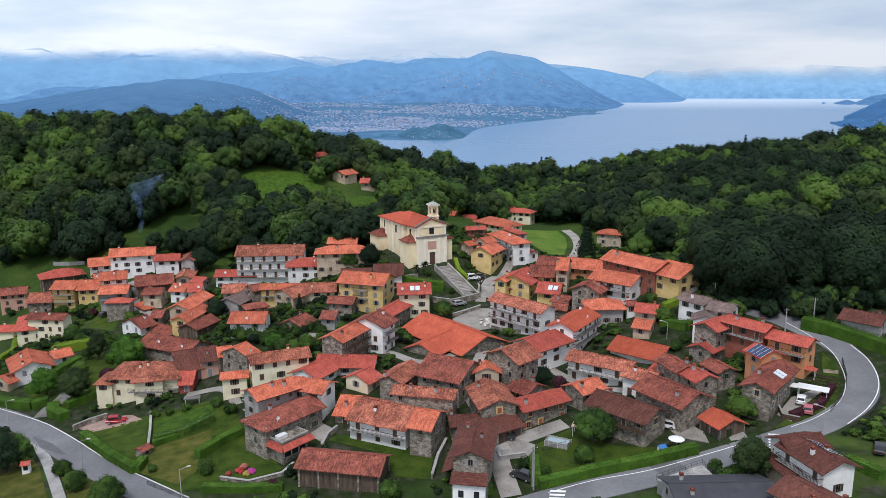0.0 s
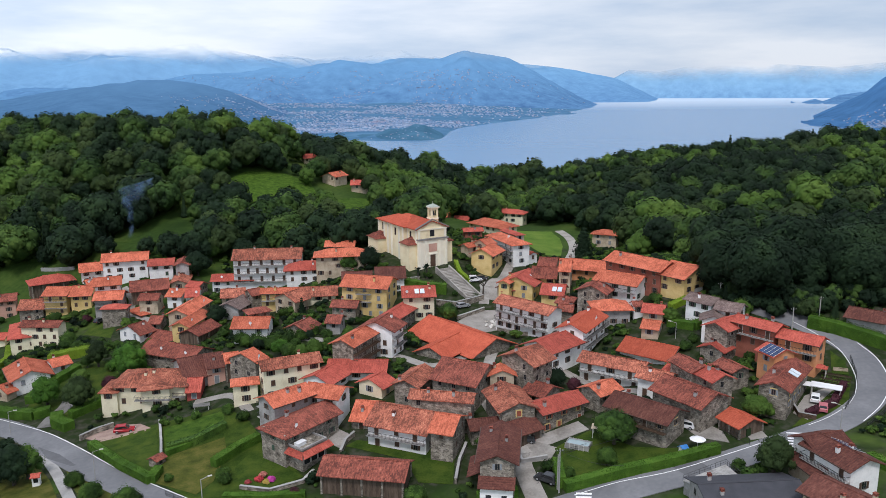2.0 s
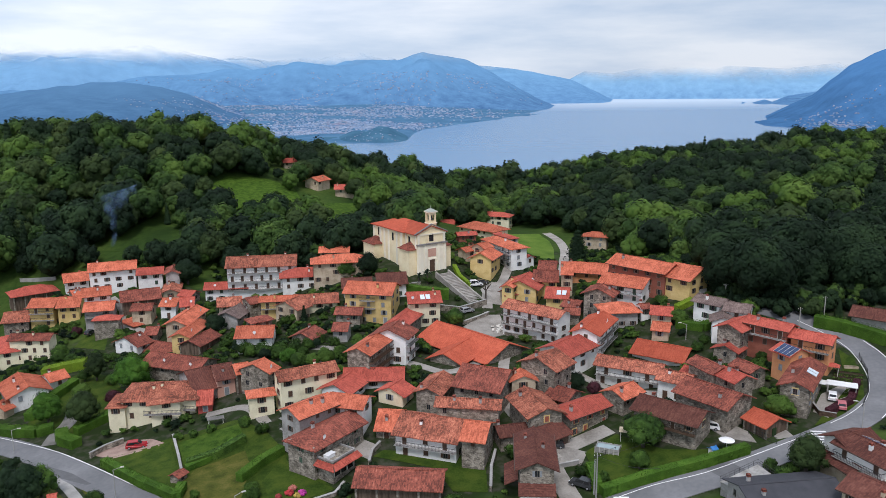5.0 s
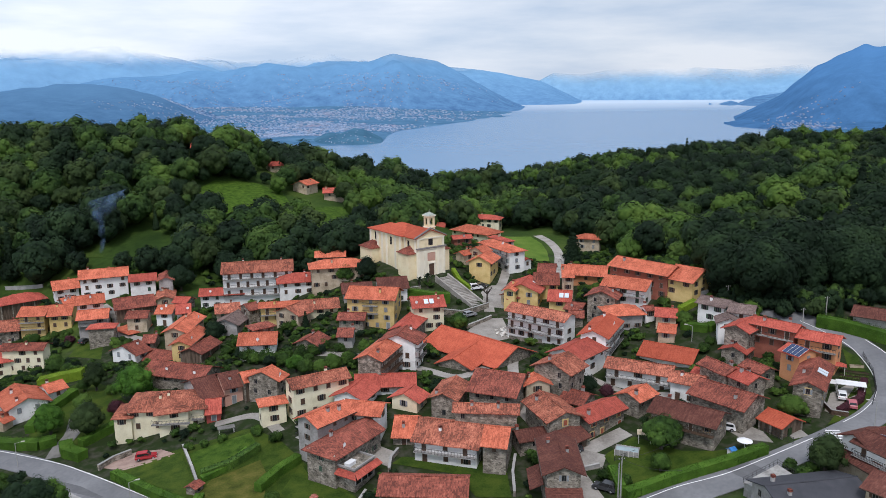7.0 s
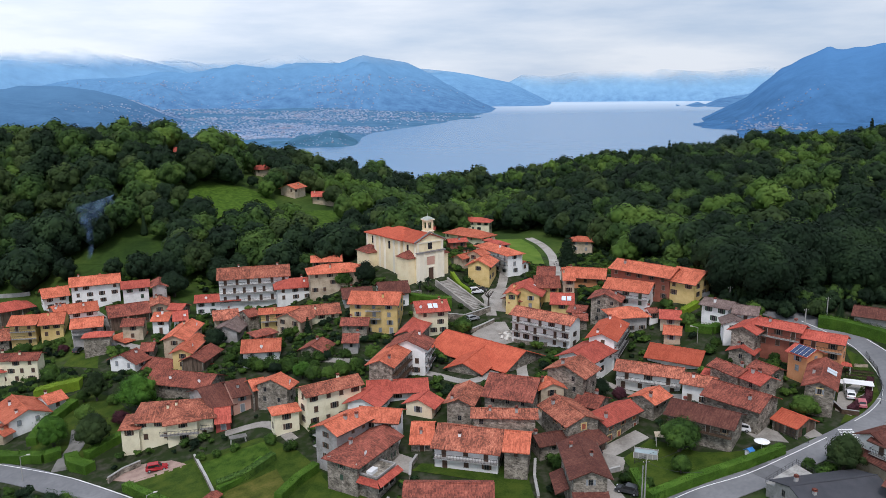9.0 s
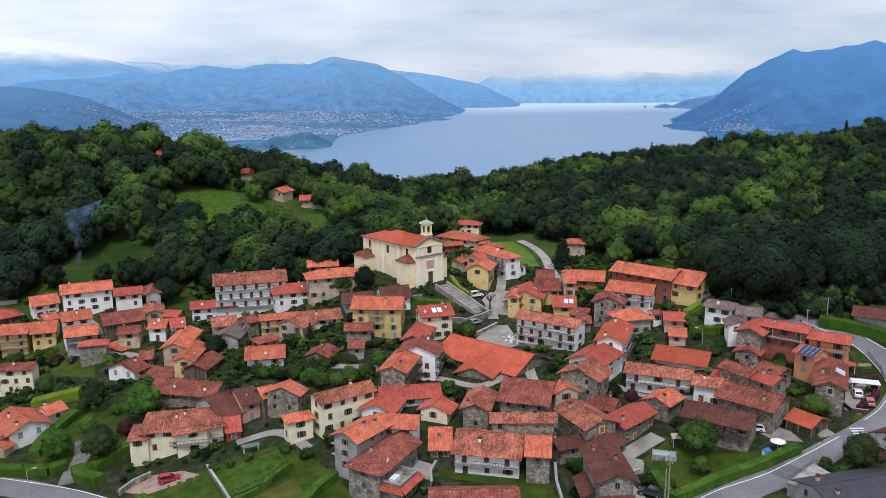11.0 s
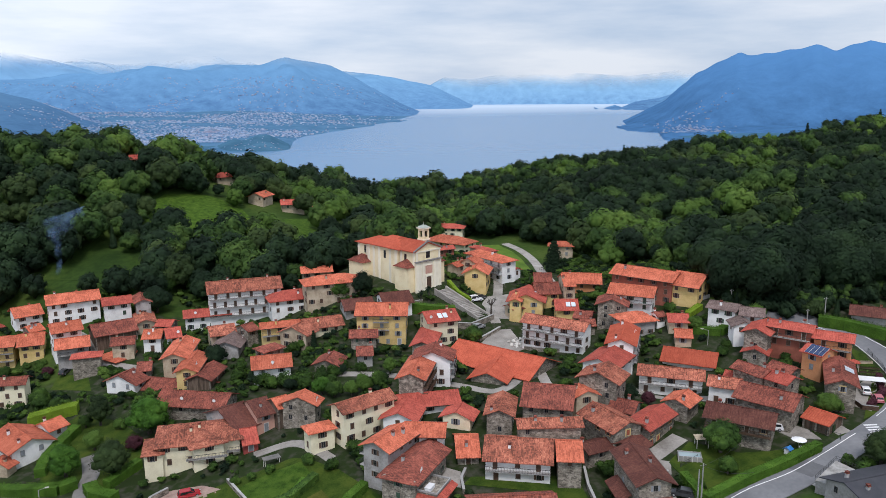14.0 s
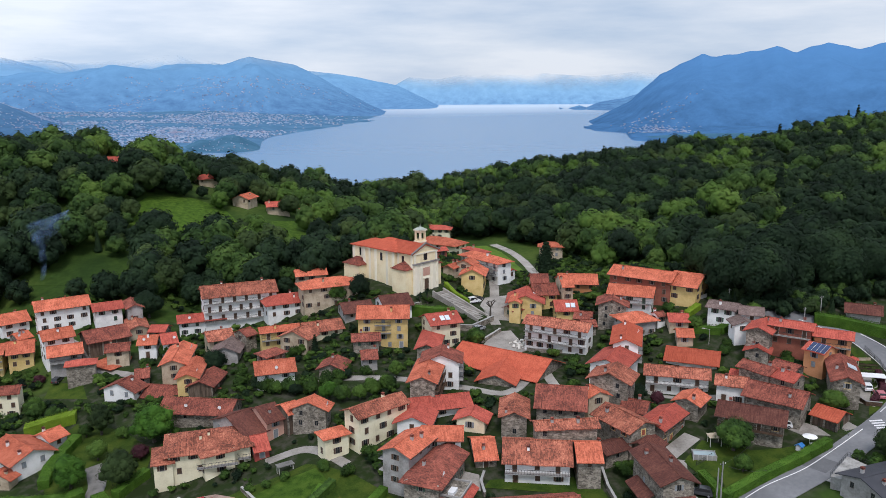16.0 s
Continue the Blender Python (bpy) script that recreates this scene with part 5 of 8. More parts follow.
        for v in (8.1, 10.9, 16.2, 19.0, 21.6):
            part("pilaster", boxes((s * wide - 0.14, s * wide + 0.14, v - 0.5, v + 0.5, lo, e - 0.5)), CHURCH_TRIM, h)
        for v in (23.6, 27.9):
            part("pilaster", boxes((s * w - 0.14, s * w + 0.14, v - 0.5, v + 0.5, lo, e - 1.0)), CHURCH_TRIM, h)
        for v in (0.7, 6.6):
            part("pilaster", boxes((s * w - 0.14, s * w + 0.14, v - 0.4, v + 0.4, e * 0.62, e - 0.5)), CHURCH_TRIM, h)
        part("eaves_band", boxes((s * wide - 0.2, s * wide + 0.2, 7.2, 22.4, e - 0.75, e - 0.35)), CHURCH_TRIM, h)
    return h


def wall_gable(w, length, z0, eave, rise):
    bm = bmesh.new()
    ring = [(-w, z0), (w, z0), (w, eave), (0, eave + rise), (-w, eave)]
    a = [bm.verts.new((u, -length / 2, z)) for u, z in ring]
    b = [bm.verts.new((u, length / 2, z)) for u, z in ring]
    bm.faces.new(a)
    bm.faces.new(b)
    for i in range(5):
        bm.faces.new((a[i], a[(i + 1) % 5], b[(i + 1) % 5], b[i]))
    return bm


def bell_tower(x, y, rot, top):
    base = ground(x, y)
    h = empty("bell_tower", x, y, base, rot)
    tagged(h, "slim cream bell tower with open arches and a low cap", "bell tower")
    t = top - base
    part("shaft", boxes((-1.3, 1.3, -1.3, 1.3, -3, t - 4.9)), CHURCH_WALL, h)
    part("cornice", boxes((-1.5, 1.5, -1.5, 1.5, t - 4.9, t - 4.65)), CHURCH_TRIM, h)
    part("cornice", boxes((-1.6, 1.6, -1.6, 1.6, t - 1.35, t - 1.0)), CHURCH_TRIM, h)
    bm = bmesh.new()
    for sx in (-1.25, 0.7):
        for sy in (-1.25, 0.7):
            box(bm, sx, sx + 0.55, sy, sy + 0.55, t - 4.65, t - 1.35)
    for s in (-1.25, 0.95):
        box(bm, -0.7, 0.7, s, s + 0.3, t - 2.0, t - 1.35)
        box(bm, s, s + 0.3, -0.7, 0.7, t - 2.0, t - 1.35)
        box(bm, -0.7, 0.7, s, s + 0.3, t - 4.65, t - 4.2)
        box(bm, s, s + 0.3, -0.7, 0.7, t - 4.65, t - 4.2)
    part("belfry", bm, CHURCH_WALL, h)
    bm = bmesh.new()
    tube(bm, (0, 0, t - 3.8), (0, 0, t - 2.5), 0.75, 0.35, 10)
    tube(bm, (0, 0, t - 2.5), (0, 0, t - 1.5), 0.08, 0.08, 6)
    part("bell", bm, IRON, h, "dark bronze bell")
    bm = bmesh.new()
    tube(bm, (0, 0, t - 1.0), (0, 0, t - 0.2), 2.35, 0.5, 4)
    tube(bm, (0, 0, t - 0.2), (0, 0, t + 0.8), 0.16, 0.03, 6)
    cap = part("cap", bm, CAP, h, "low weathered grey-green cap")
    cap.rotation_euler = (0, 0, radians(45))


CAP = material("weathered_copper", [(0.26, 0.29, 0.25), (0.38, 0.41, 0.36)], 1.0, 0.7, 0.1)
church(-3.84, 237.2, 28.0, 19.3)
bell_tower(-3.4, 243.9, 28.0, 25.9)


# ---- woods and trees ----
def leaf_cloud(centres, radii, per, size, rnd, squash=0.8):
    """Small leaf clumps scattered over the outside of lumps; numpy arrays of corners."""
    out = []
    for (cx, cy, cz), r in zip(centres, radii):
        d = rnd.normal(size=(per, 3))
        d /= np.linalg.norm(d, axis=1)[:, None]
        d[:, 2] = np.where(d[:, 2] < -0.35, -d[:, 2], d[:, 2])
        p = np.array((cx, cy, cz)) + d * r * rnd.uniform(0.84, 1.14, (per, 1)) * np.array((1, 1, squash))
        nrm = d + rnd.normal(scale=0.3, size=(per, 3))
        nrm /= np.linalg.norm(nrm, axis=1)[:, None]
        t = np.cross(nrm, rnd.normal(size=(per, 3)))
        t /= np.linalg.norm(t, axis=1)[:, None] + 1e-9
        b = np.cross(nrm, t)
        s = size * rnd.uniform(0.6, 1.4, (per, 1))
        out.append(np.stack([p - t * s - b * s * 0.6, p + t * s - b * s * 0.6, p + b * s * 1.1 - nrm * s * 0.25], 1))
    return np.concatenate(out)


ICO = bmesh.new()
bmesh.ops.create_icosphere(ICO, subdivisions=1, radius=1.0)
ICO.verts.ensure_lookup_table()
ICO_V = np.array([v.co[:] for v in ICO.verts])
ICO_F = np.array([[v.index for v in f.verts] for f in ICO.faces])
ICO.free()


def soup(name, quads, blobs, mat, parent=None):
    """One mesh from leaf faces (n, 3 or 4, 3) and inner blobs (centre, radius, squash)."""
    side = quads.shape[1]
    nv = len(quads) * side
    verts = [quads.reshape(-1, 3)]
    loops = [np.arange(nv)]
    starts = [np.arange(len(quads)) * side]
    k, pos = nv, nv
    for c, r, sq, jit in blobs:
        verts.append(np.array(c) + ICO_V * r * np.array((1, 1, sq)) * jit[:, None])
        loops.append((ICO_F + k).ravel())
        starts.append(pos + np.arange(len(ICO_F)) * 3)
        k += len(ICO_V)
        pos += len(ICO_F) * 3
    verts, loops, starts = np.concatenate(verts), np.concatenate(loops), np.concatenate(starts)
    me = bpy.data.meshes.new(name)
    me.vertices.add(len(verts))
    me.vertices.foreach_set("co", verts.astype(np.float32).ravel())
    me.loops.add(len(loops))
    me.loops.foreach_set("vertex_index", loops.astype(np.int32))
    me.polygons.add(len(starts))
    me.polygons.foreach_set("loop_start", starts.astype(np.int32))
    me.update(calc_edges=True)
    me.validate()
    me.materials.append(mat)
    ob = new(name, me)
    ob.parent = parent
    return ob


def crown_lumps(x, y, z, r, h, rnd, n=5, low=0.38):
    cs, rs = [(x, y, z + h * 0.62)], [r * 0.72]
    for i in range(n):
        a = 2 * math.pi * i / n + rnd.uniform(0, 1.2)
        q = rnd.uniform(0.4, 0.62) * r
        cs.append((x + math.cos(a) * q, y + math.sin(a) * q, z + h * rnd.uniform(low, 0.8)))
        rs.append(r * rnd.uniform(0.42, 0.6))
    return cs, rs


FREE = []


def in_clearing(x, y):
    ragged = 1 + 0.75 * noise.noise(Vector((x, y, 2)) * 0.09)
    return any((x - a) ** 2 / (r * r) + (y - b) ** 2 / (s * s) < ragged for a, b, r, s in FREE)


# meadows on the hill, the lane behind the piazza, the plots of the houses in the woods
FREE += [(-74.0, 342.0, 19, 24), (-110.0, 294.0, 20, 20), (-33.0, 326.0, 17, 23), (40.1, 297.6, 17, 28), (50.0, 312.0, 9, 22), (49.0, 262.0, 9, 9), (64.0, 281.0, 7, 11), (128.0, 250.0, 17, 22)]
HILL_HOUSES = [(-102.0, 418.0, 5), (-76.0, 428.0, -10), (-63.0, 406.0, 20), (-47.7, 370.0, 60), (-34.1, 363.0, 0), (-20.0, 361.0, -15)]
for hx, hy, turn in HILL_HOUSES:
    FREE += [(hx, hy, 8, 8), (hx, hy - 16, 8, 20)]


def dome(x, y, z, r, tall, n, py):
    """Lumps of foliage set over a rounded crown: centres, radii and outward directions."""
    cs, rs, ds = [], [], []
    twist = py.uniform(0, 6.28)
    for i in range(n):
        w = 1 - 1.32 * (i + 0.5) / n
        a = 2.39996 * i + twist
        q = math.sqrt(max(0.0, 1 - w * w))
        d = (q * math.cos(a), q * math.sin(a), w)
        k = py.uniform(0.58, 0.72)
        cs.append((x + d[0] * r * k, y + d[1] * r * k, z + d[2] * r * tall * k))
        rs.append(r * py.uniform(0.33, 0.49) * (1.1 if w > 0.3 else 0.95))
        ds.append(d)
    return cs, rs, ds


def crown_leaves(cs, rs, ds, per, size, rnd):
    """Leaf clumps over the outer sides of the lumps, all lumps of a crown at once."""
    c, r, o = np.repeat(np.array(cs), per, 0), np.repeat(np.array(rs), per)[:, None], np.repeat(np.array(ds), per, 0)
    m = len(c)
    d = rnd.normal(size=(m, 3)) + o * 0.55
    d[:, 2] += 0.25
    d /= np.linalg.norm(d, axis=1)[:, None]
    p = c + d * r * rnd.uniform(0.84, 1.06, (m, 1))
    nrm = d + o * 0.7 + rnd.normal(scale=0.16, size=(m, 3))
    nrm /= np.linalg.norm(nrm, axis=1)[:, None]
    t = np.cross(nrm, rnd.normal(size=(m, 3)))
    t /= np.linalg.norm(t, axis=1)[:, None] + 1e-9
    b = np.cross(nrm, t)
    s = size * rnd.uniform(0.55, 1.35, (m, 1))
    return np.stack([p - t * s - b * s * 0.6, p + t * s - b * s * 0.6, p + b * s * 1.1 - nrm * s * 0.3], 1)


TONES = (("dark green", 0), ("green", 1), ("light yellow-green", 2), ("olive green", 3))


def forest(name, label, x0, x1, y0, y1, step, keep, rmin, rmax, seed, share, per=52, leaf=0.074, lumps=13, far=395.0):
    """Woods as meshes of darker, middling, olive and lighter trees; share sets where the tones part."""
    rnd, py = np.random.default_rng(seed), random.Random(seed)
    quads, blobs = [[], [], [], []], [[], [], [], []]
    y, odd = y0, 0
    while y < y1:
        x = x0 + odd * step / 2
        odd = 1 - odd
        while x < x1:
            u, v = x + py.uniform(-0.42, 0.42) * step, y + py.uniform(-0.42, 0.42) * step
            x += step
            if not keep(u, v) or (in_clearing(u, v) and py.random() > 0.07):
                continue
            r = (rmin + (rmax - rmin) * py.random() ** 1.5) * (1.0 + 0.45 * noise.noise(Vector((u, v, 9)) * 0.03))
            g = ground(u, v)
            tone = noise.noise(Vector((u, v, seed)) * 0.02) * 0.75 + py.uniform(-0.5, 0.5)
            # darker trees near the hill's foot; the shift also paints in shade
            if u < 0 and v < 322 + 0.1 * max(0, -u - 95):
                tone -= 0.38
            k = 0 if tone < share[0] else (1 if tone < share[1] else 2)
            if k == 1 and py.random() < 0.35:
                k = 3
            n, pr = (lumps, per) if v < far else (max(8, lumps - 4), int(per * 0.8))
            if k == 0 and py.random() < 0.06:
                r, h = r * 0.6, r * py.uniform(2.2, 2.9)
                cs = [(u, v, g + h * (0.1 + 0.85 * i / 9)) for i in range(10)]
                rs = [r * (1 - 0.86 * i / 9) for i in range(10)]
                ds = [(0, 0, 0.4)] * 10
            else:
                tall = py.uniform(0.95, 1.3)
                z = g + r * py.uniform(0.8, 1.2)
                cs, rs, ds = dome(u, v, z, r, tall, n, py)
                blobs[k].append(((u, v, z), r * 0.72, tall, rnd.uniform(0.9, 1.08, len(ICO_V))))
            quads[k].append(crown_leaves(cs, rs, ds, pr, leaf * r + 0.04, rnd))
            for c, q in zip(cs, rs):
                blobs[k].append((c, q * 0.84, 0.95, rnd.uniform(0.85, 1.1, len(ICO_V))))
        y += step * 0.87
    for (word, k), mat in zip(TONES, (LEAF_D, LEAF, LEAF_L, LEAF_O)):
        if quads[k]:
            tagged(soup(name, np.concatenate(quads[k]), blobs[k], mat), f"{word} {label}", "woods", kind="stuff")


def left_woods(x, y):
    edge = 266 + 0.25 * max(0, -x - 45)
    if x > -4:
        edge = 356 - 0.6 * max(0, 40 - abs(x - 22))
        if x > 48:
            edge = 305
    return x < 66 and edge < y < 520 and abs(x + 40) < 0.62 * y + 25


def along(x, pts):
    for (xa, ya), (xb, yb) in zip(pts, pts[1:]):
        if x <= xb:
            return ya + (yb - ya) * (x - xa) / (xb - xa)
    return pts[-1][1]


EDGE = [(40, 250), (66, 215), (64.74, 184.44), (70.18, 178.12), (80.23, 173.01), (88.20, 170.33), (94.98, 173.63), (104.25, 174.20), (150, 160), (230, 130)]


def right_woods(x, y):
    return y > along(x, EDGE) + 26 and x >= (71 if y < 305 else 58) and y < 540 and x < 0.82 * y + 62


def roadside_woods(x, y):
    return 66 < x < 190 and along(x, EDGE) + 4 < y <= along(x, EDGE) + 26 and not (x < 76 and y > 218)


def brush(x, y):
    return ((x - 128) / 17) ** 2 + ((y - 250) / 22) ** 2 < 1 and (x - 139.7) ** 2 + (y - 268) ** 2 > 80


def roadside_thicket(x, y):
    return 62 < x < 140 and along(x, EDGE) - 1.0 < y <= along(x, EDGE) + 9


forest("roadside_thicket", "thick undergrowth at the foot of the roadside woods", 60, 142, 140, 240, 2.7, roadside_thicket, 1.4, 2.6, 16, (0.3, 0.8), 40, 0.1, 8)
FREE_ALL, FREE = FREE, []
forest("brushwood", "low brushwood in a gap of the woods", 105, 150, 225, 275, 3.6, brush, 1.3, 2.4, 18, (-0.4, 0.1), 30, 0.12, 8)
FREE = FREE_ALL
forest("left_hill_woods", "broadleaf woods on the hill behind the village", -330, 66, 255, 520, 7.2, left_woods, 3.4, 7.8, 11, (-0.2, 0.4))
forest("right_hill_woods", "broadleaf woods covering the far ridge", 40, 500, 120, 540, 7.6, right_woods, 3.6, 7.0, 12, (0.06, 0.44))
forest("roadside_woods", "tall broadleaf woods beside the road", 40, 190, 100, 280, 7.4, roadside_woods, 4.8, 7.6, 14, (0.24, 0.75), 190, 0.046, 20)


def tree(x, y, r, h, mat=None, kind="tree", label="", per=150, seed=None, leaf=None, base=None):
    """One tree: a tapered trunk with limbs and a crown of many leaf clumps."""
    seed = seed if seed is not None else int(abs(x) * 13 + abs(y) * 7)
    rnd, py = np.random.default_rng(seed), random.Random(seed)
    g = ground(x, y) if base is None else base
    t = empty(kind, x, y, g)
    tagged(t, label or "leafy green broadleaf garden tree", kind)
    bm = bmesh.new()
    tube(bm, (0, 0, -0.4), (0.1, 0, h * 0.45), r * 0.09 + 0.06, r * 0.05 + 0.04, 7)
    for i in range(4):
        a = 2 * math.pi * i / 4 + py.uniform(0, 1)
        tube(bm, (0.05, 0, h * 0.3), (math.cos(a) * r * 0.5, math.sin(a) * r * 0.5, h * 0.65), r * 0.04 + 0.03, 0.03, 5)
    part("trunk", bm, BARK, t)
    tall = max(0.8, min(2.2, (h - 0.5) / (1.75 * r)))
    cs, rs, ds = dome(0, 0, h - r * tall, r, tall, 34, py)
    # lumps of uneven reach, drawn in towards the top
    cs = [(c[0] * w * (1 - 0.3 * max(0, d[2])), c[1] * w * (1 - 0.3 * max(0, d[2])), h - r * tall + (c[2] - h + r * tall) * (0.5 + 0.5 * w)) for c, d, w in ((c, d, py.uniform(0.72, 1.22)) for c, d in zip(cs, ds))]
    rs = [k * py.uniform(0.6, 0.98) for k in rs]
    q = np.concatenate([crown_leaves(cs, rs, ds, int(per * 0.55), leaf or 0.020 * r + 0.075, rnd), crown_leaves(cs, [k * 1.22 for k in rs], ds, int(per * 0.16), 0.02 * r + 0.07, rnd)])
    core = [((0, 0, h - r * tall), r * 0.66, tall, rnd.uniform(0.9, 1.08, len(ICO_V)))]
    soup("crown", q, core + [(c, k * 0.84, 0.95, rnd.uniform(0.85, 1.1, len(ICO_V))) for c, k in zip(cs, rs)], mat or LEAF_M, t)
    return t


def conifer(x, y, r, h, label="tall dark green conifer tree"):
    seed = int(abs(x) * 13 + abs(y) * 7)
    rnd = np.random.default_rng(seed)
    t = empty("conifer", x, y, ground(x, y))
    tagged(t, label, "tree")
    bm = bmesh.new()
    tube(bm, (0, 0, -0.4), (0, 0, h * 0.9), 0.22, 0.05, 7)
    part("trunk", bm, BARK, t)
    n = 9
    cs = [(0, 0, h * (0.08 + 0.88 * i / n)) for i in range(n)]
    rs = [r * (1 - 0.88 * i / n) for i in range(n)]
    q = leaf_cloud(cs, rs, 150, 0.04 * r + 0.1, rnd, 0.45)
    soup("crown", q, [(c, k * 0.8, 0.5, rnd.uniform(0.85, 1.1, len(ICO_V))) for c, k in zip(cs, rs)], LEAF_D, t)
    return t


def bush(x, y, r, h, mat=None, label="rounded green garden bush"):
    seed = int(abs(x) * 17 + abs(y) * 5)
    rnd, py = np.random.default_rng(seed), random.Random(seed)
    t = empty("bush", x, y, ground(x, y))
    tagged(t, label, "bush")
    cs, rs = [(0, 0, h * 0.45)], [r * 0.8]
    for i in range(5):
        a = 2 * math.pi * i / 5 + py.random()
        cs.append((math.cos(a) * r * 0.5, math.sin(a) * r * 0.5, h * py.uniform(0.25, 0.6)))
        rs.append(r * py.uniform(0.4, 0.6))
    q = leaf_cloud(cs, rs, 150, 0.05 * r + 0.07, rnd, h / (2 * r) + 0.35)
    soup("leaves", q, [(c, k * 0.88, 0.8, rnd.uniform(0.85, 1.1, len(ICO_V))) for c, k in zip(cs, rs)], mat or LEAF_M, t)
    bm = bmesh.new()
    tube(bm, (0, 0, -0.3), (0, 0, h * 0.4), 0.09, 0.05, 6)
    part("stem", bm, BARK, t)
    return t


def hedge(pts, width, height, mat=None, label="clipped green garden hedge"):
    """A clipped hedge along points of the plan, its faces rough with leaves."""
    width, height = width * 1.1, height * 1.15
    rnd = np.random.default_rng(int(abs(pts[0][0]) * 31 + abs(pts[0][1])))
    t = empty("hedge", *pts[0], ground(*pts[0]))
    tagged(t, label, "hedge")
    o = np.array((*pts[0], ground(*pts[0])))
    quads = []
    core = bmesh.new()
    for (xa, ya), (xb, yb) in zip(pts, pts[1:]):
        L = math.hypot(xb - xa, yb - ya)
        ux, uy = (xb - xa) / L, (yb - ya) / L
        block((xa + xb) / 2, (ya + yb) / 2, math.degrees(math.atan2(uy, ux)), L / 2, width / 2 + 0.6)
        k = max(1, int(L / 2.0))
        for i in range(k):
            s0, s1 = L * i / k - 0.1, L * (i + 1) / k + 0.1
            vs = []
            for s in (s0, s1):
                cx, cy = xa + ux * s, ya + uy * s
                gz = ground(cx, cy)
                for side in (-1, 1):
                    for z in (-0.3, height * 0.95):
                        vs.append(core.verts.new((cx - uy * side * width * 0.46 - o[0], cy + ux * side * width * 0.46 - o[1], gz + z - o[2])))
            for f in ((0, 1, 3, 2), (4, 6, 7, 5), (0, 4, 5, 1), (2, 3, 7, 6), (1, 5, 7, 3)):
                core.faces.new([vs[j] for j in f])
        n = int(L * (2 * height + width) * 16)
        s = rnd.uniform(0, L, n)
        f = rnd.uniform(0, 2 * height + width, n)
        lat = np.where(f < height, -width / 2, np.where(f > height + width, width / 2, f - height - width / 2))
        z = np.where(f < height, f, np.where(f > height + width, 2 * height + width - f, height))
        cx, cy = xa + ux * s - uy * lat, ya + uy * s + ux * lat
        gz = np.array([ground(a, b) for a, b in zip(cx, cy)])
        p = np.stack([cx, cy, gz + z], 1) - o
        a, b = rnd.normal(size=(n, 3)), rnd.normal(size=(n, 3))
        a /= np.linalg.norm(a, axis=1)[:, None]
        b /= np.linalg.norm(b, axis=1)[:, None]
        q = 0.11
        quads.append(np.stack([p - a * q, p - b * q, p + a * q, p + b * q], 1))
    part("core", core, mat or HEDGE, t)
    soup("leaves", np.concatenate(quads), [], mat or HEDGE, t)
    return t


def strip(name, pts, width, mat, label, lift=0.14, kerb=0.0, category="road", widths=None):
    """A draped band along a smoothed line of the plan."""
    line = []
    P = [Vector((*p, 0)) for p in pts]
    P = [2 * P[0] - P[1]] + P + [2 * P[-1] - P[-2]]
    for i in range(1, len(P) - 2):
        n = max(2, int((P[i + 1] - P[i]).length / 1.5))
        for k in range(n):
            t = k / n
            a, b, c, d = P[i - 1], P[i], P[i + 1], P[i + 2]
            line.append(0.5 * ((2 * b) + (c - a) * t + (2 * a - 5 * b + 4 * c - d) * t * t + (3 * b - a - 3 * c + d) * t ** 3))
    line.append(P[-2])
    rows = []
    for i, p in enumerate(line):
        d = (line[min(i + 1, len(line) - 1)] - line[max(i - 1, 0)]).normalized()
        nrm = Vector((-d.y, d.x, 0))
        row = []
        for k in (-1.0, -0.5, 0.0, 0.5, 1.0):
            q = p + nrm * width / 2 * k
            row.append((q.x, q.y, ground(q.x, q.y) + lift))
            TAKEN.update((int(q.x + a), int(q.y + b)) for a in (-0.5, 0, 0.5) for b in (-0.5, 0, 0.5))
        row = [(row[0][0], row[0][1], row[0][2] - lift - 0.4)] + row + [(row[-1][0], row[-1][1], row[-1][2] - lift - 0.4)]
        rows.append(row)
    w = len(rows[0])
    verts = [v for r in rows for v in r]
    faces = [(j * w + i, (j + 1) * w + i, (j + 1) * w + i + 1, j * w + i + 1) for j in range(len(rows) - 1) for i in range(w - 1)]
    return tagged(mesh_object(name, verts, faces, mat), label, category, kind="structure")


def patch(name, pts, mat, label, lift=0.1, category="lawn"):
    """A draped polygon of the plan (convex, or nearly so)."""
    cx, cy = sum(p[0] for p in pts) / len(pts), sum(p[1] for p in pts) / len(pts)
    verts, faces, rings = [], [], 6
    edge = []
    for (xa, ya), (xb, yb) in zip(pts, pts[1:] + pts[:1]):
        n = max(1, int(math.hypot(xb - xa, yb - ya) / 2))
        edge += [(xa + (xb - xa) * i / n, ya + (yb - ya) * i / n) for i in range(n)]
    m = len(edge)
    for j in range(rings + 1):
        t = max(0.01, j / rings)
        for ex, ey in edge:
            u, v = cx + (ex - cx) * t, cy + (ey - cy) * t
            verts.append((u, v, ground(u, v) + lift))
            TAKEN.update((int(u + a), int(v + b)) for a in (-1, 0, 1) for b in (-1, 0, 1))
    for ex, ey in edge:
        verts.append((ex, ey, ground(ex, ey) - 0.3))
    for j in range(rings + 1):
        for i in range(m):
            faces.append((j * m + i, j * m + (i + 1) % m, (j + 1) * m + (i + 1) % m, (j + 1) * m + i))
    return tagged(mesh_object(name, verts, faces, mat), label, category, kind="structure")


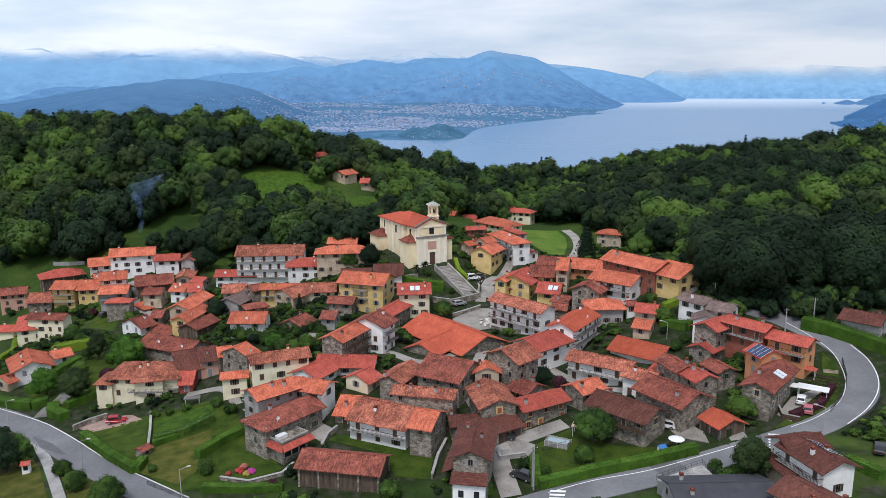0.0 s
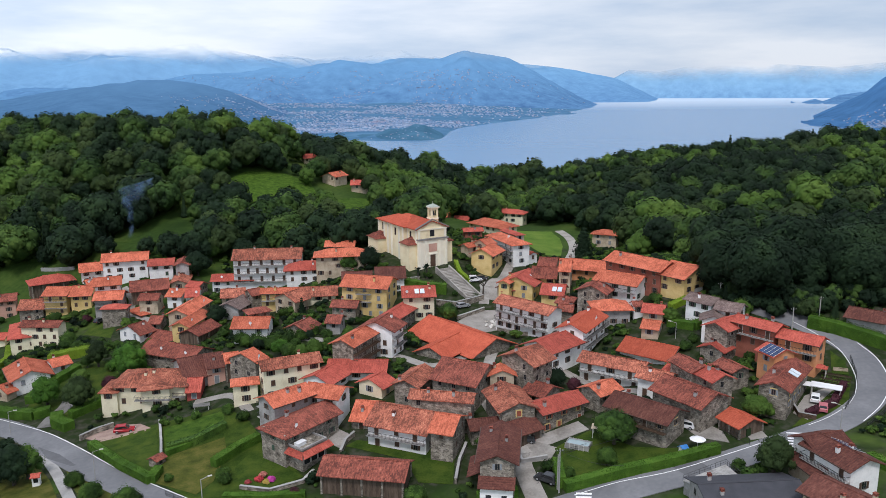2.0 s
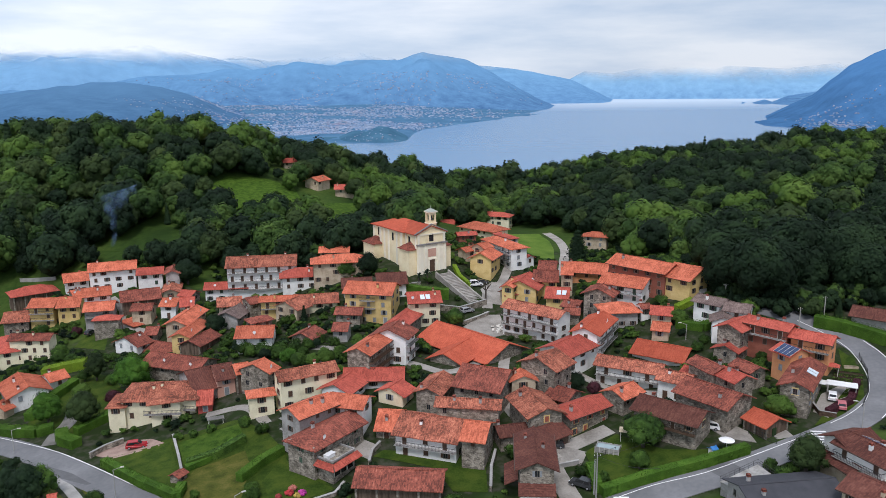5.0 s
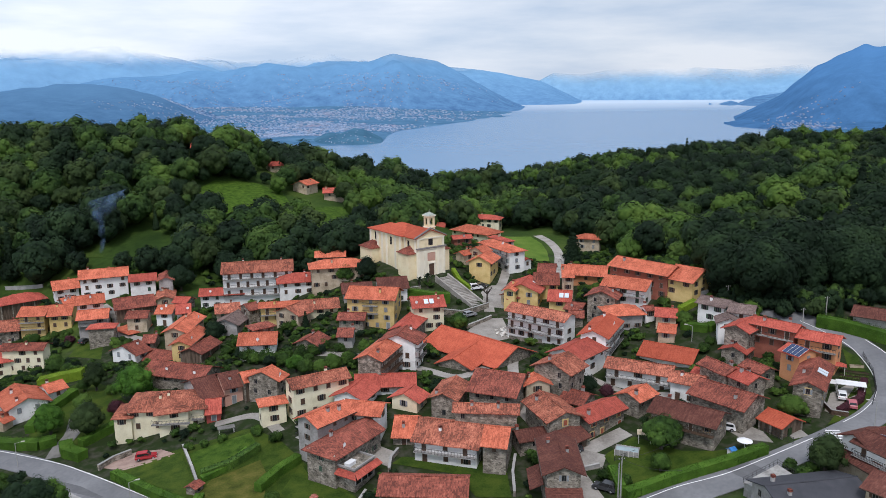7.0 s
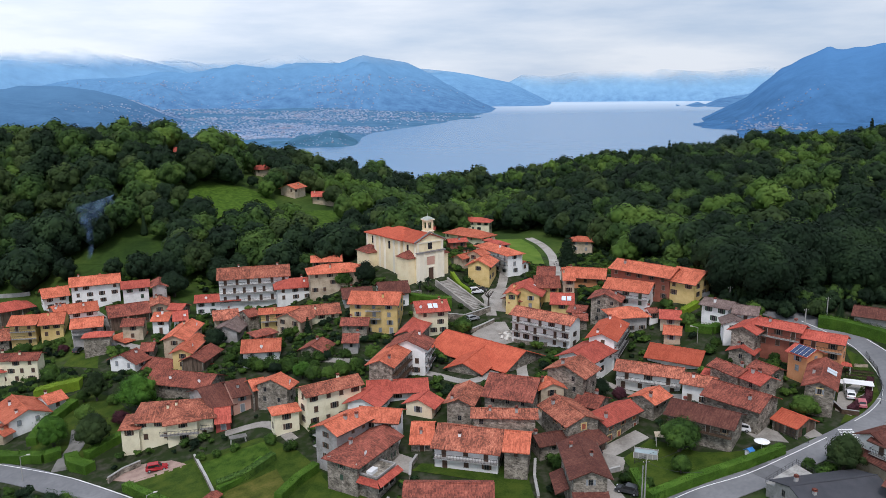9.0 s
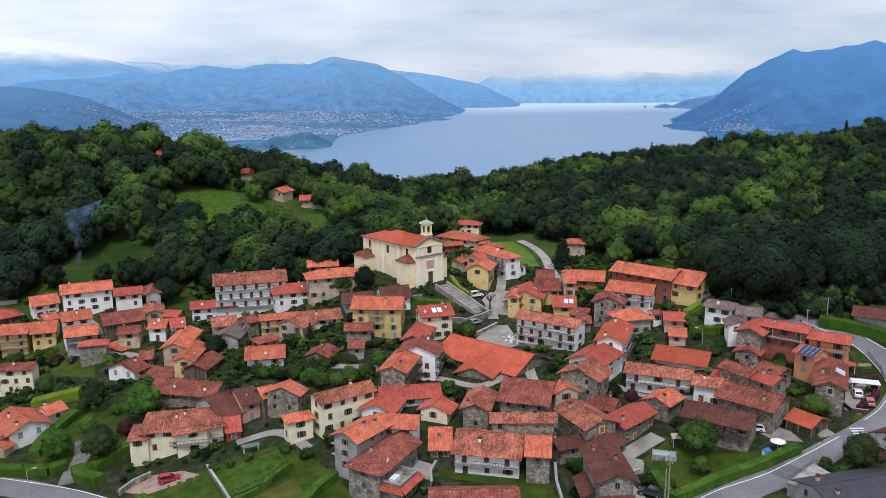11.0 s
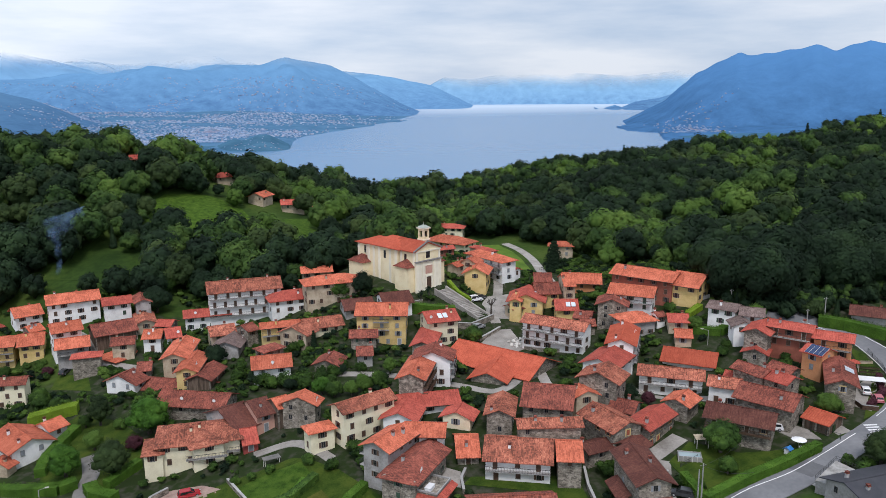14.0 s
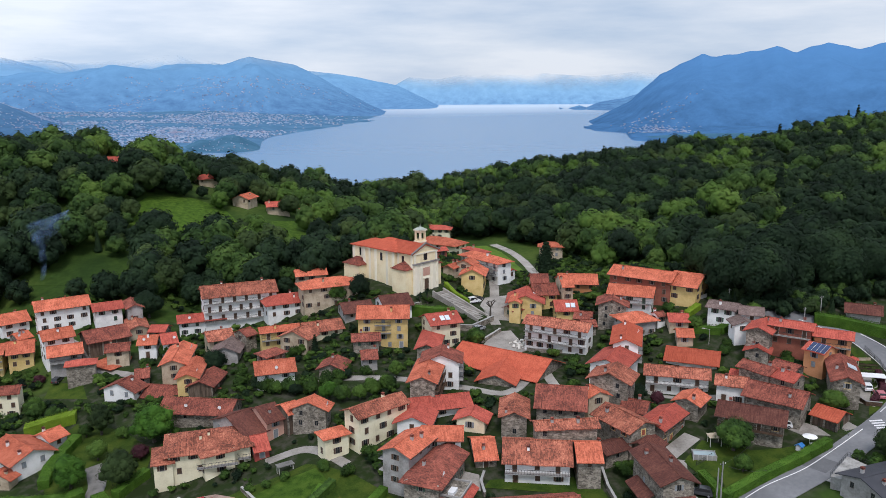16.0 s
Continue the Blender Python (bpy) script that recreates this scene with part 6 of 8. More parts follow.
def garden_shrubs(count, seed):
    """Weeds, shrubs and small trees between the houses, kept off walls, lanes and lawns."""
    rnd, py = np.random.default_rng(seed), random.Random(seed)
    quads, blobs = [[], [], []], [[], [], []]
    while count:
        x, y = py.uniform(-135, 100), py.uniform(112, 285)
        count -= 1
        lush = noise.noise(Vector((x, y, 4)) * 0.04)
        if lush < -0.3:
            continue
        r = py.uniform(0.35, 1.3) + max(0.0, lush) * py.uniform(0, 2.4)
        if any((int(x + dx * r), int(y + dy * r)) in TAKEN for dx in (-1, -0.5, 0, 0.5, 1) for dy in (-1, -0.5, 0, 0.5, 1)):
            continue
        g = ground(x, y)
        k = py.choice((0, 1, 1, 2))
        cs, rs = crown_lumps(x, y, g - 0.1, r, r * py.uniform(1.2, 1.9), py, 3 if r < 1 else 5)
        quads[k].append(leaf_cloud(cs, rs, int(22 + 30 * r), 0.1 + 0.06 * r, rnd))
        for c, q in zip(cs, rs):
            blobs[k].append((c, q * 0.86, 0.8, rnd.uniform(0.82, 1.12, len(ICO_V))))
    for k, (word, mat) in enumerate((("dark", LEAF_D), ("green", LEAF_M), ("light green", LEAF_L))):
        tagged(soup("garden_shrubs", np.concatenate(quads[k]), blobs[k], mat), f"{word} shrubs and weeds between the village houses", "shrubs", kind="stuff")


# ---- roads, lanes and yards ----
strip("road", [(-118.97, 178.44), (-102.08, 168.39), (-89.77, 158.81), (-76.62, 145.97), (-62.78, 132.96), (-53.08, 125.02), (-44.03, 118.46), (-28.10, 111.60), (-7.98, 110.89), (7.59, 113.72), (19.10, 116.80), (29.85, 118.68), (39.84, 120.42), (51.58, 123.70), (61.89, 127.19), (71.09, 131.69), (80.10, 139.05), (85.03, 147.04), (86.98, 154.28), (86.40, 161.01), (83.21, 167.81), (79.23, 173.81), (75.58, 178.13), (71.67, 182.39)], 5.9, ASPHALT, "grey asphalt road curving round the village")


def line_mark(name, pts, width, off, gap=0.0):
    """White paint beside the road's edge, 4 mm proud."""
    return strip(name, pts, width, WHITE, "white painted road edge line", 0.155, category="road marking")


LANE = [(38.0, 236.0), (42.0, 250.0), (45.0, 262.0), (49.0, 276.0), (51.5, 288.0), (52.5, 302.0), (51.0, 316.0)]


def lane(pts, width, label="narrow grey paved village lane"):
    return strip("lane", pts, width, PAVING, label, 0.1, category="lane")


lane([(11.24, 118.54), (10.54, 124.34), (10.17, 130.41), (12.60, 134.52), (17.71, 137.09), (23.53, 139.69)], 3.6)
lane([(11.14, 132.14), (7.23, 145.30), (5.44, 153.40), (6.53, 162.85), (8.65, 175.37), (12.19, 188.62)], 2.6)
lane([(12.19, 188.62), (-3.52, 171.10), (-13.21, 176.80), (-27.28, 189.65), (-44.11, 199.90)], 2.6)
lane([(10.49, 214.39), (12.34, 224.80), (18.60, 235.43), (25.99, 256.34), (31.0, 270.0)], 3.0)
lane(LANE, 3.6, "pale country lane between meadow and trees")
lane([(37.29, 183.40), (30.22, 183.17), (22.95, 170.20), (27.05, 162.61), (38.40, 151.63)], 2.8)
lane([(52.97, 127.44), (52.53, 131.82), (48.69, 139.36), (44.27, 139.19), (40.04, 135.61)], 3.2)
lane([(-89.49, 230.51), (-100.43, 240.34), (-103.51, 251.05), (-110.19, 260.91)], 2.6)
lane([(-60.59, 169.04), (-51.62, 168.20), (-45.50, 157.53)], 2.4)
patch("road_repair", [(35.2, 122.8), (39.8, 123.7), (41.9, 119.4), (37.3, 118.3)], REPAIR, "darker rectangle of newer asphalt in the road", 0.147, category="road patch")
patch("road_repair", [(-91.9, 158.6), (-84.5, 153.0), (-78.3, 146.5), (-79.2, 146.3), (-86.6, 151.8)], REPAIR, "darker strip of newer asphalt in the road", 0.147, category="road patch")
patch("piazza", [(10.20, 226.57), (14.99, 234.70), (26.32, 232.43), (23.49, 221.71), (15.50, 215.78), (10.65, 217.72)], PAVING, "pale paved piazza below the church", category="piazza")
patch("parking_yard", [(2.17, 203.68), (8.71, 210.89), (13.54, 210.65), (14.35, 198.92), (6.56, 194.42)], PAVING, "bare gravel yard below the piazza", category="yard")
patch("driveway", [(-83.97, 161.40), (-78.25, 166.18), (-71.03, 163.06), (-66.83, 158.91), (-77.40, 156.88)], CLAY_PAVING, "reddish paved driveway beside the villa", category="driveway")
patch("car_yard", [(62.90, 135.54), (68.33, 141.90), (73.94, 144.48), (75.03, 142.03), (68.76, 135.61), (64.12, 132.27)], PAVING, "paved car yard", category="yard")
patch("parking_yard", [(41.06, 137.44), (44.27, 139.19), (47.80, 131.65), (47.48, 127.55), (42.87, 130.72)], PAVING, "paved parking yard beside a stone house", category="yard")
patch("courtyard", [(-27.33, 142.20), (-26.38, 146.97), (-22.39, 143.37), (-23.78, 138.82)], PAVING, "small grey courtyard", category="yard")
patch("forecourt", [(8.79, 133.41), (12.78, 136.54), (17.23, 132.96), (15.28, 129.55), (10.62, 129.48)], PAVING, "paved forecourt of the stone houses", category="yard")
patch("concrete_apron", [(35.40, 118.12), (42.64, 118.71), (44.04, 116.40), (36.43, 115.05)], CONCRETE, "cracked pale concrete apron by the road", category="yard")
patch("lawn", [(-109.6, 197.8), (-101.6, 209.8), (-91.3, 200.8), (-83.3, 187.3), (-84.7, 179.4), (-90.8, 171.7), (-96.8, 174.6), (-104.5, 180.1)], LAWN, "shady green garden ground round a driveway", 0.05)
patch("lawn", [(-111.9, 230.5), (-100.5, 223.0), (-102.5, 232.3), (-111.0, 238.6)], LAWN, "small green lawn between houses", 0.05)
strip("driveway", [(-95.0, 168.1), (-95.1, 173.4), (-94.3, 177.8), (-94.9, 182.6), (-95.8, 186.9)], 3.6, GRAVEL, "curved grey gravel driveway between hedges", 0.1, category="driveway")
patch("lawn", [(-80.0, 157.5), (-66.5, 161.5), (-53.0, 162.5), (-44.5, 153.5), (-39.0, 143.0), (-30.0, 131.0), (-36.0, 126.5), (-49.0, 125.0), (-60.0, 136.5)], LAWN, "rough green garden ground below the houses", 0.05)
patch("lawn", [(-79.58, 157.48), (-66.48, 159.67), (-60.26, 142.72), (-60.50, 138.08)], LAWN, "mown green lawn below the villa")
patch("garden_plot", [(-64.2, 158.0), (-60.8, 148.0), (-55.2, 148.4), (-49.5, 152.6), (-51.5, 159.4), (-58.7, 159.9)], PLOT, "overgrown bright green garden plot", category="garden")
patch("dry_lawn", [(-58.6, 133.8), (-48.7, 127.5), (-46.7, 131.8), (-46.7, 142.2), (-48.7, 148.7), (-57.6, 145.0), (-59.2, 141.0)], DRYGRASS, "yellowish rough garden grass")
patch("lawn", [(-43.70, 135.82), (-40.41, 144.56), (-38.25, 138.05), (-30.23, 131.16), (-35.79, 128.00), (-41.36, 129.46)], LAWN, "green lawn with a flower bed")
patch("lawn", [(-23.00, 139.61), (-20.98, 141.25), (-1.86, 135.45), (-2.78, 125.34), (-8.91, 126.68), (-11.54, 134.85)], LAWN, "green lawn before the white farmhouse")
patch("lawn", [(16.71, 133.02), (24.29, 137.53), (30.88, 130.25), (37.97, 127.81), (44.29, 127.00), (16.98, 122.45)], LAWN, "green lawn with an above-ground pool")
patch("lawn", [(60.20, 130.32), (67.03, 131.82), (75.16, 138.25), (79.98, 146.02), (83.00, 153.89), (82.27, 158.73), (76.55, 144.08)], LAWN, "green verge inside the road bend")
patch("meadow", [(33.0, 316.5), (47.5, 314.7), (48.6, 300.0), (47.0, 286.0), (42.5, 266.0), (36.5, 264.0), (32.0, 283.9)], PASTURE, "bright green meadow behind the village", category="meadow")
patch("meadow", [(-97.0, 346.0), (-88.0, 364.0), (-71.5, 369.0), (-58.0, 362.0), (-49.0, 334.0), (-62.0, 306.0), (-84.0, 304.0)], PLOT, "green clearing on the wooded hill", category="meadow")
patch("meadow", [(-52.0, 328.0), (-42.0, 347.0), (-26.0, 352.0), (-13.0, 334.0), (-14.0, 306.0), (-34.0, 296.0), (-50.0, 304.0)], PLOT, "green clearing round houses on the wooded hill", category="meadow")
patch("meadow", [(-131.02, 303.46), (-128.69, 316.02), (-99.67, 314.11), (-92.08, 295.43), (-105.89, 290.26)], MEADOW, "shaded green meadow below the woods", category="meadow")

strip("path", [(-89.77, 155.64), (-82.58, 146.06), (-76.57, 137.05), (-68.54, 124.51)], 2.0, CONCRETE, "pale concrete track running off the road", 0.12, category="path")
patch("dry_lawn", [(-96.77, 150.01), (-88.32, 150.58), (-81.14, 141.07), (-72.00, 126.48), (-82.33, 125.65)], DRYGRASS, "rough yellow-green grass beside the road")
patch("dry_lawn", [(-82.10, 148.88), (-70.04, 136.93), (-56.84, 122.55), (-66.96, 124.19)], DRYGRASS, "rough yellow-green grass beside the road")

# ---- hedges ----
hedge([(-113.3, 211.6), (-107.9, 212.0), (-102.0, 211.9)], 3.2, 2.2, HEDGE_L, "broad lime-green clipped garden hedge")
hedge([(-105.0, 182.3), (-104.7, 188.2), (-103.0, 193.7), (-100.4, 200.0)], 2.2, 1.8, None, "bright green clipped hedge along a driveway")
hedge([(-117.2, 180.9), (-106.9, 176.3), (-99.7, 174.0), (-96.6, 175.0)], 2.4, 1.7)
hedge([(-88.1, 165.8), (-92.1, 168.6), (-93.6, 172.1)], 2.6, 1.8)
hedge([(-90.2, 171.5), (-87.5, 174.6), (-84.4, 177.4)], 2.0, 1.7)
hedge([(-59.7, 146.4), (-54.5, 148.1), (-49.4, 152.3)], 1.6, 1.5, LEAF_M, "row of rough dark green bushes between garden plots")
hedge([(-78.43, 154.46), (-67.06, 141.64), (-58.70, 133.55), (-58.51, 137.56)], 1.6, 1.5)
hedge([(-47.95, 137.17), (-44.38, 142.20), (-40.93, 145.24)], 1.7, 1.6)
hedge([(-59.46, 144.91), (-54.88, 147.95), (-51.48, 152.38)], 1.4, 1.1)
hedge([(16.20, 120.04), (25.73, 122.05), (35.77, 123.23), (44.32, 124.91)], 1.7, 1.6)
hedge([(15.64, 121.03), (16.00, 126.79)], 1.6, 2.0)
hedge([(-129.87, 212.50), (-129.41, 219.26), (-134.74, 230.56)], 1.6, 1.4, HEDGE_L, "lime-green clipped garden hedge")
hedge([(-12.60, 224.58), (-6.05, 221.86), (-0.14, 220.83)], 2.0, 2.6)
hedge([(3.70, 240.02), (4.65, 233.18), (7.31, 227.82)], 1.2, 1.2, HEDGE_L, "lime-green clipped garden hedge")
hedge([(53.12, 179.96), (58.03, 175.75), (61.76, 177.05)], 2.0, 1.5)
hedge([(55.65, 186.85), (60.29, 188.30)], 1.8, 1.4, HEDGE_L, "lime-green clipped garden hedge")
hedge([(82.49, 169.12), (87.21, 165.41), (91.96, 159.85), (94.68, 156.27), (97.5, 151.0)], 2.6, 2.3, None, "tall rough green hedge along the road")
hedge([(-43.10, 124.88), (-35.82, 124.03), (-28.83, 124.24)], 1.4, 1.2)
hedge([(1.19, 120.04), (8.00, 120.41)], 1.4, 1.4)
hedge([(48.46, 135.29), (51.48, 128.87)], 1.0, 1.4, LEAF_D, "dark garden hedge along a fence")
hedge([(64.67, 133.54), (71.55, 137.03), (77.30, 143.99)], 1.2, 1.2, LEAF_P, "dark purple-red hedge round a car yard")
hedge([(66.34, 116.28), (68.80, 110.74)], 1.4, 1.5)

# ---- single trees and bushes ----
tree(-0.17, 203.41, 3.2, 5.6, None, "tree", "rounded green tree beside the terrace wall", 90)
conifer(49.78, 262.28, 4.6, 12.5)
tree(-83.3, 190.7, 5.4, 9.0, LEAF_B, "tree", "large round bright green maple in a garden", 130)
tree(-95.2, 200.6, 3.0, 8.4, LEAF_O, "tree", "dense olive-green yew in a garden", 110)
tree(-89.4, 174.7, 3.9, 9.6, LEAF_O, "tree", "dense dark olive yew beside a driveway", 120)
tree(-99.5, 180.0, 4.0, 7.4, LEAF_B, "tree", "drooping bright green garden tree", 120)
tree(-95.0, 189.0, 2.5, 4.6, LEAF_L, "tree", "yellow-green garden tree beside a driveway", 90)
tree(-112.4, 220.4, 2.3, 3.8, LEAF_M, "tree", "clipped round dark green garden tree", 90)
tree(-107.9, 217.4, 2.2, 3.0, LEAF_M, "tree", "clipped round green garden tree", 80)
tree(-98.6, 201.4, 1.9, 3.2, LEAF_M, "tree", "rounded garden shrub tree", 80)
tree(-90.3, 196.5, 1.7, 2.6, LEAF_L, "tree", "light green rounded shrub tree", 80)
tree(-86.0, 184.9, 2.2, 3.4, LEAF_P, "tree", "dark purple-leaved garden tree", 80)
tree(-88.1, 141.2, 4.2, 8.8, LEAF_D, "tree", "dense dark green tree beside the road", 130)
tree(-86.4, 143.2, 3.2, 7.4, LEAF_M, "tree", "dark green tree beside the road", 120)
tree(-92.6, 143.2, 3.8, 8.0, LEAF_D, "tree", "dense dark green tree beside the road", 110)
tree(-58.5, 203.4, 2.2, 3.8, LEAF_D, "tree", "dark green garden tree between old houses", 80)
tree(-54.5, 198.3, 2.0, 3.2, LEAF_M, "tree", "green garden tree between old houses", 80)
tree(-50.6, 194.7, 1.9, 3.0, LEAF_D, "tree", "dark green garden tree between old houses", 80)
tree(-47.1, 192.8, 2.0, 3.4, LEAF_M, "tree", "green garden tree between old houses", 80)
tree(-43.6, 187.4, 2.6, 4.4, LEAF_B, "tree", "bright green garden tree between old houses", 80)
tree(-41.0, 184.5, 2.4, 4.0, LEAF_M, "tree", "green garden tree between old houses", 80)
tree(-37.3, 182.1, 2.1, 4.0, LEAF_L, "tree", "yellow-green garden tree between old houses", 80)
tree(-34.4, 182.3, 2.0, 4.6, LEAF_L, "tree", "yellow-green garden tree between old houses", 80)
tree(-30.6, 182.7, 2.2, 4.6, LEAF_M, "tree", "green garden tree between old houses", 80)
tree(-26.4, 189.7, 1.9, 4.6, LEAF_L, "tree", "yellow-green garden tree between old houses", 80)
tree(-45.3, 217.4, 1.4, 3.2, LEAF_L, "tree", "yellow-green garden tree between old houses", 80)
tree(-29.6, 184.0, 2.0, 3.8, LEAF_D, "tree", "dark green garden tree between old houses", 80)
tree(-46.5, 184.2, 1.6, 2.4, LEAF_M, "tree", "green garden tree between old houses", 80)
tree(-37.4, 195.8, 1.5, 2.6, LEAF_D, "tree", "dark green garden tree between old houses", 80)
tree(67.72, 249.50, 6.5, 11.5, LEAF_L, "tree", "large light green broadleaf tree", 90)
tree(27.60, 131.99, 4.4, 7.0, None, "tree", "spreading green fruit tree on a lawn", 100)
tree(24.69, 125.59, 1.9, 3.6)
tree(50.14, 115.86, 3.5, 7.6, LEAF_O, "tree", "dense round grey-green tree at the road corner", 130)
tree(55.64, 135.18, 3.0, 4.6, LEAF_L, "tree", "green garden tree beside a red shed", 90)
tree(53.59, 180.71, 2.2, 4.0, LEAF_L, "tree", "clipped round green tree", 80)
tree(-9.53, 120.47, 2.4, 3.4, None, "tree", "green tree in front of a barn", 90)
tree(-59.00, 121.78, 3.2, 5.0)
tree(-67.90, 128.94, 2.4, 3.6)
tree(-74.44, 136.83, 2.0, 2.8)
tree(-68.25, 221.62, 3.4, 6.0, LEAF_D)
tree(-81.20, 238.09, 2.0, 4.5)
conifer(-42.15, 215.69, 1.2, 6.0, "slim dark cypress beside a house")
conifer(-49.30, 251.90, 2.0, 5.5)
tree(-34.20, 182.83, 2.6, 4.4, LEAF_L, "tree", "yellow-green garden tree beside houses", 80)
tree(-61.47, 232.33, 2.4, 3.6, LEAF_P, "tree", "purple-leaved garden tree beside houses", 80)
tree(-38.88, 256.21, 3.6, 6.0, LEAF_D)
tree(-30.54, 243.58, 3.6, 6.0)
tree(-23.82, 241.07, 3.8, 7.0, LEAF_D)
tree(21.32, 157.29, 2.4, 4.0, LEAF_D)
tree(24.53, 154.09, 1.8, 3.2, LEAF_P, "tree", "purple-leaved garden tree beside houses", 70)
tree(40.14, 198.68, 1.5, 4.4)
tree(69.90, 177.30, 3.0, 4.0, LEAF_L, "tree", "light green rounded garden tree", 80)
tree(-51.22, 288.99, 4.0, 7.0)
tree(-86.44, 268.09, 5.0, 9.0, LEAF_D)
tree(-84.68, 280.21, 4.6, 9.0)
tree(-113.02, 223.05, 2.6, 4.4)
tree(-126.07, 244.87, 2.0, 3.6)
tree(-114.09, 239.44, 1.8, 2.6, LEAF_P, "tree", "purple-leaved garden tree beside houses", 70)
for u, v, r in ((-62.66, 207.78, 2.2), (-56.96, 201.40, 2.4), (-51.18, 196.93, 2.6), (-46.58, 196.97, 2.2), (-42.38, 195.15, 2.4), (-39.49, 195.93, 2.0), (-49.67, 211.16, 1.8), (-47.57, 216.96, 2.0), (-44.82, 220.16, 1.8), (-37.02, 199.25, 1.8), (-32.61, 195.61, 1.6), (-61.95, 214.15, 1.6)):
    bush(u, v, r, r * 1.5)
for u, v, r in ((-64.68, 159.99, 1.2), (-61.32, 159.55, 1.0), (-57.65, 160.06, 1.2), (-50.05, 158.04, 1.4), (-45.85, 154.11, 1.6), (-44.37, 130.77, 1.3), (-55.47, 133.58, 1.0), (56.39, 117.82, 1.4), (45.68, 115.23, 1.6), (45.48, 118.71, 1.4), (46.40, 112.20, 1.4), (17.66, 123.93, 1.2), (14.43, 126.27, 1.5), (11.00, 169.39, 1.2), (14.91, 177.10, 1.6), (10.36, 181.87, 1.4), (53.00, 167.47, 1.6), (55.82, 170.51, 1.4), (54.98, 161.36, 1.2), (61.71, 155.81, 1.6), (64.65, 158.91, 1.5), (-131.99, 235.78, 1.6), (-121.01, 226.72, 1.6), (-151.49, 257.76, 1.6), (-73.49, 213.84, 1.4), (2.36, 219.39, 1.0), (7.97, 237.39, 1.4), (6.33, 243.66, 1.4), (13.42, 238.62, 1.2), (16.34, 256.78, 1.2), (53.53, 192.43, 1.8), (57.80, 194.88, 1.6), (45.54, 189.11, 1.2), (16.84, 192.08, 1.0)):
    bush(u, v, r, r * 1.5)
bush(-45.13, 132.56, 1.6, 2.0, LEAF_L, "yellow-green clipped garden bush")
bush(-30.60, 124.96, 1.2, 1.6, LEAF_P, "dark purple garden bush")


# ---- walls, steps, fences ----
def wall_run(pts, height, thick, mat, name="garden_wall", label="low grey rubble stone garden wall", sink=0.6):
    t = empty(name, *pts[0], ground(*pts[0]))
    tagged(t, label, "wall")
    o = Vector((*pts[0], ground(*pts[0])))
    for (xa, ya), (xb, yb) in zip(pts, pts[1:]):
        L = math.hypot(xb - xa, yb - ya)
        ux, uy = (xb - xa) / L, (yb - ya) / L
        n = max(1, int(L / 2.5))
        bm, cap = bmesh.new(), bmesh.new()
        for i in range(n):
            for m, z0, z1, th in ((bm, -sink, height, thick), (cap, height, height + 0.08, thick + 0.12)):
                vs = []
                for s in (L * i / n, L * (i + 1) / n):
                    cx, cy = xa + ux * s, ya + uy * s
                    gz = ground(cx, cy)
                    for side in (-1, 1):
                        for z in (z0, z1):
                            vs.append(m.verts.new((cx - uy * side * th / 2 - o.x, cy + ux * side * th / 2 - o.y, gz + z - o.z)))
                for f in ((0, 1, 3, 2), (4, 6, 7, 5), (0, 4, 5, 1), (2, 3, 7, 6), (1, 5, 7, 3)):
                    m.faces.new([vs[k] for k in f])
        part("wall_face", bm, mat, t)
        part("coping", cap, CONCRETE, t)
    return t


def fence_run(pts, height, label="dark metal garden fence"):
    t = empty("fence", *pts[0], ground(*pts[0]))
    tagged(t, label, "fence")
    o = Vector((*pts[0], ground(*pts[0])))
    rail = bmesh.new()
    for (xa, ya), (xb, yb) in zip(pts, pts[1:]):
        L = math.hypot(xb - xa, yb - ya)
        n = max(1, int(L / 2.0))
        prev = None
        for i in range(n + 1):
            x, y = xa + (xb - xa) * i / n, ya + (yb - ya) * i / n
            p = Vector((x, y, ground(x, y))) - o
            bm = bmesh.new()
            tube(bm, p + Vector((0, 0, -0.3)), p + Vector((0, 0, height)), 0.05, n=6)
            part("post", bm, IRON, t)
            if prev is not None:
                for z in (0.15, height * 0.5, height - 0.08):
                    tube(rail, prev + Vector((0, 0, z)), p + Vector((0, 0, z)), 0.03, n=5)
                for k in range(1, 10):
                    q = prev.lerp(p, k / 10)
                    tube(rail, q + Vector((0, 0, 0.15)), q + Vector((0, 0, height - 0.08)), 0.015, n=4)
            prev = p
    part("rail", rail, IRON, t)
    return t


wall_run([(-3.27, 214.15), (2.28, 212.72), (10.61, 216.87)], 1.6, 0.5, WALL["s"], "retaining_wall", "grey stone retaining wall below the church")
wall_run([(2.19, 205.01), (10.32, 210.82)], 1.0, 0.5, WALL["s"])
wall_run([(-16.05, 219.61), (-14.82, 227.46), (-7.93, 228.48)], 1.2, 0.4, WALL["s"])
wall_run([(-82.94, 159.22), (-80.89, 163.21), (-77.83, 165.20)], 1.3, 0.4, WALL["s"])
wall_run([(-59.77, 142.64), (-62.43, 150.91), (-66.09, 161.37)], 0.9, 0.4, WALL["s"])
wall_run([(-2.28, 125.35), (-1.30, 131.17), (0.30, 136.14)], 1.1, 0.4, WALL["s"])
wall_run([(-23.73, 137.00), (-23.13, 140.52), (-21.54, 142.92)], 1.0, 0.4, WALL["s"])
wall_run([(-41.06, 128.38), (-35.44, 126.57), (-29.77, 128.88), (-28.27, 131.96)], 0.7, 0.4, WALL["s"])
wall_run([(12.76, 197.93), (18.29, 191.72), (23.26, 190.04)], 1.0, 0.4, WALL["s"])
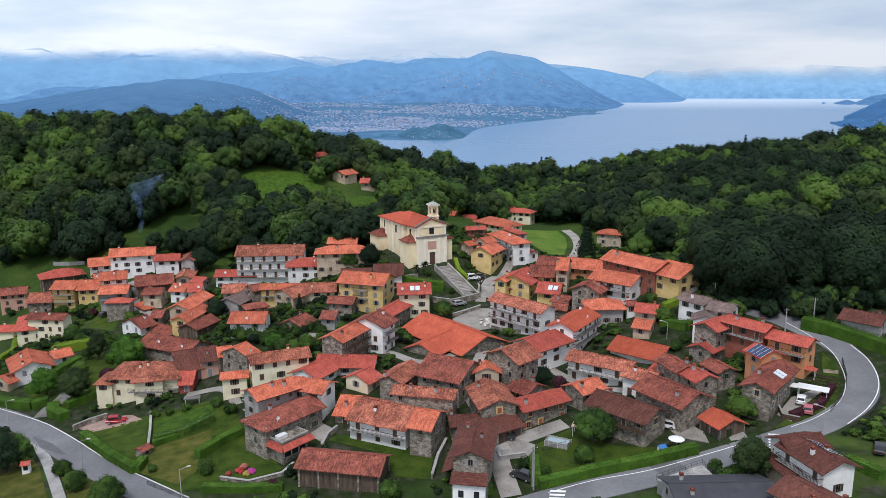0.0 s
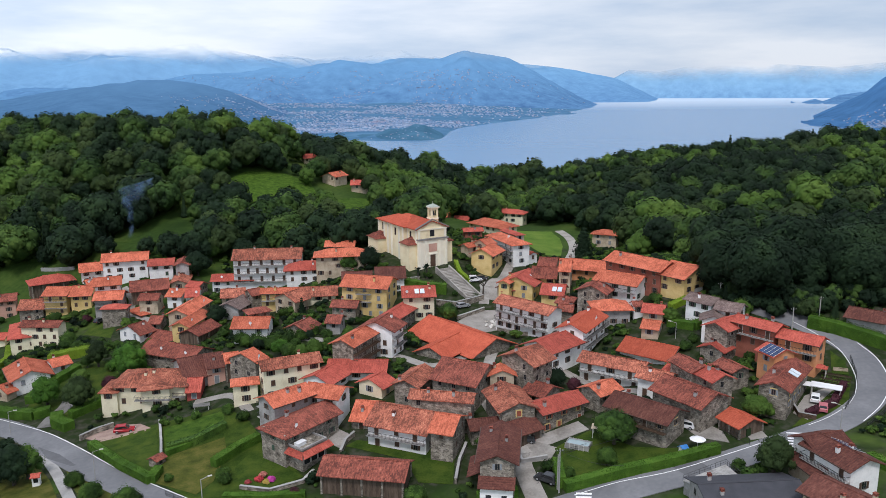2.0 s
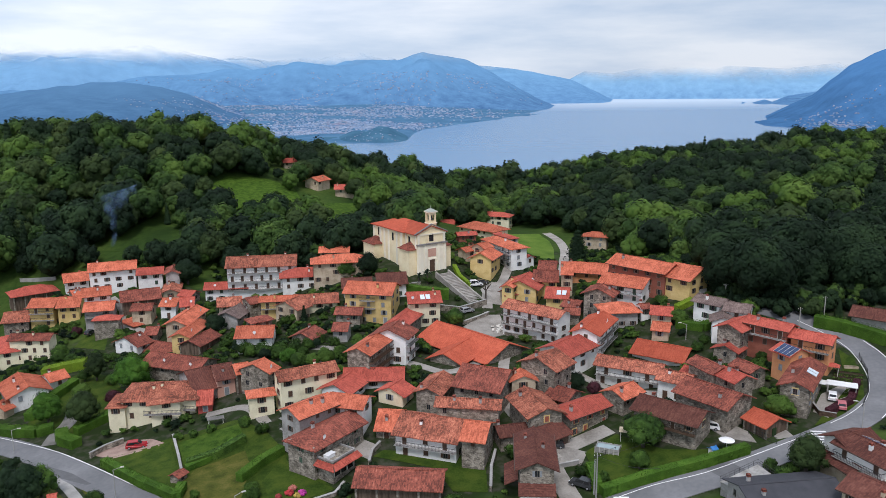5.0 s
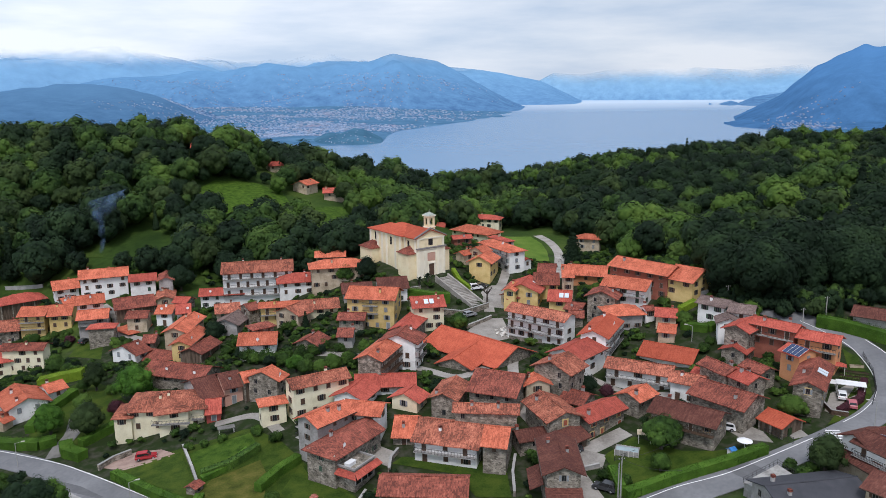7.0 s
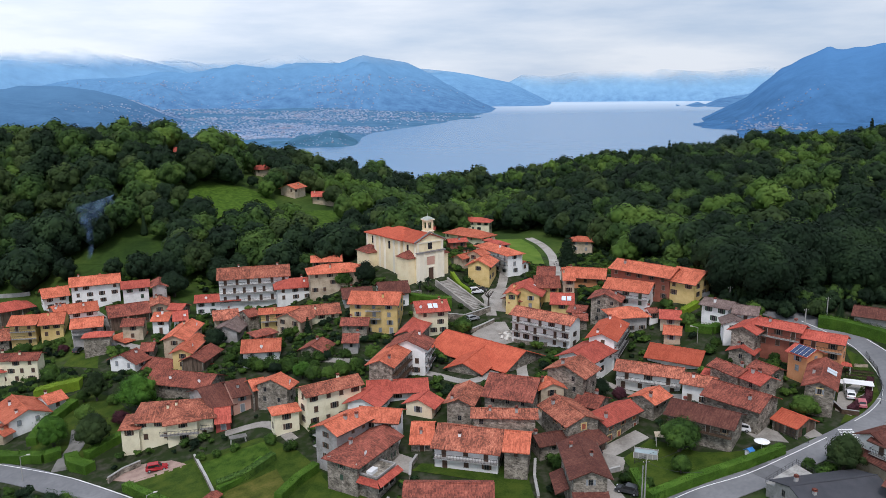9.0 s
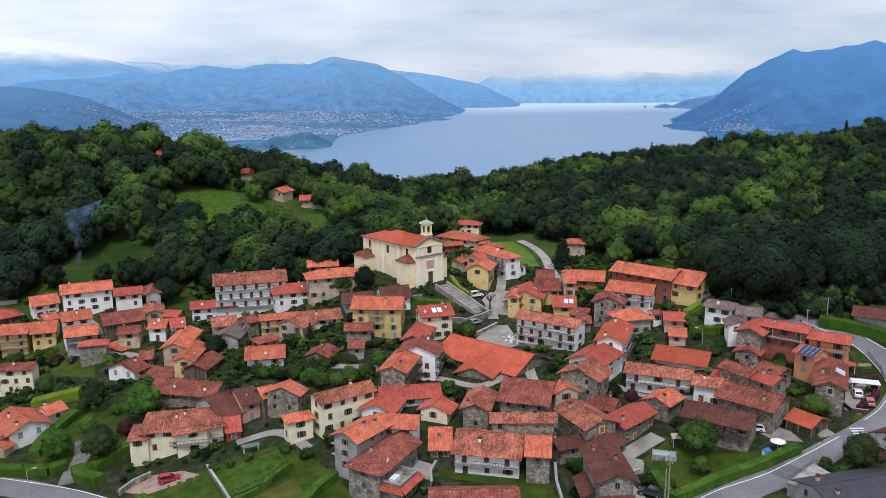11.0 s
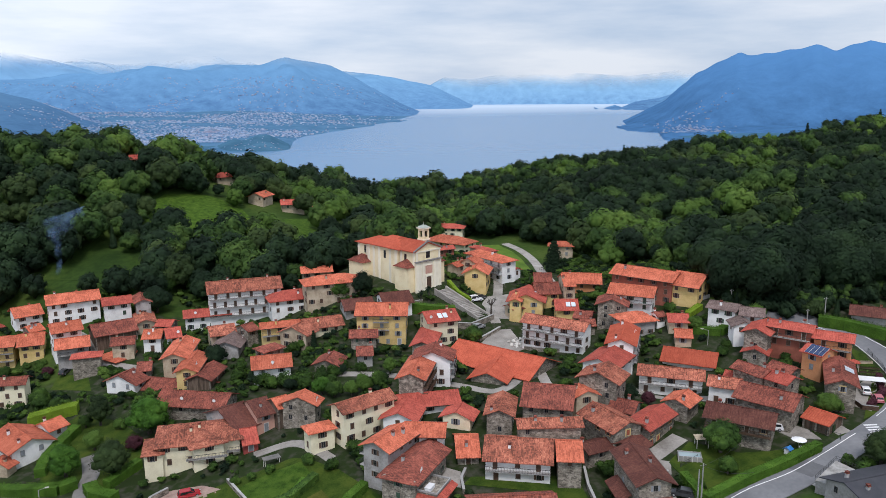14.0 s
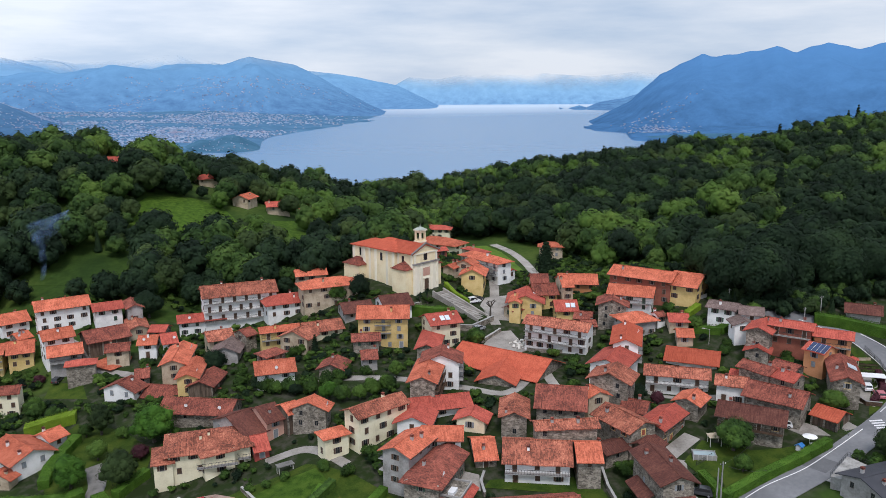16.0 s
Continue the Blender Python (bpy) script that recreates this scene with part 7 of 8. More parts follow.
wall_run([(9.78, 132.23), (10.11, 129.51), (14.80, 129.91)], 0.8, 0.3, CONCRETE, "garden_wall", "low pale concrete planter wall")
wall_run([(64.57, 140.84), (63.24, 133.86), (65.53, 131.94)], 1.0, 0.25, WOOD, "garden_wall", "dark boarded yard wall")
wall_run([(-153.84, 294.53), (-138.56, 288.33)], 1.2, 0.5, CONCRETE, "garden_wall", "long pale concrete terrace wall below the wood")
wall_run([(55.47, 200.08), (60.69, 192.21), (65.59, 191.74)], 0.9, 0.4, CONCRETE)
fence_run([(47.53, 130.80), (50.42, 125.94)], 1.4)
fence_run([(84.55, 154.67), (82.20, 147.99), (77.42, 140.20), (72.67, 134.92)], 1.1, "dark metal guard fence along the road")
fence_run([(72.56, 127.51), (78.52, 132.07), (84.62, 139.00)], 1.1, "dark metal guard fence along the road")
fence_run([(-54.25, 128.09), (-49.00, 124.38), (-43.95, 121.22)], 1.0, "thin wire garden fence along the road")
fence_run([(18.02, 130.85), (22.34, 131.89)], 1.0, "pale garden fence beside the pool")


def stairs(top, bottom, z_top, z_bottom, width, n=22):
    a, b = Vector((*top, z_top)), Vector((*bottom, z_bottom))
    t = empty("church_stairs", b.x, b.y, b.z)
    tagged(t, "broad pale stone stairs up to the church door", "stairs")
    d = Vector((a.x - b.x, a.y - b.y, 0))
    block((a.x + b.x) / 2, (a.y + b.y) / 2, math.degrees(math.atan2(d.y, d.x)), d.length / 2 + 1, width / 2 + 1)
    L = d.length
    d.normalize()
    rise = (a.z - b.z) / n
    for i in range(n):
        bm = bmesh.new()
        box(bm, L * i / n, L, -width / 2, width / 2, rise * i - 0.02, rise * (i + 1))
        st = part("step", bm, PAVING, t)
        st.rotation_euler = (0, 0, math.atan2(d.y, d.x))
    for s in (-1, 1):
        bm = bmesh.new()
        vs = []
        for u, z in ((-0.5, 0.6), (L + 0.3, a.z - b.z + 0.8)):
            for w in (-0.25, 0.25):
                for zz in (-3.0 if u < 0 else -3.0, z):
                    vs.append(bm.verts.new((u, s * (width / 2 + 0.25) + w, zz)))
        for f in ((0, 1, 3, 2), (4, 6, 7, 5), (0, 4, 5, 1), (2, 3, 7, 6), (1, 5, 7, 3)):
            bm.faces.new([vs[k] for k in f])
        bl = part("balustrade", bm, PAVING, t)
        bl.rotation_euler = (0, 0, math.atan2(d.y, d.x))
    return t


stairs((-0.65, 233.84), (7.70, 218.94), ground(-0.65, 233.84) + 1.0, ground(7.70, 218.94) - 0.1, 4.2)


# ---- poles, lamps, cables ----
def pole(x, y, h, label="grey concrete utility pole", arms=1):
    t = empty("utility_pole", x, y, ground(x, y))
    tagged(t, label, "pole")
    bm = bmesh.new()
    tube(bm, (0, 0, -0.5), (0, 0, h), 0.16, 0.10, 8)
    part("mast", bm, CONCRETE, t)
    if arms:
        part("crossarm", boxes((-0.6, 0.6, -0.05, 0.05, h - 0.5, h - 0.4)), IRON, t)
        for u in (-0.5, 0.0, 0.5):
            bm = bmesh.new()
            tube(bm, (u, 0, h - 0.4), (u, 0, h - 0.22), 0.05, 0.04, 6)
            part("insulator", bm, WHITE, t)
    return t


def street_lamp(x, y, h, rot, label="grey metal street lamp beside the road"):
    t = empty("street_lamp", x, y, ground(x, y), rot)
    tagged(t, label, "street lamp")
    bm = bmesh.new()
    tube(bm, (0, 0, -0.4), (0, 0, h), 0.09, 0.06, 8)
    part("mast", bm, CONCRETE, t)
    bm = bmesh.new()
    tube(bm, (0, 0, h - 0.05), (1.3, 0, h + 0.25), 0.045, 0.04, 6)
    part("arm", bm, CONCRETE, t)
    part("lamp_head", boxes((1.2, 1.9, -0.14, 0.14, h + 0.18, h + 0.32)), FRAME, t)


def cable(p, q, sag):
    p, q = Vector(p), Vector(q)
    t = empty("cable", p.x, p.y, p.z)
    tagged(t, "thin dark overhead power cable", "cable")
    bm, n = bmesh.new(), 10
    pts = [p.lerp(q, i / n) - p - Vector((0, 0, sag * 4 * (i / n) * (1 - i / n))) for i in range(n + 1)]
    for a, b in zip(pts, pts[1:]):
        tube(bm, a, b, 0.022, n=5)
    part("wire", bm, IRON, t)


pole(15.12, 119.84, 8.2)
pole(80.71, 180.54, 6.5)
pole(85.52, 170.44, 6.0)
pole(78.18, 168.31, 5.5)
pole(67.48, 184.75, 5.0)
pole(15.03, 120.78, 6.5, "short grey utility pole", 0)
street_lamp(-70.86, 137.97, 6.0, 20)
street_lamp(-101.79, 166.66, 5.5, 10)
street_lamp(-45.88, 121.69, 6.0, 30)
street_lamp(67.42, 127.04, 5.0, 150)
street_lamp(52.62, 173.11, 4.0, 150)
PX, PY = 15.12, 119.84
PZ = ground(PX, PY) + 7.8
cable((PX, PY, PZ), (10.51, 115.52, ground(10.51, 115.52) + 5), 0.8)
cable((PX, PY, PZ), (26.40, 120.47, ground(26.40, 120.47) + 3), 0.8)
cable((PX, PY, PZ), (32.30, 129.66, ground(32.30, 129.66) + 4), 0.8)
cable((85.52, 170.44, ground(85.52, 170.44) + 5.7), (80.71, 180.54, ground(80.71, 180.54) + 6.2), 0.6)


# ---- vehicles ----
CAR_PAINT = {
    "red": material("red_car_paint", [(0.30, 0.015, 0.02), (0.36, 0.02, 0.03)], 1.0, 0.25, 0.0),
    "white": material("white_car_paint", [(0.72, 0.73, 0.74), (0.78, 0.78, 0.79)], 1.0, 0.25, 0.0),
    "dark": material("dark_grey_car_paint", [(0.03, 0.032, 0.036), (0.045, 0.048, 0.052)], 1.0, 0.25, 0.0),
    "pink": material("faded_red_car_paint", [(0.42, 0.11, 0.13), (0.48, 0.15, 0.17)], 1.0, 0.4, 0.0),
    "silver": material("silver_car_paint", [(0.33, 0.34, 0.36), (0.40, 0.41, 0.43)], 1.0, 0.3, 0.0, metal=0.3),
}
RUBBER = material("black_tyre_rubber", [(0.015, 0.015, 0.016), (0.025, 0.025, 0.026)], 2.0, 0.8, 0.0)
LAMP_RED = material("red_tail_lamp", [(0.30, 0.01, 0.01), (0.35, 0.015, 0.015)], 1.0, 0.3, 0.0)


def car(x, y, rot, paint, label, length=4.2, high=1.5, lift=0.12):
    t = empty("car", x, y, ground(x, y) + lift, rot)
    tagged(t, label, "car")
    L, W = length / 2, 0.86
    side = [(-L, 0.32), (-L, 0.78), (-L + 0.12, 0.95), (-L + 0.35, high - 0.12), (-L + 0.75, high), (L * 0.12, high), (L * 0.48, 0.98), (L - 0.25, 0.84), (L, 0.62), (L, 0.32)]
    bm = bmesh.new()
    rows = []
    for w, k in ((-W, 0.0), (-W * 0.86, 1.0), (W * 0.86, 1.0), (W, 0.0)):
        rows.append([bm.verts.new((u, w if z < 0.9 or k else w * 0.86, z if k or z < 0.9 else z - 0.06)) for u, z in side])
    n = len(side)
    for a, b in zip(rows, rows[1:]):
        for i in range(n):
            bm.faces.new((a[i], a[(i + 1) % n], b[(i + 1) % n], b[i]))
    bm.faces.new(rows[0])
    bm.faces.new(rows[-1][::-1])
    body = part("body", bm, CAR_PAINT[paint], t)
    bm = bmesh.new()
    for s in (-1, 1):
        y0 = s * W * 0.87
        vs = [bm.verts.new((u, y0 + s * d, z)) for d in (0.0, 0.03) for u, z in ((-L + 0.45, 0.98), (-L + 0.55, high - 0.14), (L * 0.10, high - 0.12), (L * 0.40, 0.98))]
        for f in ((0, 1, 2, 3), (4, 7, 6, 5), (0, 4, 5, 1), (1, 5, 6, 2), (2, 6, 7, 3), (3, 7, 4, 0)):
            bm.faces.new([vs[k] for k in f])
    part("side_window", bm, GLASS, t)
    for nm, u0, u1 in (("windscreen", L * 0.46, L * 0.15), ("rear_window", -L + 0.14, -L + 0.34)):
        bm = bmesh.new()
        d = 0.03 if u0 > 0 else -0.03
        vs = [bm.verts.new((u + e, w, z + abs(e))) for e in (0.0, d) for u, w, z in ((u0, -W * 0.75, 1.0), (u0, W * 0.75, 1.0), (u1, W * 0.7, high - 0.08), (u1, -W * 0.7, high - 0.08))]
        for f in ((0, 1, 2, 3), (4, 7, 6, 5), (0, 4, 5, 1), (1, 5, 6, 2), (2, 6, 7, 3), (3, 7, 4, 0)):
            bm.faces.new([vs[k] for k in f])
        part(nm, bm, GLASS, t)
    for s in (-1, 1):
        part("tail_light", boxes((-L - 0.02, -L + 0.05, s * 0.6 - 0.14, s * 0.6 + 0.14, 0.66, 0.8)), LAMP_RED, t)
        part("headlight", boxes((L - 0.1, L + 0.01, s * 0.58 - 0.16, s * 0.58 + 0.16, 0.58, 0.7)), SKYLIGHT, t)
        for u in (-L + 0.75, L - 0.8):
            bm = bmesh.new()
            tube(bm, (u, s * (W - 0.18), 0.32), (u, s * (W + 0.02), 0.32), 0.32, n=16)
            wh = part("wheel", bm, RUBBER, t)
            bm = bmesh.new()
            tube(bm, (u, s * (W + 0.0), 0.32), (u, s * (W + 0.035), 0.32), 0.19, n=12)
            part("rim", bm, CAR_PAINT["silver"], wh)
    return t


car(-73.51, 160.25, 10, "red", "dark red car parked on a villa driveway", 4.4, 1.6)
car(41.59, 134.66, 150, "white", "white car parked beside a stone house", 4.1, 1.6)
car(13.53, 123.32, 140, "dark", "dark grey estate car parked in a lane", 4.3, 1.6)
car(11.44, 136.05, 170, "dark", "dark car under a brown carport", 4.2, 1.5)
car(69.30, 139.64, 60, "white", "white car under a white carport", 4.0, 1.5)
car(68.76, 135.61, 60, "pink", "faded red car in a fenced yard", 4.0, 1.45)
car(73.14, 119.28, 60, "dark", "dark blue-grey car beside a hedge", 4.2, 1.6)
car(4.39, 212.40, 25, "silver", "silver car parked below the stone wall", 4.1, 1.5)
car(9.08, 228.86, 10, "white", "white van parked on the piazza", 4.4, 1.9)
car(11.28, 231.45, 20, "dark", "dark car parked on the piazza", 4.1, 1.5)
car(-109.35, 237.53, 70, "dark", "dark car parked between houses", 4.0, 1.5)


# ---- garden things ----
def parasol(x, y):
    t = empty("parasol", x, y, ground(x, y))
    tagged(t, "open white garden parasol on a lawn", "parasol")
    bm = bmesh.new()
    tube(bm, (0, 0, -0.1), (0, 0, 2.5), 0.04, n=8)
    part("pole", bm, FRAME, t)
    bm = bmesh.new()
    tube(bm, (0, 0, 2.1), (0, 0, 2.65), 1.45, 0.05, 10)
    part("canopy", bm, WHITE, t)
    tb = empty("garden_table", x + 0.3, y - 0.6, ground(x, y))
    tagged(tb, "small round white garden table", "table")
    bm = bmesh.new()
    tube(bm, (0, 0, 0.7), (0, 0, 0.75), 0.6, n=14)
    part("tabletop", bm, WHITE, tb)
    bm = bmesh.new()
    tube(bm, (0, 0, -0.1), (0, 0, 0.7), 0.05, n=6)
    part("leg", bm, WHITE, tb)


parasol(41.27, 126.66)
POOLW = material("pool_water", [(0.25, 0.34, 0.36), (0.34, 0.42, 0.44)], 0.5, 0.08, 0.05)


def pool(x, y, rot, lx, ly, h):
    t = empty("pool", x, y, ground(x, y), rot)
    tagged(t, "grey framed above-ground pool on a lawn", "pool")
    bm = boxes((-lx, lx, -ly, -ly + 0.12, -0.3, h), (-lx, lx, ly - 0.12, ly, -0.3, h), (-lx, -lx + 0.12, -ly, ly, -0.3, h), (lx - 0.12, lx, -ly, ly, -0.3, h))
    part("liner", bm, CONCRETE, t)
    part("water_surface", boxes((-lx + 0.12, lx - 0.12, -ly + 0.12, ly - 0.12, h - 0.4, h - 0.22)), POOLW, t)
    for i in range(6):
        u = -lx + 2 * lx * i / 5
        for s in (-1, 1):
            part("strut", boxes((u - 0.05, u + 0.05, s * (ly + 0.08) - 0.05, s * (ly + 0.08) + 0.05, -0.3, h)), FRAME, t)
    return t


pool(21.09, 132.60, -28, 2.2, 1.2, 1.0)


def gazebo(x, y, rot, w, h, mat, label, name="gazebo", flat=False):
    t = empty(name, x, y, ground(x, y), rot)
    tagged(t, label, name)
    for sx in (-1, 1):
        for sy in (-1, 1):
            part("post", boxes((sx * w[0] - 0.06, sx * w[0] + 0.06, sy * w[1] - 0.06, sy * w[1] + 0.06, -0.4, h)), FRAME, t)
    if flat:
        part("canopy", boxes((-w[0] - 0.3, w[0] + 0.3, -w[1] - 0.3, w[1] + 0.3, h, h + 0.14)), mat, t)
    else:
        r = part("canopy", roof_mesh(2 * w[0] + 0.6, w[1] + 0.3, 0.7, w[1] + 0.3, 0.0, random.Random(1), 0.06), mat, t)
        r.location.z = h
    return t


gazebo(25.54, 135.28, -20, (1.1, 0.9), 2.0, WALL["t"], "small beige roofed garden shelter")
gazebo(68.6, 143.2, -32, (1.5, 0.9), 2.1, WHITE, "white flat-roofed metal carport", "carport", True)
gazebo(71.9, 140.7, -32, (2.5, 1.1), 2.3, WHITE, "large white flat-roofed carport", "carport", True)


SOIL = material("dark_garden_soil", [(0.030, 0.022, 0.015), (0.058, 0.042, 0.028)], 0.8, 0.95, 0.3, 6.0)


def vegetable_bed(x, y, rot, length, rows):
    """Ridged soil with lines of low green plants."""
    t = empty("vegetable_bed", x, y, ground(x, y), rot)
    tagged(t, "dug garden bed with rows of low green vegetables", "garden bed")
    rnd = np.random.default_rng(int(abs(x * 7 + y)))
    c, q = math.cos(radians(rot)), math.sin(radians(rot))
    for k in range(rows):
        v = (k - (rows - 1) / 2) * 0.75
        bm = bmesh.new()
        rim = []
        for i in range(9):
            u = -length / 2 + length * i / 8
            z = ground(x + u * c - v * q, y + u * q + v * c) - t.location.z + 0.12
            rim.append([bm.verts.new((u, v + d, z + h)) for d, h in ((-0.34, -0.25), (-0.2, 0.12), (0.2, 0.12), (0.34, -0.25))])
        for a, b in zip(rim, rim[1:]):
            for i in range(3):
                bm.faces.new((a[i], b[i], b[i + 1], a[i + 1]))
        part("ridge", bm, SOIL, t)
        n = int(length / 0.45)
        cs = [(-length / 2 + length * (i + 0.5) / n, v, ground(x + (-length / 2 + length * (i + 0.5) / n) * c - v * q, y + (-length / 2 + length * (i + 0.5) / n) * q + v * c) - t.location.z + 0.32) for i in range(n)]
        if k % 3 != 2:
            soup("foliage", leaf_cloud(cs, rnd.uniform(0.14, 0.26, n), 16, 0.11, rnd), [], LEAF_L if k % 2 else LEAF_M, t)


vegetable_bed(77.4, 147.2, -35, 5.6, 7)
planter = empty("planter_box", 80.2, 150.6, ground(80.2, 150.6), -20)
tagged(planter, "long pale wooden planter box on the lawn", "planter")
part("trough", boxes((-1.4, 1.4, -0.35, -0.27, 0.05, 0.6), (-1.4, 1.4, 0.27, 0.35, 0.05, 0.6), (-1.4, -1.32, -0.27, 0.27, 0.05, 0.6), (1.32, 1.4, -0.27, 0.27, 0.05, 0.6)), WALL["t"], planter)
part("soil", boxes((-1.32, 1.32, -0.27, 0.27, 0.05, 0.5)), SOIL, planter)
gazebo(-57.2, 163.0, 15, (1.5, 0.6), 1.5, GRAVEL, "low garden lean-to with a grey sheet roof", "garden_shelter", True)
gazebo(75.2, 149.4, -35, (1.1, 0.8), 2.0, ROOF["r"], "small garden shelter with a red tiled roof")


def shrine(x, y, rot):
    t = empty("wayside_shrine", x, y, ground(x, y), rot)
    tagged(t, "small white wayside shrine with a red tiled roof", "shrine")
    part("body", boxes((-0.7, 0.7, -0.6, 0.6, -0.6, 2.3)), WALL["w"], t)
    part("niche", boxes((-0.4, 0.4, -0.63, -0.58, 0.9, 1.9)), GLASS, t)
    r = part("roof", roof_mesh(1.8, 1.1, 0.5, 0, 0.0, random.Random(2), 0.1), ROOF["r"], t)
    r.location.z = 2.15


shrine(-82.89, 139.63, 15)


def brick_oven(x, y, rot):
    t = empty("garden_oven", x, y, ground(x, y), rot)
    tagged(t, "small stone garden oven with a tiled top", "oven")
    part("body", boxes((-1.2, 1.2, -1.0, 1.0, -0.4, 1.4)), WALL["s"], t)
    part("mouth", boxes((-0.35, 0.35, -1.03, -0.98, 0.4, 1.0)), GLASS, t)
    r = part("roof", roof_mesh(2.9, 1.4, 0.6, 0, 0.02, random.Random(2), 0.1), ROOF["m"], t)
    r.location.z = 1.35


brick_oven(-60.16, 141.55, 60)


def rubble(x, y, count, spread, seed):
    rnd = random.Random(seed)
    verts, faces = [], []
    for _ in range(count):
        u, v = x + rnd.gauss(0, spread), y + rnd.gauss(0, spread * 0.7)
        z, s = ground(u, v) + 0.05, rnd.uniform(0.15, 0.5)
        m = pose(u, v, z + rnd.uniform(0, 0.5), rnd.uniform(0, 60), rnd.uniform(0, 60), rnd.uniform(0, 360))
        k = len(verts)
        verts += [tuple(m @ Vector((a * s, b * s * 0.7, c * s * 0.5))) for a in (-1, 1) for b in (-1, 1) for c in (-1, 1)]
        faces += [tuple(k + q for q in f) for f in ((0, 1, 3, 2), (4, 6, 7, 5), (0, 4, 5, 1), (2, 3, 7, 6), (0, 2, 6, 4), (1, 5, 7, 3))]
    tagged(mesh_object("rubble_heap", verts, faces, FRAME), "heap of pale rubble and boards on rough grass", "rubble", kind="stuff")


rubble(13.47, 201.93, 90, 1.6, 4)


def flat_garage(corners, z, label):
    """A low garage with a walkable flat roof and a thin rail."""
    cx, cy = sum(p[0] for p in corners) / 4, sum(p[1] for p in corners) / 4
    t = empty("garage", cx, cy, ground(cx, cy))
    tagged(t, label, "garage")
    o = t.location
    rel = [(x - o.x, y - o.y) for x, y in corners]
    for name, grow, z0, z1, mat in (("wall", 0.96, -1.5, z - o.z - 0.2, WALL["g"]), ("roof_slab", 1.0, z - o.z - 0.2, z - o.z, PALE_SLAB)):
        bm = bmesh.new()
        a = [bm.verts.new((x * grow, y * grow, z0)) for x, y in rel]
        b = [bm.verts.new((x * grow, y * grow, z1)) for x, y in rel]
        bm.faces.new(a[::-1])
        bm.faces.new(b)
        for i in range(4):
            bm.faces.new((a[i], a[(i + 1) % 4], b[(i + 1) % 4], b[i]))
        part(name, bm, mat, t)
    bm = bmesh.new()
    for (xa, ya), (xb, yb) in zip(rel[:2], rel[1:3]):
        for h in (0.5, 0.95):
            tube(bm, (xa, ya, z - o.z + h), (xb, yb, z - o.z + h), 0.03, n=5)
        n = 8
        for i in range(n + 1):
            x, y = xa + (xb - xa) * i / n, ya + (yb - ya) * i / n
            tube(bm, (x, y, z - o.z), (x, y, z - o.z + 0.95), 0.03, n=5)
    part("railing", bm, IRON, t)


PALE_SLAB = material("stained_pale_slab", [(0.20, 0.195, 0.185), (0.38, 0.37, 0.35), (0.50, 0.49, 0.47)], 0.5, 0.9, 0.15, 3.0)
flat_garage([(34.5, 114.6), (43.6, 119.6), (44.4, 115.3), (36.9, 111.0)], -1.0, "low garage with a stained pale flat roof terrace")


def playhouse(x, y, rot):
    t = empty("playhouse", x, y, ground(x, y) + 0.1, rot)
    tagged(t, "small blue and white plastic playhouse on a lawn", "playhouse")
    part("wall", boxes((-0.6, 0.6, -0.5, 0.5, 0.0, 1.0)), WHITE, t)
    r = part("roof", roof_mesh(1.5, 0.75, 0.5, 0, 0.0, random.Random(3), 0.08), BLUE, t, "blue plastic roof")
    r.location.z = 1.0
    part("door", boxes((-0.2, 0.2, -0.53, -0.5, 0.0, 0.75)), BLUE, t)


BLUE = material("blue_plastic", [(0.03, 0.16, 0.42), (0.04, 0.2, 0.5)], 1.0, 0.4, 0.0)
playhouse(38.6, 126.3, 20)


def barrel(x, y):
    t = empty("water_barrel", x, y, ground(x, y))
    tagged(t, "blue plastic water barrel in a garden", "barrel")
    bm = bmesh.new()
    tube(bm, (0, 0, -0.1), (0, 0, 0.5), 0.36, 0.42, 12)
    tube(bm, (0, 0, 0.5), (0, 0, 1.05), 0.42, 0.36, 12)
    part("drum", bm, BLUE, t)
    bm = bmesh.new()
    tube(bm, (0, 0, 1.05), (0, 0, 1.1), 0.38, n=12)
    part("lid", bm, BLUE, t)


barrel(10.72, 183.17)


def flowers(x, y, r, col, label):
    m = material("flower_petals", [tuple(0.6 * c for c in col), col], 3.0, 0.7, 0.0, island=0.5)
    bush(x, y, r, r * 1.1, m, label)


flowers(-38.10, 130.56, 0.8, (0.55, 0.05, 0.06), "red flowering bush in a bed")
flowers(-37.60, 131.96, 0.8, (0.45, 0.16, 0.12), "salmon flowering bush in a bed")
flowers(-36.59, 129.57, 0.7, (0.42, 0.30, 0.06), "yellow-green flowering bush in a bed")
flowers(-35.69, 130.17, 0.8, (0.55, 0.06, 0.35), "magenta flowering bush in a bed")
flowers(-39.93, 129.95, 0.6, (0.35, 0.05, 0.05), "dark red flowering bush in a bed")


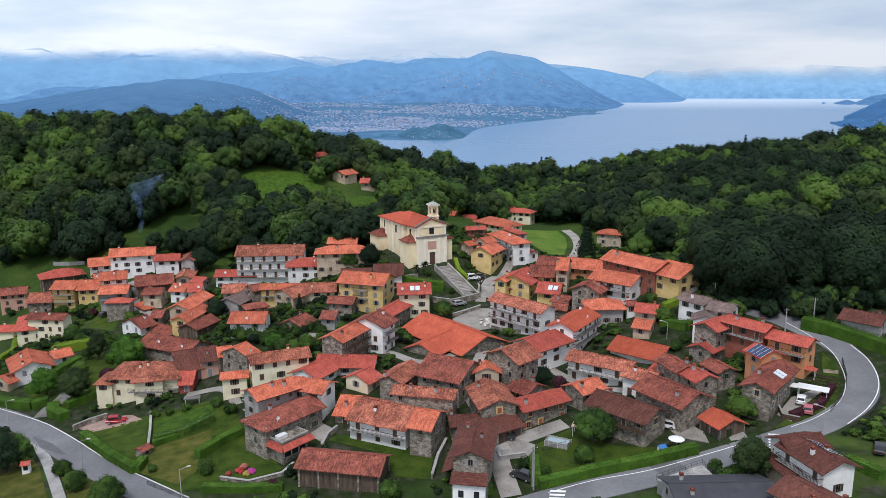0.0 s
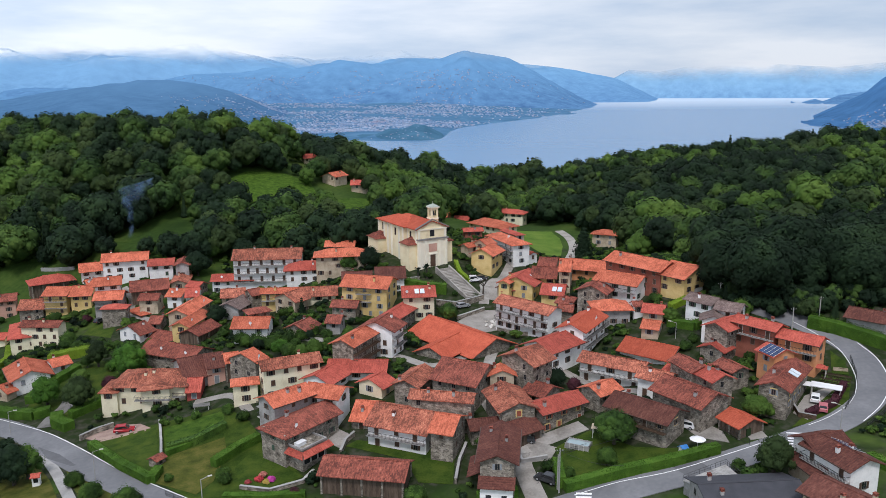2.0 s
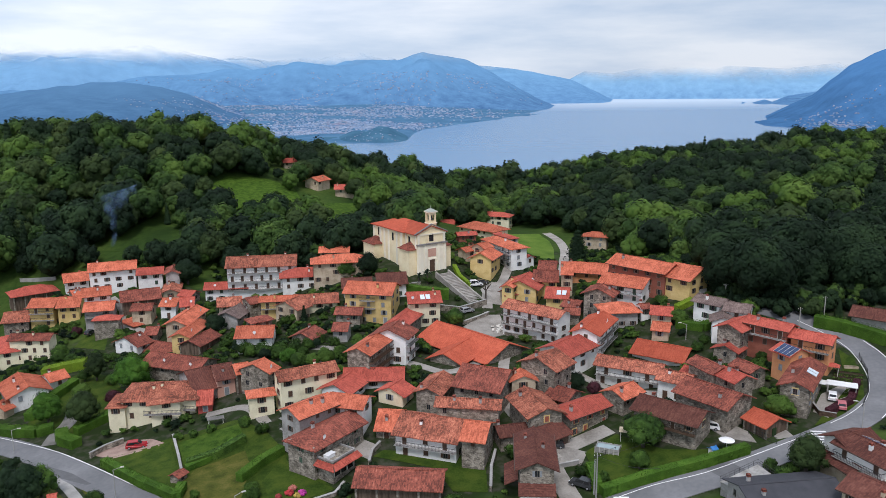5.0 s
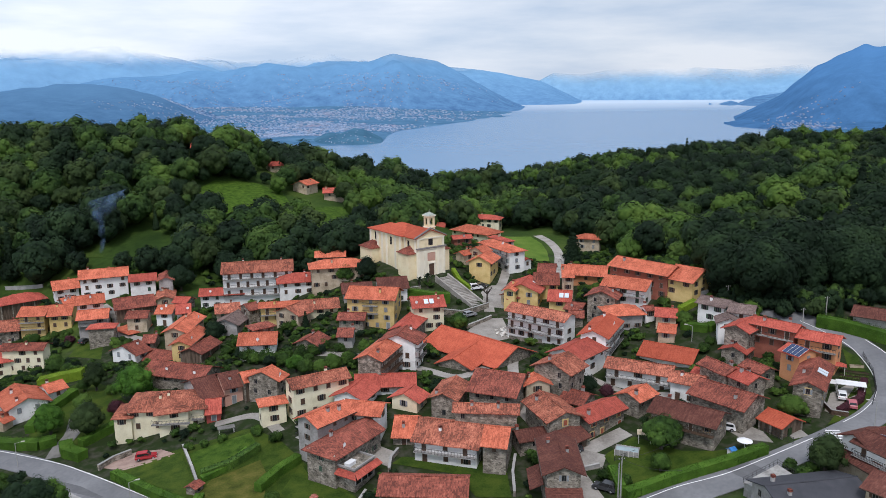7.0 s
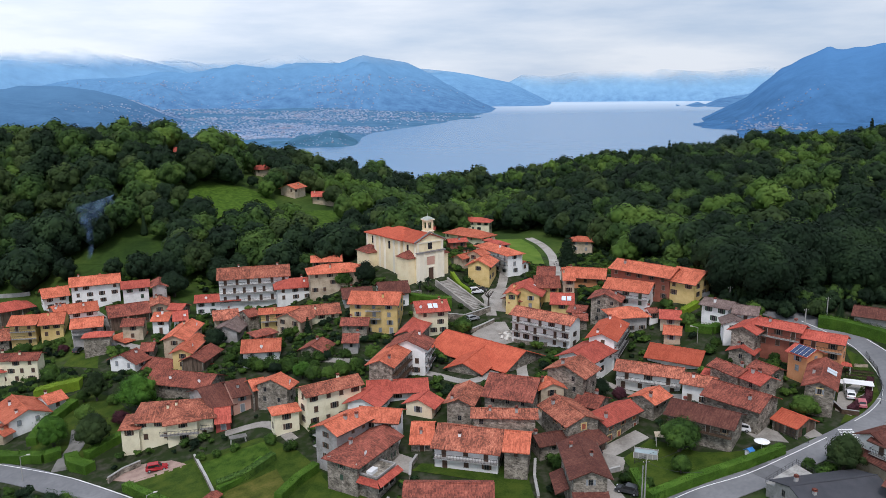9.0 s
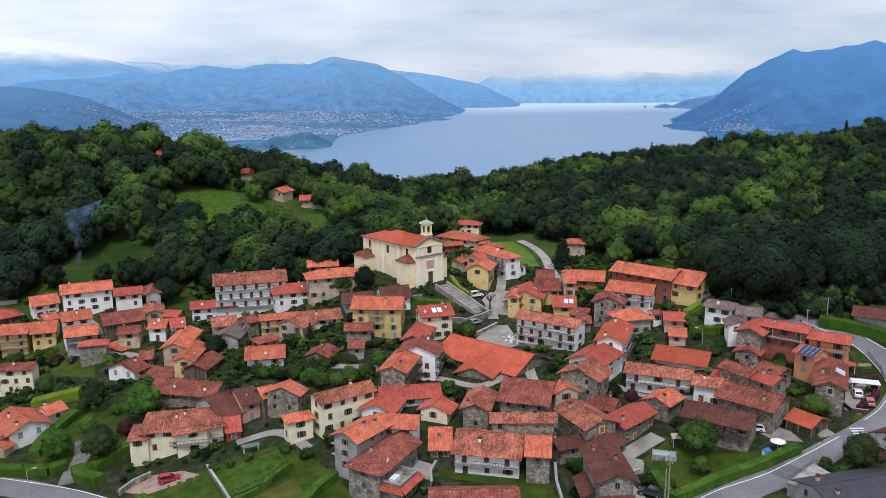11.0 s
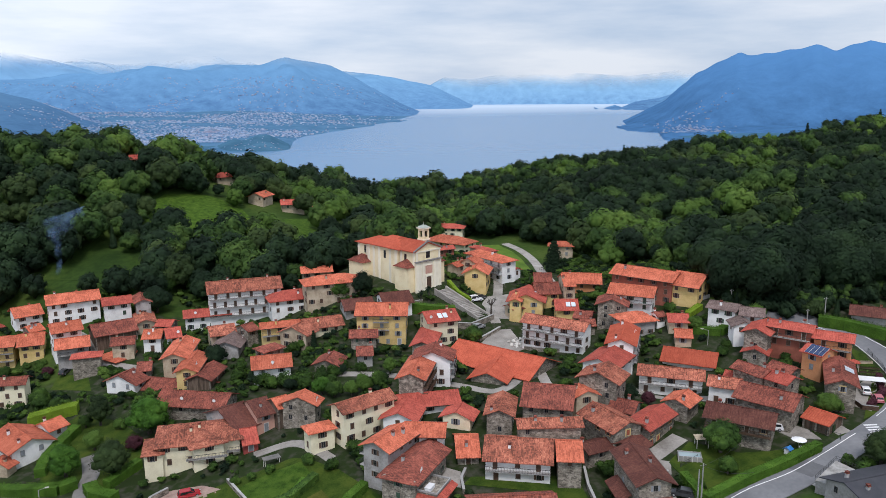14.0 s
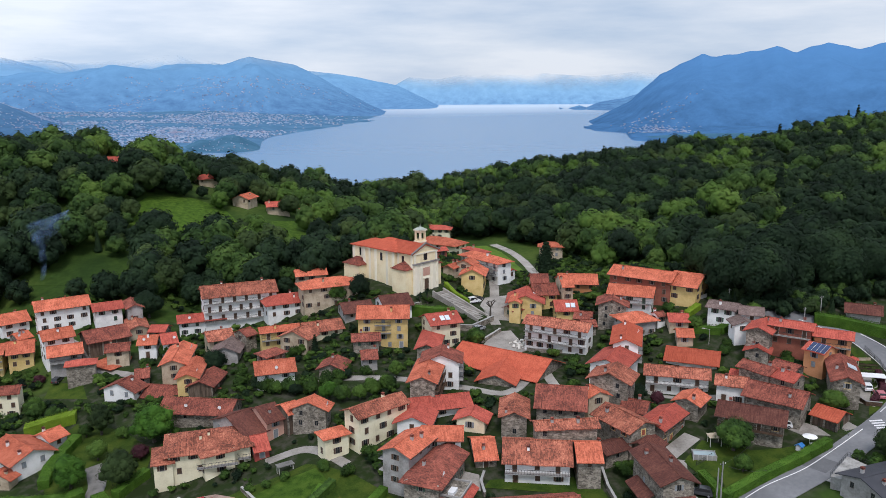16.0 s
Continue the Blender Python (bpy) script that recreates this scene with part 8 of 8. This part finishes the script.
def palm(x, y, h, r):
    t = empty("palm_tree", x, y, ground(x, y))
    tagged(t, "small fan palm before the church", "palm")
    bm = bmesh.new()
    tube(bm, (0, 0, -0.4), (0, 0, h), 0.24, 0.2, 8)
    part("trunk", bm, BARK, t)
    rnd = random.Random(int(x * 10))
    for i in range(22):
        a, e = rnd.uniform(0, 6.28), rnd.uniform(-0.5, 1.1)
        bm = bmesh.new()
        prev = None
        for k in range(5):
            s = r * k / 4
            c = Vector((math.cos(a) * math.cos(e) * s, math.sin(a) * math.cos(e) * s, h + math.sin(e) * s - 0.25 * s * s))
            w = Vector((-math.sin(a), math.cos(a), 0)) * (0.05 + 0.28 * math.sin(math.pi * min(1, k / 4 + 0.1)))
            row = [bm.verts.new(c - w), bm.verts.new(c + Vector((0, 0, 0.06))), bm.verts.new(c + w)]
            if prev:
                bm.faces.new((prev[0], prev[1], row[1], row[0]))
                bm.faces.new((prev[1], prev[2], row[2], row[1]))
            prev = row
        part("frond", bm, LEAF_D, t)


palm(-8.45, 228.46, 3.4, 1.5)
palm(-5.69, 229.39, 3.9, 1.6)


def pollard(x, y):
    t = empty("pollarded_tree", x, y, ground(x, y))
    tagged(t, "bare pollarded plane tree on the piazza", "tree")
    bm = bmesh.new()
    tube(bm, (0, 0, -0.4), (0.1, 0, 2.8), 0.32, 0.22, 8)
    rnd = random.Random(5)
    for i in range(7):
        a = i * 0.9
        p = Vector((0.1 + math.cos(a) * 1.2, math.sin(a) * 1.2, 4.2 + rnd.uniform(-0.4, 0.6)))
        tube(bm, (0.1, 0, 2.7), p, 0.14, 0.1, 6)
        for k in range(5):
            tube(bm, p, p + Vector((rnd.uniform(-0.6, 0.6), rnd.uniform(-0.6, 0.6), rnd.uniform(0.3, 0.9))), 0.05, 0.02, 4)
    part("trunk", bm, BARK, t)


pollard(10.73, 219.63)

# ---- road paint ----
for name, pts in (("edge_line", [(-116.84, 179.63), (-108.52, 175.03), (-96.19, 167.44), (-87.80, 161.28), (-78.42, 152.32), (-65.43, 139.15), (-52.45, 128.29), (-44.92, 122.69)]),
                  ("edge_line", [(17.44, 118.45), (25.41, 120.32), (35.25, 121.22), (45.75, 123.86), (54.63, 126.55)]),
                  ("edge_line", [(63.23, 130.25), (68.46, 132.67), (74.97, 137.44), (80.03, 144.09), (83.05, 151.35), (84.22, 159.00), (82.41, 165.97), (79.69, 171.69)]),
                  ("edge_line", [(73.17, 129.68), (79.66, 135.16), (84.93, 141.37), (88.20, 147.44), (89.81, 154.26), (89.19, 160.44)])):
    line_mark(name, pts, 0.16, 0)


def crossing(x, y, rot, n):
    for i in range(n):
        c, s = math.cos(radians(rot)), math.sin(radians(rot))
        u = (i - (n - 1) / 2) * 1.0
        cx, cy = x + c * u, y + s * u
        dx, dy = -s, c
        strip("crossing_stripe", [(cx - dx * 1.3, cy - dy * 1.3), (cx + dx * 1.3, cy + dy * 1.3)], 0.5, WHITE, "white zebra crossing stripe on the road", 0.16, category="road marking")


crossing(58.60, 125.55, 70, 6)
crossing(18.60, 116.55, 75, 5)

# ---- houses up in the woods ----
for k, (u, v, rot) in enumerate(HILL_HOUSES):
    house(u, v, rot, 11.0, 4.6, ground(u, v) + 5.6, 1, "w" if k == 1 else "t", "o" if k % 2 else "r", 300 + k, chimneys=1, label="tiled house standing among trees on the hill")

house(139.7, 271.6, -20, 4.6, 2.2, ground(139.7, 271.6) + 3.2, 1, "t", "g", 306, chimneys=0, label="small hut in a gap of the woods")

garden_shrubs(11000, 21)


# ---- smoke of a garden fire ----
def smoke_material():
    m = bpy.data.materials.new("blue_wood_smoke")
    m.use_nodes = True
    n, l = m.node_tree.nodes, m.node_tree.links
    b, out = n["Principled BSDF"], n["Material Output"]
    b.inputs["Base Color"].default_value, b.inputs["Roughness"].default_value = (0.26, 0.42, 0.70, 1), 1.0
    b.inputs["Specular IOR Level"].default_value = 0.0
    tc, ns, mr = n.new("ShaderNodeTexCoord"), n.new("ShaderNodeTexNoise"), n.new("ShaderNodeMapRange")
    ns.inputs["Scale"].default_value, ns.inputs["Detail"].default_value = 0.22, 5
    l.new(tc.outputs["Object"], ns.inputs["Vector"])
    mr.interpolation_type = "SMOOTHSTEP"
    mr.inputs["From Min"].default_value, mr.inputs["From Max"].default_value = 0.38, 0.66
    mr.inputs["To Min"].default_value, mr.inputs["To Max"].default_value = 0.0, 0.085
    l.new(ns.outputs["Fac"], mr.inputs["Value"])
    tr, mix = n.new("ShaderNodeBsdfTransparent"), n.new("ShaderNodeMixShader")
    l.new(mr.outputs["Result"], mix.inputs["Fac"])
    l.new(tr.outputs["BSDF"], mix.inputs[1])
    l.new(b.outputs["BSDF"], mix.inputs[2])
    l.new(mix.outputs["Shader"], out.inputs["Surface"])
    return m


def smoke(x, y, m):
    """A thin column that rises, widens and drifts, in three nested shells."""
    t = empty("smoke_plume", x, y, ground(x, y))
    tagged(t, "thin blue smoke rising from a garden fire", "smoke", kind="stuff")
    for shell in (1.0, 0.72, 0.45):
        rows, n = [], 20
        for i in range(26):
            f = i / 25
            cx, cy, z = 0.9 * math.sin(f * 5) + 34 * max(0.0, f - 0.5) ** 1.6, 2 * f, 1 + 27 * f - 9 * max(0.0, f - 0.6)
            r = (0.7 + 1.5 * f + 3.6 * smooth((f - 0.35) / 0.4)) * (1 - smooth((f - 0.8) / 0.22)) * shell
            row = []
            for k in range(n):
                a = 2 * math.pi * k / n
                q = r * (1 + 0.6 * noise.noise(Vector((math.cos(a), math.sin(a), f * 6 + shell))))
                row.append((cx + q * math.cos(a), cy + q * math.sin(a), z))
            rows.append(row)
        verts = [p for r in rows for p in r]
        faces = [(j * n + k, j * n + (k + 1) % n, (j + 1) * n + (k + 1) % n, (j + 1) * n + k) for j in range(25) for k in range(n)]
        mesh_object("shell", verts, faces, m, t, True)


smoke(-121.0, 300.0, smoke_material())
